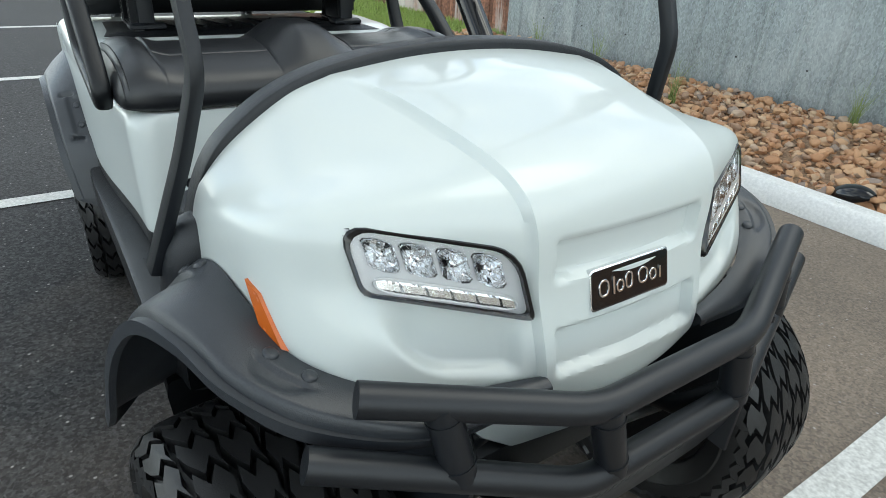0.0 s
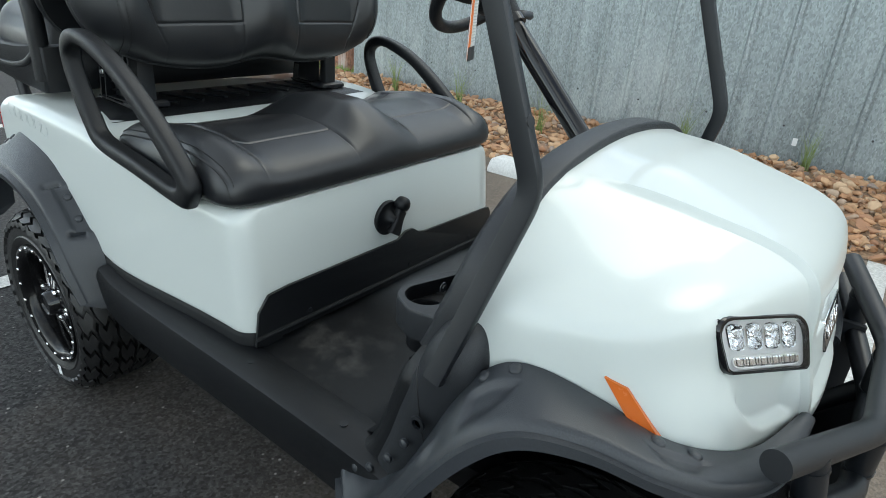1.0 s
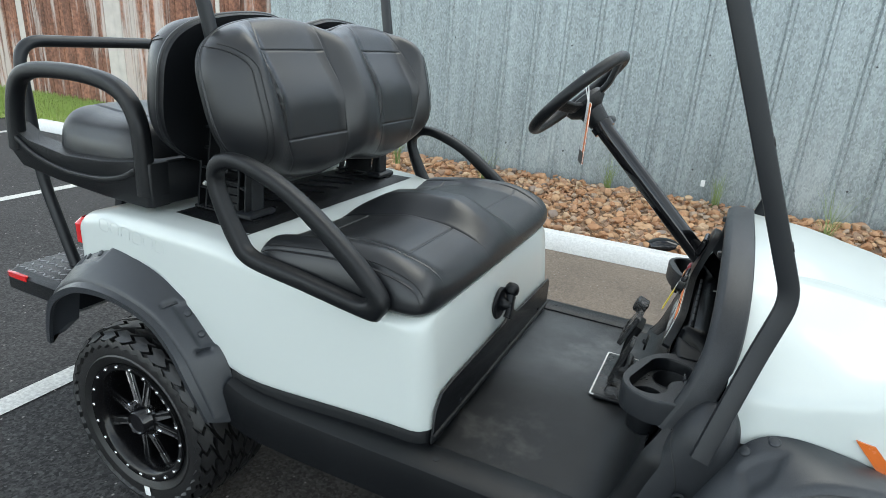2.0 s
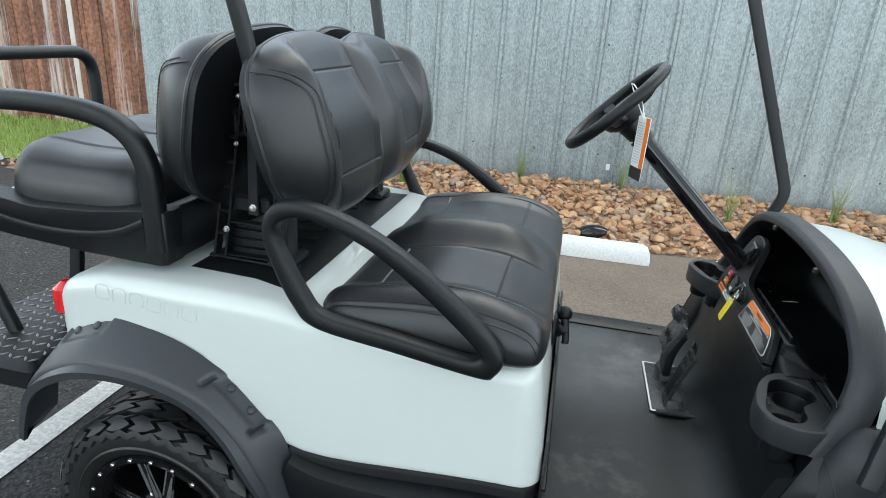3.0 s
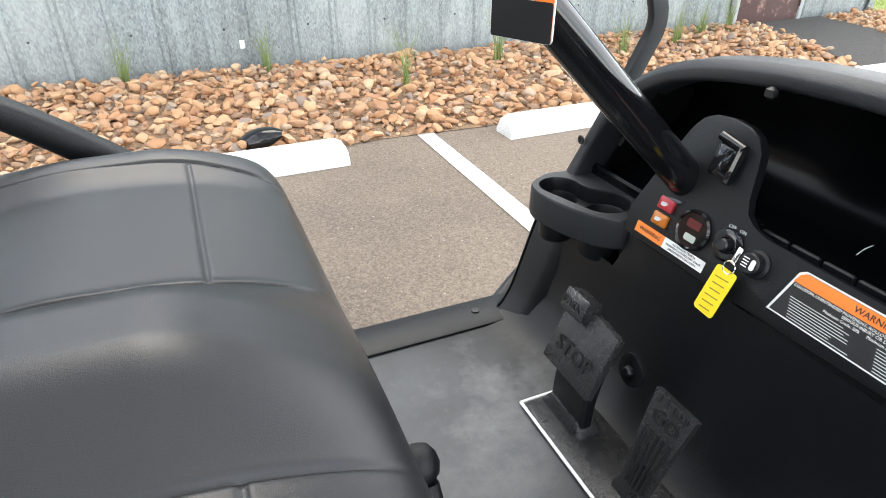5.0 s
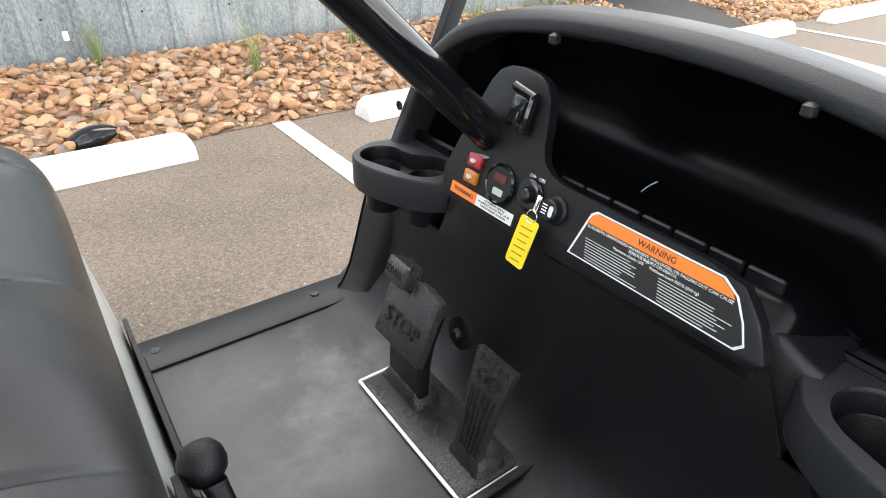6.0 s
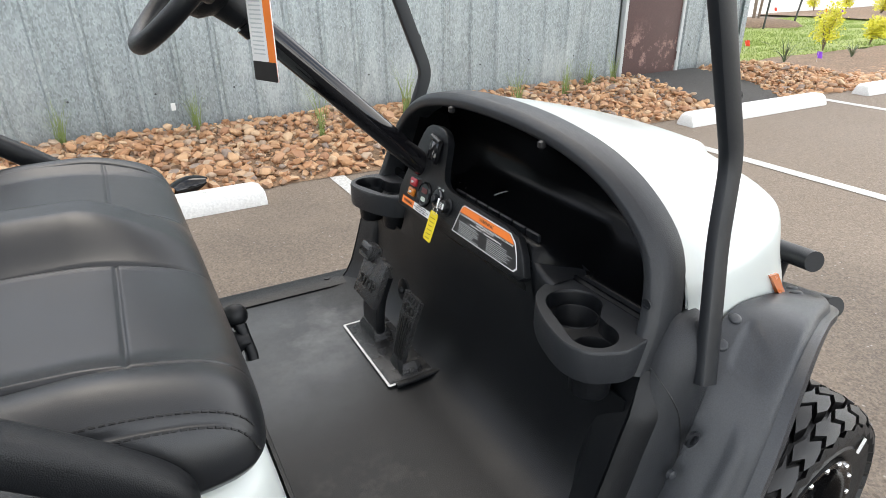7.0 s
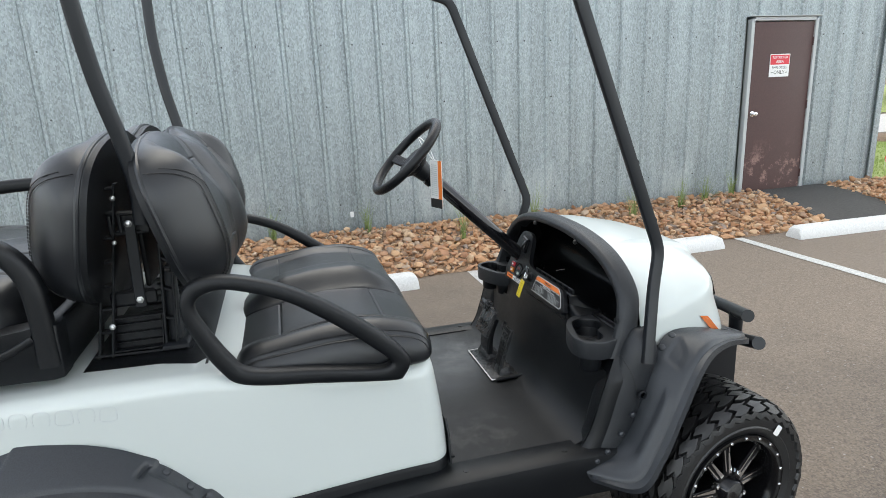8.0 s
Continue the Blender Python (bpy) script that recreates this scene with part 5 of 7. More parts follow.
part("strip_ledge", bm, M_PLASTIC, cart, "raised moulding along the foot of the kick strip")
for y in (-0.3, 0.05, 0.33):
    bm = B()
    lathe(bm, [(0.006, 0), (0.006, 0.003), (0.002, 0.004)], basis((0.843, y, 0.50), (0, 1, 0), (0, 0, 1)), 8)
    part("strip_screw", bm, M_STEEL, cart)
bm = B()
lathe(bm, [(0.046, 0), (0.046, 0.006), (0.043, 0.009), (0.036, 0.008), (0.022, 0.014), (0.014, 0.026), (0.013, 0.038)], basis((0.822, -0.025, 0.652), (0, 1, 0), (0, 0, 1)), 32)
rws = []
for (x, y, z), w, d in (((0.858, -0.038, 0.620), 0.022, 0.009), ((0.859, -0.032, 0.630), 0.019, 0.009), ((0.857, -0.024, 0.643), 0.016, 0.009), ((0.854, -0.014, 0.659), 0.015, 0.0095), ((0.851, -0.005, 0.674), 0.017, 0.011)):
    rws.append([Vector((x, y, z)) + Vector((0, 0.87, -0.5)) * a + Vector((1, 0, 0)) * b for a, b in rrect(2 * w, 2 * d, 0.007, 3)])
V = grid_mesh(bm, rws, close_u=True)
bm.faces.new(V[0]), bm.faces.new(V[-1])
lathe(bm, [(0.002, -0.020), (0.013, -0.017), (0.019, -0.009), (0.021, 0.001), (0.019, 0.010), (0.012, 0.018), (0.002, 0.021)], basis((0.848, 0.004, 0.688), (1, 0, 0), (0, -0.85, 0.5)), 28)
part("selector_lever", bm, M_PLASTIC, cart, "black direction selector lever on a round plate")

# floor, sills and footwell
bm = B()
fl = []
for i in range(25):
    y = lerp(-0.465, 0.465, i / 24)
    cap = 0.664 if y < -0.235 else 0.652 if y > 0.235 else 1.0
    fl.append([Vector((x, y, min(z, cap))) for x, z in ((0.825, 0.455), (1.0, 0.455), (1.15, 0.455), (1.19, 0.458), (1.228, 0.474), (1.258, 0.515), (1.274, 0.575), (1.282, 0.65), (1.282, 0.72), (1.285, 0.75))])
grid_mesh(bm, fl)
grid_mesh(bm, [[p - Vector((-0.01, 0, 0.012)) for p in r] for r in fl])
part("floor_mat", bm, M_FLOOR, cart, "dusty black moulded floor mat", angle=60)
for sgn in (-1, 1):
    bm = B()
    P = spline([(0.30, sgn * 0.492, 0.470), (0.37, sgn * 0.494, 0.447), (0.5, sgn * 0.490, 0.435), (0.85, sgn * 0.486, 0.433), (1.1, sgn * 0.486, 0.432), (1.24, sgn * 0.488, 0.43), (1.33, sgn * 0.492, 0.43)], 30)
    sec = [(-0.05, 0.015), (-0.05, 0.0265), (-0.0475, 0.028), (0.028, 0.028), (0.038, 0.022), (0.042, 0.0), (0.038, -0.06), (0.030, -0.10), (0.0, -0.115), (-0.05, -0.115)]
    if sgn > 0:
        sec = [(-a, b) for a, b in sec]
    sweep(bm, P, sec)
    sill = part("sill", bm, M_PLASTIC, cart, "black plastic side sill along the floor", angle=35)
    for x in (0.87, 1.15, 0.62):
        bm = B()
        lathe(bm, [(0.008, -0.002), (0.008, 0.0005), (0.006, 0.0009), (0.003, 0.0002)], Matrix.Translation((x, sgn * 0.482, 0.4615)), 12)
        part("screw", bm, M_STEEL, sill)
# under-body
bm = B()
box(bm, (0.83, 0, 0.36), (1.5, 0.7, 0.10), 0.02)
box(bm, (1.56, 0, 0.42), (0.34, 0.44, 0.14), 0.03)
box(bm, (0.0, 0, 0.40), (0.5, 0.55, 0.25), 0.03)
for x in (0.0, 1.625):
    sweep(bm, [(x, -0.42, 0.292), (x, 0.42, 0.292)], circle(0.035, 12))
part("chassis", bm, M_STEEL, cart, "black steel chassis and axles under the body")


# seats
def cushion(bm, o, U, Vv, N, a, b, power, front, ns, nt, back_t=0.02, shape=None):
    """A stuffed pad: a rounded outline with half sizes a, b; front(u, v, r) is the height of the padded face."""
    o, U, Vv, N = Vector(o), Vector(U), Vector(Vv), Vector(N)

    def edge_k(s, t):
        m_ = max(abs(s), abs(t)) or 1.0
        s, t = s / m_, t / m_
        return (abs(s) ** power + abs(t) ** power + 1e-12) ** (-1 / power) if abs(s) + abs(t) > 0 else 1.0

    def uv(s, t):
        r = max(abs(s), abs(t))
        k = lerp(1.0, edge_k(s, t), r ** 4)
        u, v = a * s * k, b * t * k
        rr = (abs(u / a) ** power + abs(v / b) ** power) ** (1 / power)
        return (u, shape(u, v) if shape else v, rr)

    def ease(x):
        return math.copysign(1 - (1 - abs(x)) ** 1.35, x) * 0.7 + 0.3 * x

    S, T = [ease(lerp(-1, 1, i / ns)) for i in range(ns + 1)], [ease(lerp(-1, 1, j / nt)) for j in range(nt + 1)]
    V = grid_mesh(bm, [[o + U * u + Vv * v + N * front(u, v, min(1.0, r)) for u, v, r in [uv(s, t) for t in T]] for s in S])
    loop = [V[i][0] for i in range(ns)] + [V[ns][j] for j in range(nt)] + [V[i][nt] for i in range(ns, 0, -1)] + [V[0][j] for j in range(nt, 0, -1)]
    c = sum((v.co for v in loop), Vector()) / len(loop)
    prev = loop
    for f, d in ((0.998, -0.35), (0.985, -0.8), (0.95, -1.0), (0.4, -1.0)):
        cur = [bm.verts.new(c + (v.co - c) * f + N * (d * back_t)) for v in loop]
        for i in range(len(loop)):
            bm.faces.new([prev[i], prev[(i + 1) % len(loop)], cur[(i + 1) % len(loop)], cur[i]])
        prev = cur
    bm.faces.new(prev)


def back_shape(u, v):
    return v * (1 - 0.17 * gauss(u, 0, 0.085)) if v > 0 else v * 1.28 * (1 - 0.10 * gauss(u, 0, 0.10))


def seam_u(v):
    return 0.408 - 0.03 * min(0.0, v / 0.18) ** 2 + 0.052 * smooth01(v, 0.03, 0.135)


def back_front(u, v, r):
    edge = max(0.0, 1 - r ** 4.0) ** 0.5
    au = abs(u)
    cut = 0.345 - 0.05 * min(1.0, (v / 0.18) ** 2)
    panel = smooth01(au, 0.088, 0.094) * (1 - smooth01(au, cut - 0.005, cut))
    h = 0.080 - 0.028 * smooth01(v, -0.06, 0.12) * (1 - smooth01(au, 0.33, 0.40)) + 0.064 * smooth01(au, 0.30, 0.40) * (1 - 0.25 * smooth01(au, 0.42, 0.475)) + 0.040 * (1 - smooth01(au, 0.015, 0.125))
    h += 0.012 * gauss(v, -0.02, 0.07) * panel
    h -= 0.0034 * (gauss(au, cut, 0.0025) + gauss(au, 0.089, 0.0025)) + 0.0030 * panel * (gauss(v, -0.130, 0.0025) + gauss(v, 0.088, 0.0025))
    h -= 0.0035 * gauss(au, seam_u(v), 0.004)
    return h * edge


FB_O, FB_U, FB_V, FB_N = Vector((0.240, 0, 1.182)), Vector((0, 1, 0)), Vector((-0.26, 0, 0.966)), Vector((0.966, 0, 0.26))
RB_O, RB_V, RB_N = Vector((0.082, 0, 1.190)), Vector((0.17, 0, 0.985)), Vector((-0.985, 0, 0.17))
bm = B()
cushion(bm, FB_O, FB_U, FB_V, FB_N, 0.475, 0.182, 3.2, back_front, 380, 200, shape=back_shape)
fback = part("front_seat_back", bm, M_SEAT, cart, "black vinyl two-lobed front seat back with dark stitching", angle=75)
bm = B()
cushion(bm, RB_O, FB_U, RB_V, RB_N, 0.475, 0.182, 3.2, back_front, 240, 130, shape=back_shape)
rback = part("rear_seat_back", bm, M_SEAT, cart, "black vinyl rear-facing seat back with a padded plastic shell", angle=75)


def stitches(pts, parent, step=0.0072, ln=0.0052, nrm=(0, 0, 1)):
    bm = B()
    P = spline(pts, max(4, int(sum((Vector(b) - Vector(a)).length for a, b in zip(pts, pts[1:])) / step)))
    for a, b in zip(P, P[1:]):
        d = (b - a).normalized()
        sweep(bm, [a, a + d * ln], circle(0.0012, 5), up=nrm)
    return tagged(part("stitching", bm, M_STITCH, parent, "row of dark stitches"), kind="stuff")


def pad_pt(O, U, V_, N, a, b, power, fn, shape, u, v, lift=0.0032):
    r = (abs(u / a) ** power + abs(v / b) ** power) ** (1 / power)
    w = shape(u, v) if shape else v
    return Vector(O) + Vector(U) * u + Vector(V_) * w + Vector(N) * (fn(u, w, min(1.0, r)) + lift)


for O_, V_, N_, par in ((FB_O, FB_V, FB_N, fback), (RB_O, RB_V, RB_N, rback)):
    for sgn in (-1, 1):
        for off in (-0.007, 0.007):
            stitches([pad_pt(O_, FB_U, V_, N_, 0.475, 0.182, 3.2, back_front, back_shape, sgn * (seam_u(lerp(-0.145, 0.104, k / 16)) + off), lerp(-0.145, 0.104, k / 16)) for k in range(17)], par)
    # piped edge of the shell behind the pad
    bm = B()
    ring_ = []
    for k in range(120):
        t = 2 * math.pi * k / 120
        c, s = math.cos(t), math.sin(t)
        u, v = math.copysign(abs(c) ** (2 / 3.2), c) * 0.472, math.copysign(abs(s) ** (2 / 3.2), s) * 0.180
        ring_.append(Vector(O_) + FB_U * u + V_ * back_shape(u, v) - N_ * 0.004)
    sweep(bm, ring_, circle(0.0055, 8), closed=True, up=N_)
    part("piping", bm, M_SEAT, par, "thick black piping round the pad")
    bm = B()
    bm.faces.new([bm.verts.new(p - N_ * 0.018) for p in ring_])
    V1 = [[bm.verts.new(p - N_ * d) for p in ring_] for d in (0.0, 0.018)]
    for k in range(120):
        bm.faces.new([V1[0][k], V1[0][(k + 1) % 120], V1[1][(k + 1) % 120], V1[1][k]])
    part("back_shell", bm, M_PLASTIC, par)

# seat bottom
SB_O = Vector((0.573, 0, 0.792))


def seat_front(u, v, r):
    # square shoulders along the sides, a rounder fall at the front and back
    su, sv = abs(u / 0.470) ** 7, abs(v / 0.243) ** 7
    edge = max(0.0, 1 - r ** (6 + 7 * su / (su + sv + 1e-9))) ** 0.5
    au = abs(u)
    cut = 0.380 - 0.012 * smooth01(v, 0.12, 0.22)
    panel = smooth01(au, 0.106, 0.112) * (1 - smooth01(au, cut - 0.006, cut))
    fall = smooth01(v, 0.08, 0.232)
    h = 0.080 + 0.028 * smooth01(au, 0.33, 0.42) * (1 - 0.35 * fall) + 0.052 * (1 - smooth01(au, 0.02, 0.125)) * (1 - 0.55 * fall) * (1 - 0.55 * smooth01(-v, 0.10, 0.22)) - 0.018 * fall - 0.024 * smooth01(-v, -0.02, 0.20)
    h += 0.007 * gauss(v, 0.0, 0.09) * panel
    h -= 0.0040 * (gauss(au, cut, 0.0024) + gauss(au, 0.108, 0.0024)) * (1 - 0.6 * smooth01(v, 0.19, 0.23)) + 0.0030 * panel * (gauss(v, 0.128, 0.0024) + gauss(v, -0.127, 0.0024))
    h -= 0.0055 * gauss(au, 0.450, 0.0020)
    return h * edge


bm = B()
cushion(bm, SB_O, (0, 1, 0), (1, 0, 0), (0, 0, 1), 0.470, 0.243, 12.0, seat_front, 420, 250, back_t=0.022)
fseat = part("front_seat", bm, M_SEAT, cart, "black vinyl front bench seat with two contoured places", angle=75)
for sgn in (-1, 1):
    for off in (-0.0055, 0.0045):
        stitches([pad_pt(SB_O, (0, 1, 0), (1, 0, 0), (0, 0, 1), 0.470, 0.243, 12.0, seat_front, None, sgn * (0.450 + off), -0.205 + 0.430 * k / 60, 0.0014) for k in range(61)], fseat)
bm = B()
cushion(bm, (-0.262, 0, 0.955), (0, 1, 0), (1, 0, 0), (0, 0, 1), 0.425, 0.195, 6.0, lambda u, v, r: (0.118 + 0.014 * smooth01(-v, 0.0, 0.2) + 0.012 * (1 - smooth01(abs(u), 0.03, 0.12)) - 0.006 * (gauss(abs(u), 0.11, 0.004) + gauss(abs(u), 0.30, 0.004) + gauss(abs(u), 0.412, 0.004))) * max(0.0, 1 - r ** 14) ** 0.5, 150, 70, back_t=0.03)
part("rear_seat", bm, M_SEAT, cart, "black vinyl rear bench seat", angle=75)

# arm loops beside the front seat
for sgn in (-1, 1):
    bm = B()
    # the driver's loop sits a little lower and further back
    ax_, az_ = (0.0, 0.0) if sgn < 0 else (-0.025, -0.038)
    outer_ = spline([(x + ax_, 0.0, z + az_) for x, z in ((0.738, 0.797), (0.722, 0.768), (0.694, 0.760), (0.52, 0.784), (0.362, 0.808), (0.312, 0.852), (0.272, 0.930), (0.254, 0.990), (0.262, 1.038), (0.298, 1.062), (0.362, 1.061), (0.452, 1.033), (0.545, 0.983), (0.635, 0.918), (0.695, 0.866), (0.730, 0.826))], 120, closed=True)
    inner_ = spline([(x + ax_, 0.0, z + az_) for x, z in ((0.682, 0.806), (0.664, 0.803), (0.645, 0.807), (0.52, 0.828), (0.385, 0.847), (0.347, 0.884), (0.306, 0.955), (0.289, 0.994), (0.297, 1.016), (0.33, 1.026), (0.37, 1.021), (0.462, 0.985), (0.53, 0.939), (0.595, 0.888), (0.645, 0.845), (0.674, 0.820))], 120, closed=True)
    rws = []
    for po, pi in zip(outer_, inner_):
        pi = pi.lerp(po, 0.16)
        mid_, d_ = (po + pi) / 2, (po - pi) / 2
        rws.append([mid_ + d_ * math.copysign(abs(math.cos(t)) ** 0.62, math.cos(t)) + Vector((0, sgn * 0.490 + 0.020 * math.copysign(abs(math.sin(t)) ** 0.62, math.sin(t)), 0)) for t in [2 * math.pi * q / 20 for q in range(20)]])
    grid_mesh(bm, rws, close_u=True, close_v=True)
    part("arm_rest", bm, M_PLASTIC, cart, "black moulded plastic arm loop beside the seat", angle=60)


# roof struts: flat tubes
def strut(pts, w, d, name, label, mat=None, up=(0, 1, 0), n=40, parent=None):
    bm = B()
    sweep(bm, spline(pts, n), rrect(w, d, 0.008, 2), up=up)
    return part(name, bm, mat or M_STEEL, parent or cart, label, angle=50)


for sgn in (-1, 1):
    bm = B()
    sweep(bm, bent([(x, sgn * y, z) for x, y, z in ((1.372, 0.519, 0.696), (1.418, 0.464, 0.877), (1.447, 0.440, 0.983), (1.150, 0.447, 1.74), (0.95, 0.44, 1.80))], 0.03), rrect(0.031, 0.018, 0.004, 2), up=(0, 1, 0))
    fs = part("front_strut", bm, M_STEEL, cart, "black steel roof strut", angle=40)
    for f in (0.105, 0.31):
        c = Vector((1.447, sgn * 0.440, 0.983)).lerp(Vector((1.150, sgn * 0.447, 1.74)), f) + Vector((0.0145, 0, 0.006))
        # hole drawn as a dark disc, the shade inside it put into the colour
        bm = B()
        lathe(bm, [(0.0085, -0.002), (0.0085, 0.0006), (0.007, 0.0008), (0.001, 0.0006)], basis(c, (0, 1, 0), (-0.33, 0, 0.94)), 12)
        part("bolt_hole", bm, M_INK, fs)
    strut([(x, sgn * y, z) for x, y, z in ((0.186, 0.385, 1.17), (0.189, 0.390, 1.25), (0.178, 0.398, 1.34), (0.162, 0.406, 1.42), (0.150, 0.412, 1.49), (0.137, 0.425, 1.62), (0.135, 0.435, 1.72), (0.137, 0.44, 1.81))],
          0.031, 0.026, "rear_strut", "black steel rear roof strut")
# bare roof frame: one bent tube over the four struts, with its front cross piece
side_ = [(0.05, 0.44, 1.80), (1.20, 0.462, 1.768), (1.285, 0.43, 1.757)]
bm = B()
sweep(bm, bent(side_ + mirror_y(side_)[::-1], 0.03), rrect(0.026, 0.026, 0.006, 2))
part("roof_frame", bm, M_STEEL, cart, "bent black steel roof frame over the struts", angle=40)

# bumper
for side_ in ([(1.793, 0.404, 0.729), (1.893, 0.150, 0.677)], [(1.788, 0.460, 0.664), (1.897, 0.155, 0.563)]):
    bm = B()
    sweep(bm, bent(mirror_y(side_) + side_[::-1], 0.035, 7), circle(0.0195, 20))
    part("bumper_bar", bm, M_STEEL, cart, "black powder-coated tube of the front brush bar")
for yt, yl in ((-0.323, -0.302), (-0.137, -0.103), (0.125, 0.155), (0.31, 0.325)):
    bm = B()
    at, al = abs(yt), abs(yl)
    up_ = Vector((1.893, yt, 0.677)) if at < 0.15 else Vector((lerp(1.893, 1.793, (at - 0.15) / 0.254), yt, lerp(0.677, 0.729, (at - 0.15) / 0.254)))
    lo_ = Vector((1.897, yl, 0.563)) if al < 0.155 else Vector((lerp(1.897, 1.788, (al - 0.155) / 0.305), yl, lerp(0.563, 0.664, (al - 0.155) / 0.305)))
    # weld beads round both ends
    for e0, e1 in ((up_, lo_), (lo_, up_)):
        d_ = (e1 - e0).normalized()
        sweep(bm, [e0 + d_ * 0.0175, e0 + d_ * 0.0195, e0 + d_ * 0.0215, e0 + d_ * 0.0225], circle(0.0222, 16), up=(1, 0, 0))
    sweep(bm, [up_, lo_], circle(0.0205, 18), up=(1, 0, 0))
    part("bumper_post", bm, M_STEEL, cart)
for y in (-0.2, 0.2):
    bm = B()
    sweep(bm, [(1.885, y, 0.555), (1.80, y * 0.95, 0.455), (1.60, y * 0.85, 0.40)], circle(0.018, 12))
    part("bumper_bracket", bm, M_STEEL, cart)
SKM = basis((1.862, 0, 0.47), (0, 1, 0), (0.35, 0, 1))
bm = B()
prism(bm, [(-0.30, -0.09), (-0.27, -0.15), (-0.21, -0.175), (0.21, -0.175), (0.27, -0.15), (0.30, -0.09), (0.22, 0.075), (-0.22, 0.075)], SKM, 0.006, 0.001)
skid = part("skid_plate", bm, M_STEEL, cart, "black perforated lower bumper plate")
# slots are not cut: dark pads on the plate paint their shaded insides
bm = B()
for i in range(17):
    for j in range(5):
        prism(bm, rrect(0.011, 0.0075, 0.002, 1), SKM @ Matrix.Translation((-0.144 + 0.018 * i, -0.045 + 0.013 * j, 0.0062)), 0.0004)
tagged(part("perforation", bm, M_INK, skid, "rows of slots drawn as dark patches"), kind="stuff")
# suspension and steering hardware behind the bumper
for sgn in (-1, 1):
    for k, (p0, p1, r, mt) in enumerate((((1.66, 0.12, 0.42), (1.63, 0.36, 0.30), 0.016, M_STEEL), ((1.72, 0.16, 0.52), (1.64, 0.34, 0.33), 0.024, M_STEEL), ((1.74, 0.10, 0.40), (1.73, 0.37, 0.34), 0.009, M_ZINC), ((1.70, 0.22, 0.56), (1.66, 0.30, 0.42), 0.012, M_ZINC))):
        bm = B()
        sweep(bm, [(p0[0], sgn * p0[1], p0[2]), (p1[0], sgn * p1[1], p1[2])], circle(r, 12))
        part("suspension_arm", bm, mt, cart)
    bm = B()
    for k in range(7):
        c = Vector((1.715, sgn * 0.175, 0.515)).lerp(Vector((1.645, sgn * 0.325, 0.345)), 0.15 + 0.11 * k)
        lathe(bm, [(0.034, -0.005), (0.038, 0.0), (0.034, 0.005)], basis(c, (0, 0, 1), (1, 0, 0.4)), 16)
    part("spring", bm, M_STEEL, cart)

    bm = B()
    box(bm, (1.60, sgn * 0.296, 0.49), (0.52, 0.010, 0.30), 0.004)
    part("wheel_liner", bm, M_STEEL, cart, "black plastic liner inside the front wheel arch")

# ---- wheels ----
R_T = 0.281
bm = B()
prof_t = [(0.168, -0.100), (0.182, -0.111), (0.198, -0.1195), (0.203, -0.1225), (0.207, -0.1195), (0.226, -0.1235), (0.236, -0.121), (0.245, -0.112), (0.252, -0.092), (0.257, -0.03)]
prof_t += [(r, -h) for r, h in prof_t[::-1]] + [(0.162, 0.08), (0.162, -0.08)]
lathe(bm, prof_t + [prof_t[0]], Matrix.Identity(4), 72, caps=False)
TYRE = to_mesh("tyre", bm, True, 30)
TYRE.materials.append(M_RUBBER)
# top and foot of the blocks from the crown over the shoulder to the sidewall: place across, (height, radius)
TOP = [(0.0, 0.0, 0.2810), (0.55, 0.080, 0.2790), (0.72, 0.108, 0.2690), (0.86, 0.1245, 0.2520), (1.0, 0.1295, 0.2320)]
FOOT = [(0.0, 0.0, 0.2540), (0.55, 0.080, 0.2510), (0.72, 0.100, 0.2460), (0.86, 0.114, 0.2380), (1.0, 0.1215, 0.2270)]


def across(tab, q):
    return table(q, [(a, h) for a, h, r in tab]), table(q, [(a, r) for a, h, r in tab])


def block(bm, base, step, sgn, qs, lean, length, zig):
    """One rubber block across the tread at the stations qs, its flanks swinging by lean, its ends pointed by zig."""
    n_ = len(qs)
    top_, foot = [], {}
    for i, f in enumerate((0.0, 0.5, 1.0)):
        row = []
        for j, (q, le) in enumerate(zip(qs, lean)):
            a = base + step * (f * length + le)
            s_ = min(1.0, max(0.0, q + zig * (1 - 2 * abs(f - 0.5))))
            h, r = across(TOP, s_)
            row.append(Vector((r * math.cos(a), r * math.sin(a), sgn * h)))
            h, r = across(FOOT, s_)
            foot[i, j] = Vector((r * math.cos(a), r * math.sin(a), sgn * h))
        top_.append(row)
    V = grid_mesh(bm, top_)
    loop = [(0, j) for j in range(n_)] + [(1, n_ - 1)] + [(2, j) for j in range(n_ - 1, -1, -1)] + [(1, 0)]
    F = [bm.verts.new(foot[k]) for k in loop]
    for k in range(len(loop)):
        (a, b), (c, d) = loop[k], loop[(k + 1) % len(loop)]
        bm.faces.new([V[a][b], V[c][d], F[(k + 1) % len(loop)], F[k]])


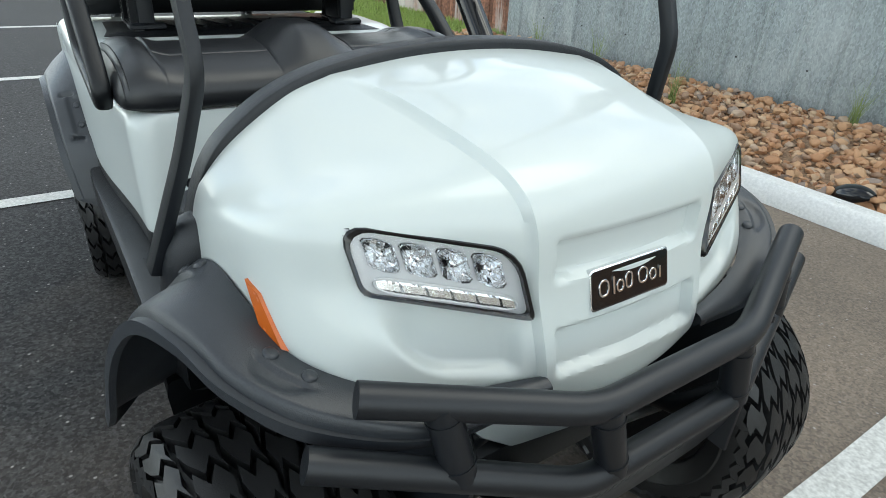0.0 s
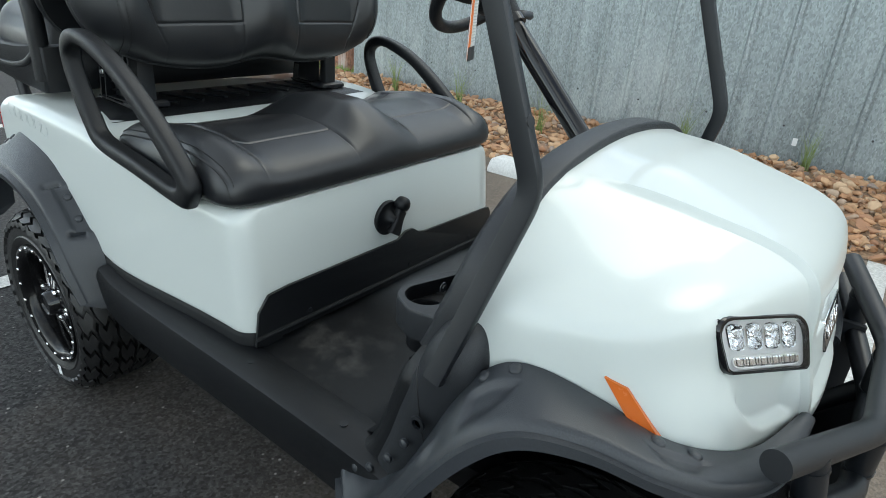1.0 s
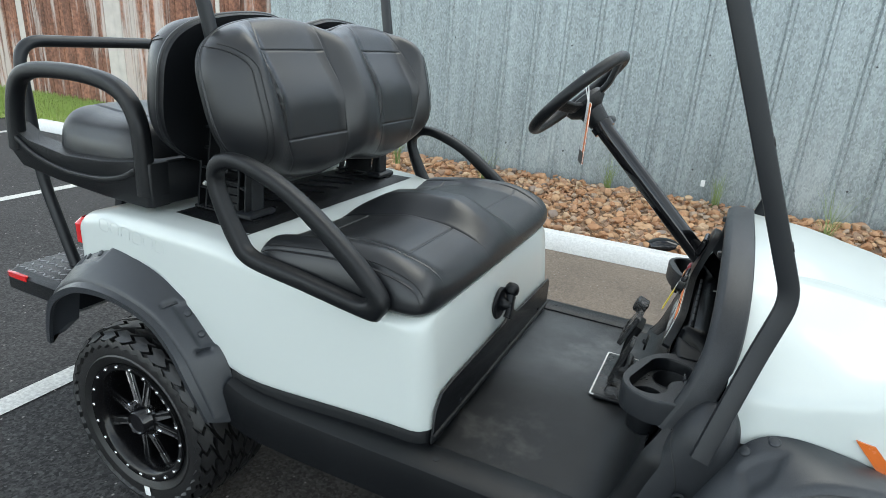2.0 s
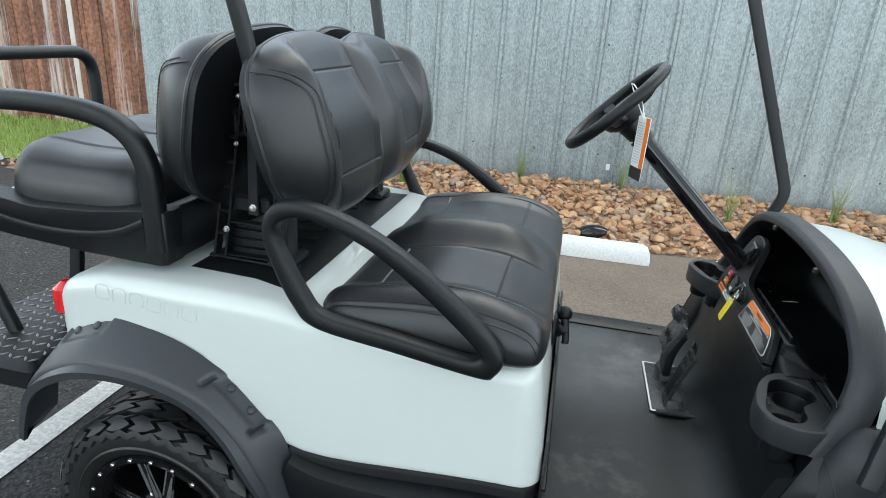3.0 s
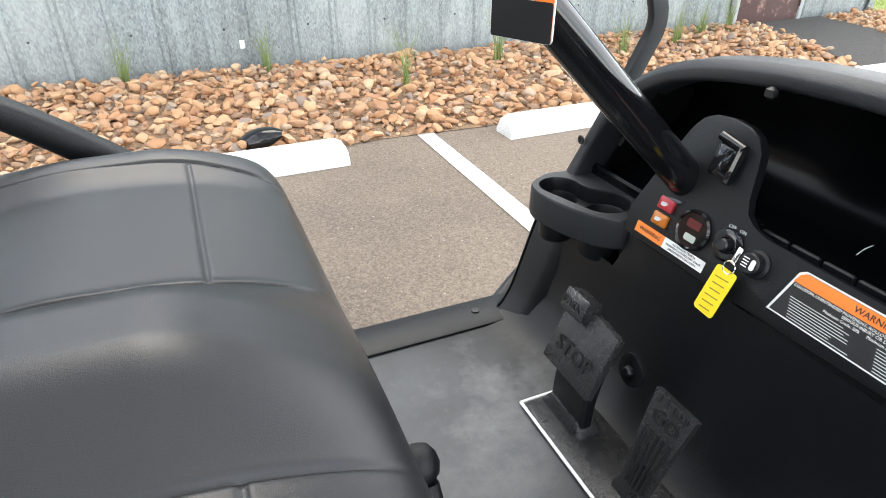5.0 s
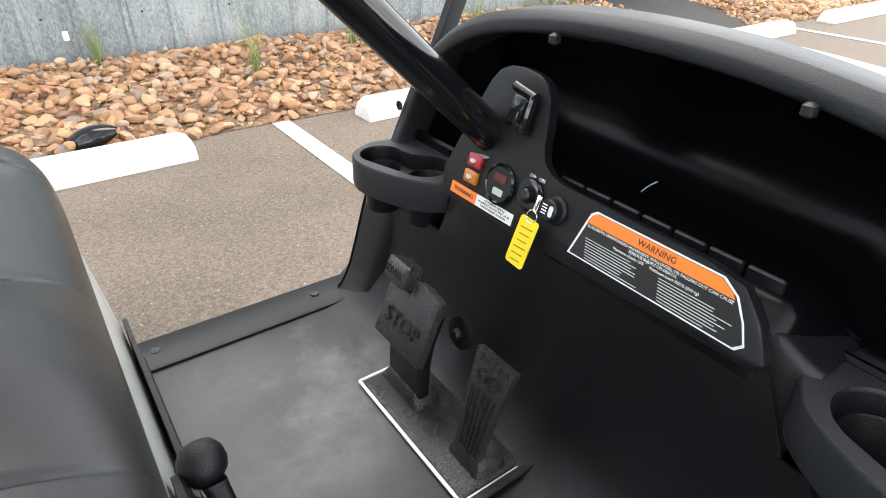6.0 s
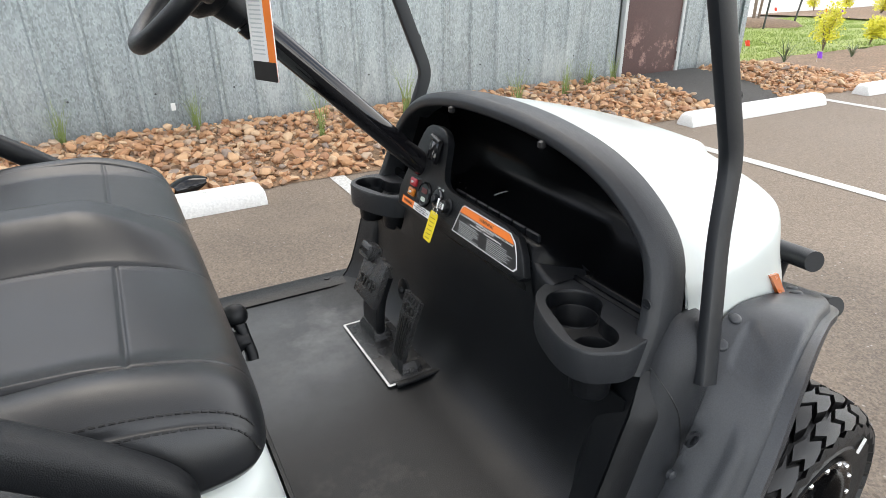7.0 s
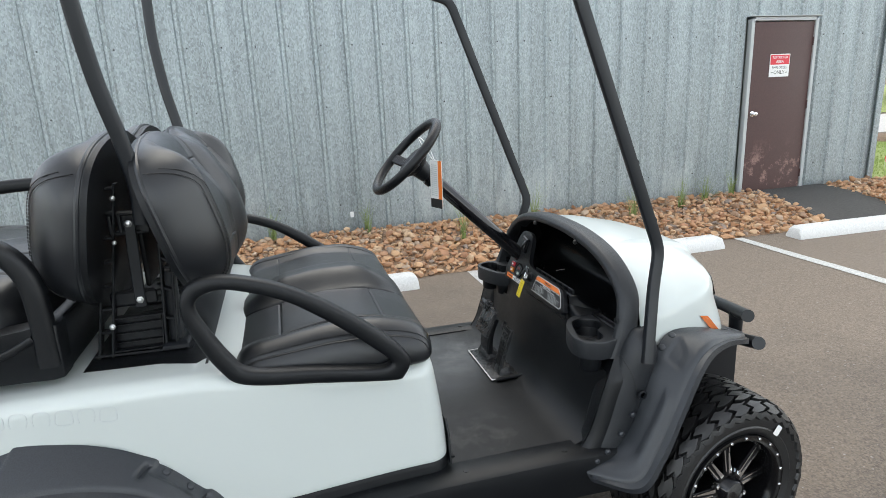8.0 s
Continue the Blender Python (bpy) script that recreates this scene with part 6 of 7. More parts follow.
LUGS = []
tread = B()
for count, off, qs, lean, length, zig in ((26, 0.0, (0.015, 0.09, 0.17, 0.25), (0.0, 0.42, 0.06, 0.46), 0.73, 0.03),
                                          (26, 0.30, (0.31, 0.40, 0.49, 0.58), (0.0, 0.44, 0.04, 0.46), 0.73, 0.03),
                                          (26, 0.05, (0.635, 0.70, 0.77, 0.83), (0.0, 0.36, 0.04, 0.30), 0.74, 0.03),
                                          (40, 0.22, (0.835, 0.885, 0.935), (0.0, 0.0, 0.0), 0.99, 0.062)):
    for sgn in (-1, 1):
        step = 2 * math.pi / count
        start_ = step * (off + (0.5 if sgn > 0 else 0.0))
        bm = B()
        block(bm, start_, step, sgn, qs, lean, length, zig)
        me = to_mesh("tread_block", bm, True, 24)
        me.materials.append(M_RUBBER)
        LUGS.append((me, count))
        for k in range(count):
            block(tread, start_ + step * k, step, sgn, qs, lean, length, zig)
TREAD = to_mesh("tread", tread, True, 24)
TREAD.materials.append(M_RUBBER)

# rim: outer face towards +z
bm = B()
lathe(bm, [(0.180, -0.09), (0.184, 0.10), (0.196, 0.112), (0.194, 0.120), (0.176, 0.117), (0.168, 0.108), (0.163, 0.09), (0.158, 0.0), (0.14, -0.03), (0.06, -0.03), (0.05, 0.02)], Matrix.Identity(4), 56)
RIM = to_mesh("rim", bm, True, 40)
RIM.materials.append(M_RIM)
RIM.transform(Matrix.Diagonal((0.92, 0.92, 1, 1)))
bm = B()
secs = []
for r, hw, h in ((0.040, 0.017, 0.092), (0.10, 0.012, 0.084), (0.162, 0.015, 0.078)):
    secs.append([Vector((r, -hw, h - 0.05)), Vector((r, -hw, h - 0.004)), Vector((r, -hw * 0.75, h)), Vector((r, hw * 0.75, h)), Vector((r, hw, h - 0.004)), Vector((r, hw, h - 0.05))])
V = grid_mesh(bm, secs, close_u=True)
bm.faces.new(V[0]), bm.faces.new(V[-1])
SPOKE = to_mesh("spoke", bm, True, 30)
SPOKE.materials.append(M_RIM)
SPOKE.transform(Matrix.Diagonal((0.92, 0.92, 1, 1)))
bm = B()
for q in ([(0.052, -0.0125, 0.0905), (0.118, -0.0098, 0.0826), (0.118, -0.0045, 0.0826), (0.052, 0.0005, 0.0905)], [(0.060, 0.0112, 0.0894), (0.156, 0.0122, 0.0788), (0.156, 0.0078, 0.0788), (0.060, 0.0066, 0.0894)], [(0.122, -0.0108, 0.0822), (0.157, -0.0120, 0.0787), (0.157, -0.0084, 0.0787), (0.122, -0.0074, 0.0822)]):
    q = [Vector(p) + Vector((0, 0, 0.0012)) for p in q]
    vs = [bm.verts.new(p) for p in q]
    bm.faces.new(vs)
    vl = [bm.verts.new(p - Vector((0, 0, 0.004))) for p in q]
    for i in range(4):
        bm.faces.new([vs[i], vs[(i + 1) % 4], vl[(i + 1) % 4], vl[i]])
EDGE = to_mesh("spoke_edge", bm, True, 20)
EDGE.materials.append(M_CHROME)
EDGE.transform(Matrix.Diagonal((0.92, 0.92, 1, 1)))
bm = B()
lathe(bm, [(0.005, 0), (0.005, 0.003), (0.0035, 0.005), (0.001, 0.0055)], Matrix.Identity(4), 10)
RIVET = to_mesh("rim_rivet", bm)
RIVET.materials.append(M_CHROME)
bm = B()
lathe(bm, [(0.046, 0.0), (0.046, 0.085), (0.038, 0.095), (0.036, 0.112), (0.031, 0.118), (0.028, 0.114), (0.002, 0.112)], Matrix.Identity(4), 24)
CAP = to_mesh("centre_cap", bm)
CAP.materials.append(M_GLOSS)
bm = B()
lathe(bm, [(0.010, 0.06), (0.010, 0.098), (0.007, 0.104), (0.001, 0.105)], Matrix.Identity(4), 6)
NUT = to_mesh("wheel_nut", bm)
NUT.materials.append(M_CHROME)


def wheel(x, y, sgn, spin, turn, stick=None):
    w = new("wheel", RIM)
    w.parent = cart
    w["label"] = "black multi-spoke wheel with machined edges and chunky all-terrain tyre"
    w.matrix_basis = Matrix.Translation((x, sgn * y, R_T - 0.003)) @ Matrix.Rotation(radians(turn), 4, "Z") @ Matrix.Rotation(radians(90 if sgn < 0 else -90), 4, "X") @ Matrix.Rotation(radians(spin), 4, "Z")
    part("tyre", TYRE, None, w)
    if sgn < 0:
        for me, count in LUGS:
            for k in range(count):
                part("tread_block", me, None, w).matrix_basis = Matrix.Rotation(2 * math.pi * k / count, 4, "Z")
    else:
        tagged(part("tread", TREAD, None, w), kind="stuff")
    part("centre_cap", CAP, None, w)
    for k in range(8):
        for me, nm in ((SPOKE, "spoke"), (EDGE, "spoke_edge")):
            part(nm, me, None, w).matrix_basis = Matrix.Rotation(2 * math.pi * (k // 2) / 4 + radians(17 if k % 2 else -17), 4, "Z")
    for k in range(20):
        part("rim_rivet", RIVET, None, w).matrix_basis = Matrix.Rotation(2 * math.pi * (k + 0.5) / 20, 4, "Z") @ Matrix.Translation((0.1705, 0, 0.1175))
    for k in range(4):
        part("wheel_nut", NUT, None, w).matrix_basis = Matrix.Rotation(2 * math.pi * (k + 0.5) / 4, 4, "Z") @ Matrix.Translation((0.056, 0, 0))


    if stick is not None:
        bm = B()
        prism(bm, rrect(0.030, 0.022, 0.003), Matrix.Rotation(radians(stick - spin), 4, "Z") @ Matrix.Translation((0.214, 0, 0.1248)), 0.0010)
        part("sticker", bm, M_PAPER, w, "small white paper sticker")


for x, y, sgn, spin, turn, stick in ((0, 0.455, -1, 8, 0, -83), (0, 0.455, 1, 30, 0, None), (1.625, 0.465, -1, 20, 6, 52), (1.615, 0.448, 1, 50, 6, None)):
    wheel(x, y, sgn, spin, turn, stick)

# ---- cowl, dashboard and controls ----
# recessed dash plastics: the cubby's shade and dark reflections are put into their colour
M_DEEP = pbr("shaded_smooth_black_plastic", (0.0018, 0.0021, 0.0026), 0.26, 0, 0.1, 5, spec=0.12, rvar=0.04)
M_DULL = pbr("shaded_dull_black_plastic", (0.0022, 0.0024, 0.0028), 0.8, 0, 0.1, 5, spec=0.1)
# cowl rim: a thick moulded arch round the dash opening
RIM_P = ucurve([(1.316, -0.466, 0.698), (1.327, -0.464, 0.725), (1.346, -0.458, 0.775), (1.363, -0.437, 0.842), (1.368, -0.402, 0.890), (1.368, -0.335, 0.938), (1.366, -0.25, 0.970), (1.364, -0.13, 0.990), (1.362, 0, 0.996)], 90)
bm = B()
rws = []
for i, p in enumerate(RIM_P):
    t = (RIM_P[min(i + 1, 89)] - RIM_P[max(i - 1, 0)]).normalized()
    o = t.cross(Vector((1, 0, 0))).normalized()
    if o.dot(p - Vector((1.37, 0, 0.6))) < 0:
        o.negate()
    X = Vector((1, 0, 0))
    rws.append([p + X * a + o * b for a, b in ((0.034, -0.008), (0.033, -0.001), (0.030, 0.0005), (-0.010, 0.000), (-0.0125, -0.0008), (-0.023, -0.009), (-0.0245, -0.012), (-0.0245, -0.021), (-0.023, -0.025), (-0.019, -0.0275), (0.004, -0.029), (0.034, -0.031))])
V = grid_mesh(bm, rws, close_u=True)
bm.faces.new(V[0]), bm.faces.new(V[-1])
cowl = part("cowl_rim", bm, M_COWL, cart, "black moulded cowl arch round the dashboard", angle=60)
for y, z in ((0.12, 0.966), (-0.175, 0.962)):
    bm = B()
    box(bm, (1.338, y, z - 0.006), (0.012, 0.012, 0.014), 0.003)
    part("clip", bm, M_INK, cowl)
for sgn in (-1, 1):
    bm = B()
    lathe(bm, [(0.008, 0), (0.008, 0.002), (0.005, 0.002), (0.004, -0.002)], basis((1.3225, sgn * 0.443, 0.798), (0, 1, 0), (0, 0, 1)) @ Matrix.Rotation(math.pi, 4, "X"), 12)
    part("clip", bm, M_STEEL, cowl)

# lower cowl corner below the strut, with a moulded shoulder
for sgn in (-1, 1):
    bm = B()
    rws = []
    for k in range(33):
        z = 0.43 + 0.347 * math.sin(k / 32 * math.pi / 2) if k < 32 else 0.7768
        f = math.sqrt(max(0.0, 1 - (max(0.0, z - 0.685) / 0.092) ** 2))
        xi = table(z, [(0.43, 1.225), (0.53, 1.262), (0.60, 1.282), (0.70, 1.318), (0.78, 1.338)])
        xo = table(z, [(0.43, 1.345), (0.53, 1.385), (0.615, 1.412), (0.70, 1.432), (0.78, 1.438)])
        xc, w = (xi + xo) / 2, (xo - xi) / 2
        rws.append([Vector((xc - w * math.cos(t) * (0.25 + 0.75 * f), sgn * (0.450 + 0.064 * (0.15 + 0.85 * f) * math.sin(t) ** 0.7), z)) for t in [math.pi * q / 16 for q in range(17)]])
    V = grid_mesh(bm, rws, close_u=True)
    bm.faces.new(V[0]), bm.faces.new(V[-1])
    sh = part("cowl_corner", bm, M_COWL, cart, "black moulded cowl corner at the strut foot", angle=60)
    # dark joint between the corner cap and the footwell panel
    pts = []
    for k in range(25):
        z = lerp(0.515, 0.728, k / 24)
        f = math.sqrt(max(0.0, 1 - (max(0.0, z - 0.685) / 0.092) ** 2))
        xi = table(z, [(0.43, 1.225), (0.53, 1.262), (0.60, 1.282), (0.70, 1.318), (0.78, 1.338)])
        xo = table(z, [(0.43, 1.345), (0.53, 1.385), (0.615, 1.412), (0.70, 1.432), (0.78, 1.438)])
        xc, w = (xi + xo) / 2, (xo - xi) / 2
        xs = table(z, [(0.515, 1.392), (0.520, 1.376), (0.535, 1.362), (0.613, 1.349), (0.654, 1.339), (0.691, 1.324), (0.728, 1.318)])
        t = math.acos(max(-0.995, min(0.995, (xc - xs) / (w * (0.25 + 0.75 * f)))))
        pts.append(Vector((xc - w * math.cos(t) * (0.25 + 0.75 * f), sgn * (0.4503 + 0.064 * (0.15 + 0.85 * f) * math.sin(t) ** 0.7), z)))
    bm = B()
    sweep(bm, pts, circle(0.0012, 6), up=(0, 1, 0))
    part("joint", bm, M_INK, sh, "dark joint round the corner cap")
    bm = B()
    lathe(bm, [(0.013, 0), (0.013, 0.004), (0.008, 0.005), (0.007, 0.0)], basis((1.356, sgn * 0.526, 0.612), (1, 0, 0), (0, 0, sgn * -1)), 14)
    part("screw", bm, M_STEEL, sh)

    for x, z in ((1.330, 0.556), (1.298, 0.505), (1.258, 0.459), (1.226, 0.437)):
        bm = B()
        lathe(bm, [(0.008, -0.004), (0.008, 0.0015), (0.0055, 0.0035), (0.001, 0.004)], basis((x, sgn * 0.526, z), (1, 0, 0), (0, 0, sgn * -1)), 12)
        part("rivet", bm, M_FENDER, sh)

# footwell cheek panels from the cup holders down to the sills, with a joint along the outer edge
for sgn in (-1, 1):
    bm = B()
    rws = []
    for k in range(25):
        z = lerp(0.450, 0.704, k / 24)
        x0 = table(z, [(0.44, 1.186), (0.455, 1.202), (0.47, 1.216), (0.50, 1.233), (0.55, 1.250), (0.609, 1.268), (0.70, 1.298), (0.77, 1.315)]) - (0.0 if sgn < 0 else 0.010)
        yi = lerp(0.408, 0.388, k / 24)
        e = smooth01(z, 0.64, 0.71)
        x0 += 0.010 * e
        rws.append([Vector((x, sgn * (y - 0.026 * e * smooth01(y, 0.46, 0.495)), z)) for x, y in ((1.36, 0.500), (x0 + 0.030, 0.499), (x0 + 0.012, 0.494), (x0 + 0.002, 0.484), (x0 - 0.001, 0.4785), (x0 + 0.005, 0.477), (x0 + 0.005, 0.4745), (x0, 0.473), (x0 + 0.002, 0.460), (x0 + 0.010, yi + 0.025), (x0 + 0.018, yi + 0.008), (x0 + 0.032, yi), (1.36, yi - 0.004))])
    V = grid_mesh(bm, rws, close_u=True)
    bm.faces.new(V[-1])
    part("footwell_panel", bm, M_PLASTIC, cart, "curved black footwell side panel", angle=50)

# cubby: back wall, shelf and lower dash
bm = B()
rws = []
for i in range(97):
    u = lerp(-1, 1, i / 96)
    y = 0.432 * u
    lz = (0.047 if y < 0 else 0.062) * smooth01(abs(y), 0.222, 0.266)
    lx = smooth01(abs(y), 0.222, 0.266)
    rws.append([Vector((1.280 + 0.075 * lx, y, 0.725)), Vector((1.300 + 0.068 * lx, y, 0.795 - lz)), Vector((1.312 + 0.066 * lx, y, 0.802 - lz)), Vector((1.36 + 0.03 * lx, u * 0.428, 0.795 - lz * 0.92)), Vector((1.41, u * 0.42, 0.786 - lz * 0.55)), Vector((1.45, u * 0.412, 0.790 - lz * 0.2)), Vector((1.475, u * 0.405, 0.812)), Vector((1.485, u * 0.385, 0.85)), Vector((1.455, u * 0.345, 0.912 - 0.02 * u * u)), Vector((1.38, u * 0.325, 0.958 - 0.025 * u * u))])
grid_mesh(bm, rws)
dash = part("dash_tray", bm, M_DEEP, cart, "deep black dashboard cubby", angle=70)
# end faces kept near black and dull in place of dark reflections
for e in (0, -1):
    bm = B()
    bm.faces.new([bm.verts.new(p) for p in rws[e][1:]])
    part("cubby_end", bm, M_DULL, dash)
for k in range(7):
    bm = B()
    box(bm, (1.316, 0.045 - 0.040 * k, 0.807), (0.006, 0.036, 0.016), 0.002)
    part("cubby_tooth", bm, M_PLASTIC, dash)

for sgn in (-1, 1):
    bm = B()
    box(bm, (1.352, sgn * 0.345, 0.66), (0.012, 0.21, 0.19), 0.004)
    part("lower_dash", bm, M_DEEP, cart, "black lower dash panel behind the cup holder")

bm = B()
rws = []
for p in spline([(1.294, -0.185, 0.786), (1.296, -0.225, 0.776), (1.298, -0.250, 0.763), (1.305, -0.270, 0.752)], 20):
    rws.append([p + Vector((0.08, 0, 0.0)), p + Vector((0.008, 0, 0.001)), p, p + Vector((-0.003, 0, -0.008)), p + Vector((-0.008, 0, -0.04)), p + Vector((-0.009, 0, -0.08)), p + Vector((-0.004, 0, -0.12))])
grid_mesh(bm, rws)
part("dash_fillet", bm, M_PLASTIC, dash, "smooth moulding beside the instrument panel", angle=60)
bm = B()
rws = []
for p in spline([(1.290, 0.205, 0.772), (1.293, 0.232, 0.758), (1.298, 0.255, 0.744), (1.305, 0.285, 0.738)], 20):
    rws.append([p + Vector((0.08, 0, 0.0)), p + Vector((0.008, 0, 0.001)), p, p + Vector((-0.003, 0, -0.008)), p + Vector((-0.005, 0, -0.03)), p + Vector((-0.004, 0, -0.06)), p + Vector((0.004, 0, -0.10))])
grid_mesh(bm, rws)
part("dash_fillet", bm, M_PLASTIC, dash, angle=60)

# instrument strip
IM = basis((1.280, 0.014, 0.780), (0, -1, 0), (0.32, 0, 1))
bm = B()
ring3 = [(-0.225, -0.045), (-0.05, -0.045), (0.20, -0.036), (0.24, -0.036), (0.25, -0.025), (0.232, 0.006), (0.208, 0.030), (0.17, 0.037), (-0.02, 0.038), (-0.045, 0.043), (-0.060, 0.054), (-0.067, 0.070), (-0.074, 0.105), (-0.080, 0.126), (-0.092, 0.140), (-0.108, 0.147), (-0.135, 0.150), (-0.160, 0.147), (-0.176, 0.139), (-0.187, 0.124), (-0.196, 0.10), (-0.216, 0.04), (-0.232, -0.01)]
prism(bm, ring3, IM @ Matrix.Translation((0, 0, -0.012)), 0.016, 0.003)
strip = part("instrument_panel", bm, M_PLASTIC, cart, "matt black instrument panel")


def on_panel(x, y, z=0.0045):
    return IM @ Matrix.Translation((x, y, z))


bm = B()
lathe(bm, [(0.027, 0), (0.027, 0.005), (0.024, 0.007), (0.022, 0.005), (0.001, 0.005)], on_panel(-0.115, 0.006, 0.003), 28)
g = part("gauge", bm, M_GLOSS, strip, "round battery gauge with two small windows")
bm = B()
prism(bm, rrect(0.022, 0.011, 0.002), on_panel(-0.115, 0.014, 0.0082), 0.0008)
part("gauge_window", bm, pbr("dark_red_window", (0.10, 0.02, 0.02), 0.2), strip)
bm = B()
prism(bm, rrect(0.018, 0.009, 0.002), on_panel(-0.113, -0.004, 0.0082), 0.0008)
part("gauge_window", bm, pbr("grey_lcd", (0.45, 0.50, 0.45), 0.3), strip)
for y, mt in ((0.018, M_REDSW), (-0.004, M_AMBERSW)):
    bm = B()
    box(bm, (-0.170, y, 0.006), (0.026, 0.017, 0.008), 0.002, IM)
    part("rocker_switch", bm, mt, strip, "small lit rocker switch")
    bm = B()
    prism(bm, [(-0.006, -0.003), (0.0, -0.003), (0.006, 0.001), (0.002, 0.003), (-0.006, 0.002)], on_panel(-0.170, y, 0.0102), 0.0006)
    part("switch_mark", bm, M_GREYINK, strip)
bm = B()
lathe(bm, [(0.021, 0), (0.021, 0.004), (0.017, 0.006), (0.010, 0.006), (0.009, 0.003)], on_panel(-0.062, 0.012, 0.003), 24)
part("key_switch", bm, M_GLOSS, strip, "key switch with silver barrel")
bm = B()
lathe(bm, [(0.008, 0.0), (0.008, 0.012), (0.006, 0.014)], on_panel(-0.062, 0.012, 0.004), 12)
part("key_barrel", bm, M_STEEL, strip)
bm = B()
lathe(bm, [(0.017, 0), (0.017, 0.004), (0.0135, 0.006), (0.013, 0.016), (0.011, 0.018), (0.001, 0.018)], on_panel(-0.018, 0.010, 0.003), 24)
part("light_knob", bm, M_PLASTIC, strip, "round light knob")
bm = B()
for k in range(4):
    prism(bm, rrect(0.008, 0.0014, 0.0004), on_panel(-0.022, 0.0155 - 0.0034 * k, 0.0212), 0.0005)
prism(bm, rrect(0.006, 0.013, 0.0028), on_panel(-0.012, 0.0105, 0.0212), 0.0005)
part("switch_mark", bm, M_WHITEINK, strip)
letters("OFF   ON", on_panel(-0.060, 0.034, 0.0046), 0.0062, 0.0003, M_GREYINK, "lettering", strip)
# power socket with hinged cover
bm = B()
box(bm, (-0.116, 0.100, 0.010), (0.030, 0.040, 0.012), 0.004, IM)
sweep(bm, [IM @ Vector((-0.132, 0.127, 0.012)), IM @ Vector((-0.094, 0.120, 0.012))], circle(0.0065, 10))
box(bm, (-0.098, 0.100, 0.012), (0.008, 0.050, 0.014), 0.003, IM)
part("power_socket", bm, M_GLOSS, strip, "covered power socket")
bm = B()
sweep(bm, spline([(1.345, -0.030, 0.8225), (1.362, -0.026, 0.823), (1.380, -0.024, 0.8225)], 12), circle(0.0005, 6))
part("wire", bm, M_PAPER, dash, "thin white wire lying in the cubby")


# printed labels
def label_sheet(name, ring, m, mat, parent, label=""):
    bm = B()
    prism(bm, ring, m, 0.0008)
    return part(name, bm, mat, parent, label)


wl_ring = [(0.016, -0.026), (0.222, -0.026), (0.229, -0.019), (0.220, 0.000), (0.206, 0.020), (0.188, 0.031), (0.036, 0.031), (0.029, 0.026)]
label_sheet("warning_label", wl_ring, on_panel(0, 0, 0.0042), M_WHITEINK, strip, "black and orange warning label with white border")
cx = sum(p[0] for p in wl_ring) / 8
cy = sum(p[1] for p in wl_ring) / 8
label_sheet("label_face", [(cx + (x - cx) * 0.972, cy + (y - cy) * 0.935) for x, y in wl_ring], on_panel(0, 0, 0.0051), M_INK, strip)
label_sheet("label_band", [(0.029, 0.016), (0.205, 0.016), (0.201, 0.021), (0.186, 0.0290), (0.038, 0.0290), (0.033, 0.025)], on_panel(0, 0, 0.0060), M_ORANGE, strip)
letters("WARNING", on_panel(0.118, 0.0225, 0.0070), 0.0095, 0.0002, M_INK, "lettering", strip)
letters("COLLISION, UNINTENDED MOVEMENT, ROLLOVERS, OR FALLING OUT CAN CAUSE", on_panel(0.118, 0.0130, 0.0061), 0.0046, 0.0002, M_WHITEINK, "lettering", strip)
letters("SERIOUS INJURY OR DEATH.", on_panel(0.118, 0.0088, 0.0061), 0.0046, 0.0002, M_WHITEINK, "lettering", strip)
letters("Maximum Grade: 20%      Maximum Load: 800 lb (360 kg)", on_panel(0.122, 0.0042, 0.0061), 0.0044, 0.0002, M_WHITEINK, "lettering", strip)
rng = random.Random(3)
bm = B()
for c0 in (0.034, 0.130):
    for k in range(8):
        ln = rng.uniform(0.055, 0.082)
        yy = -0.001 - 0.0030 * k
        prism(bm, [(c0 + 0.001 * k, yy), (c0 + ln, yy), (c0 + ln, yy + 0.0008), (c0 + 0.001 * k, yy + 0.0008)], on_panel(0, 0, 0.0060), 0.0003)
tagged(part("small_print", bm, M_GREYINK, strip, "rows of small print"), kind="stuff")
label_sheet("warning_label", [(-0.205, -0.036), (-0.150, -0.036), (-0.150, -0.021), (-0.205, -0.021)], on_panel(0, 0, 0.0042), M_ORANGE, strip, "small orange and white warning label")
letters("WARNING", on_panel(-0.177, -0.0285, 0.0052), 0.0085, 0.0002, M_INK, "lettering", strip)
label_sheet("label_face", [(-0.150, -0.036), (-0.078, -0.036), (-0.078, -0.021), (-0.150, -0.021)], on_panel(0, 0, 0.0042), M_PAPER, strip)
for k, tx in enumerate(("ACCIDENTAL VEHICLE", "MOVEMENT HAZARD, MAY CAUSE", "SERIOUS INJURY OR DEATH")):
    letters(tx, on_panel(-0.114, -0.0240 - 0.0043 * k, 0.0051), 0.0040, 0.0002, M_INK, "lettering", strip)


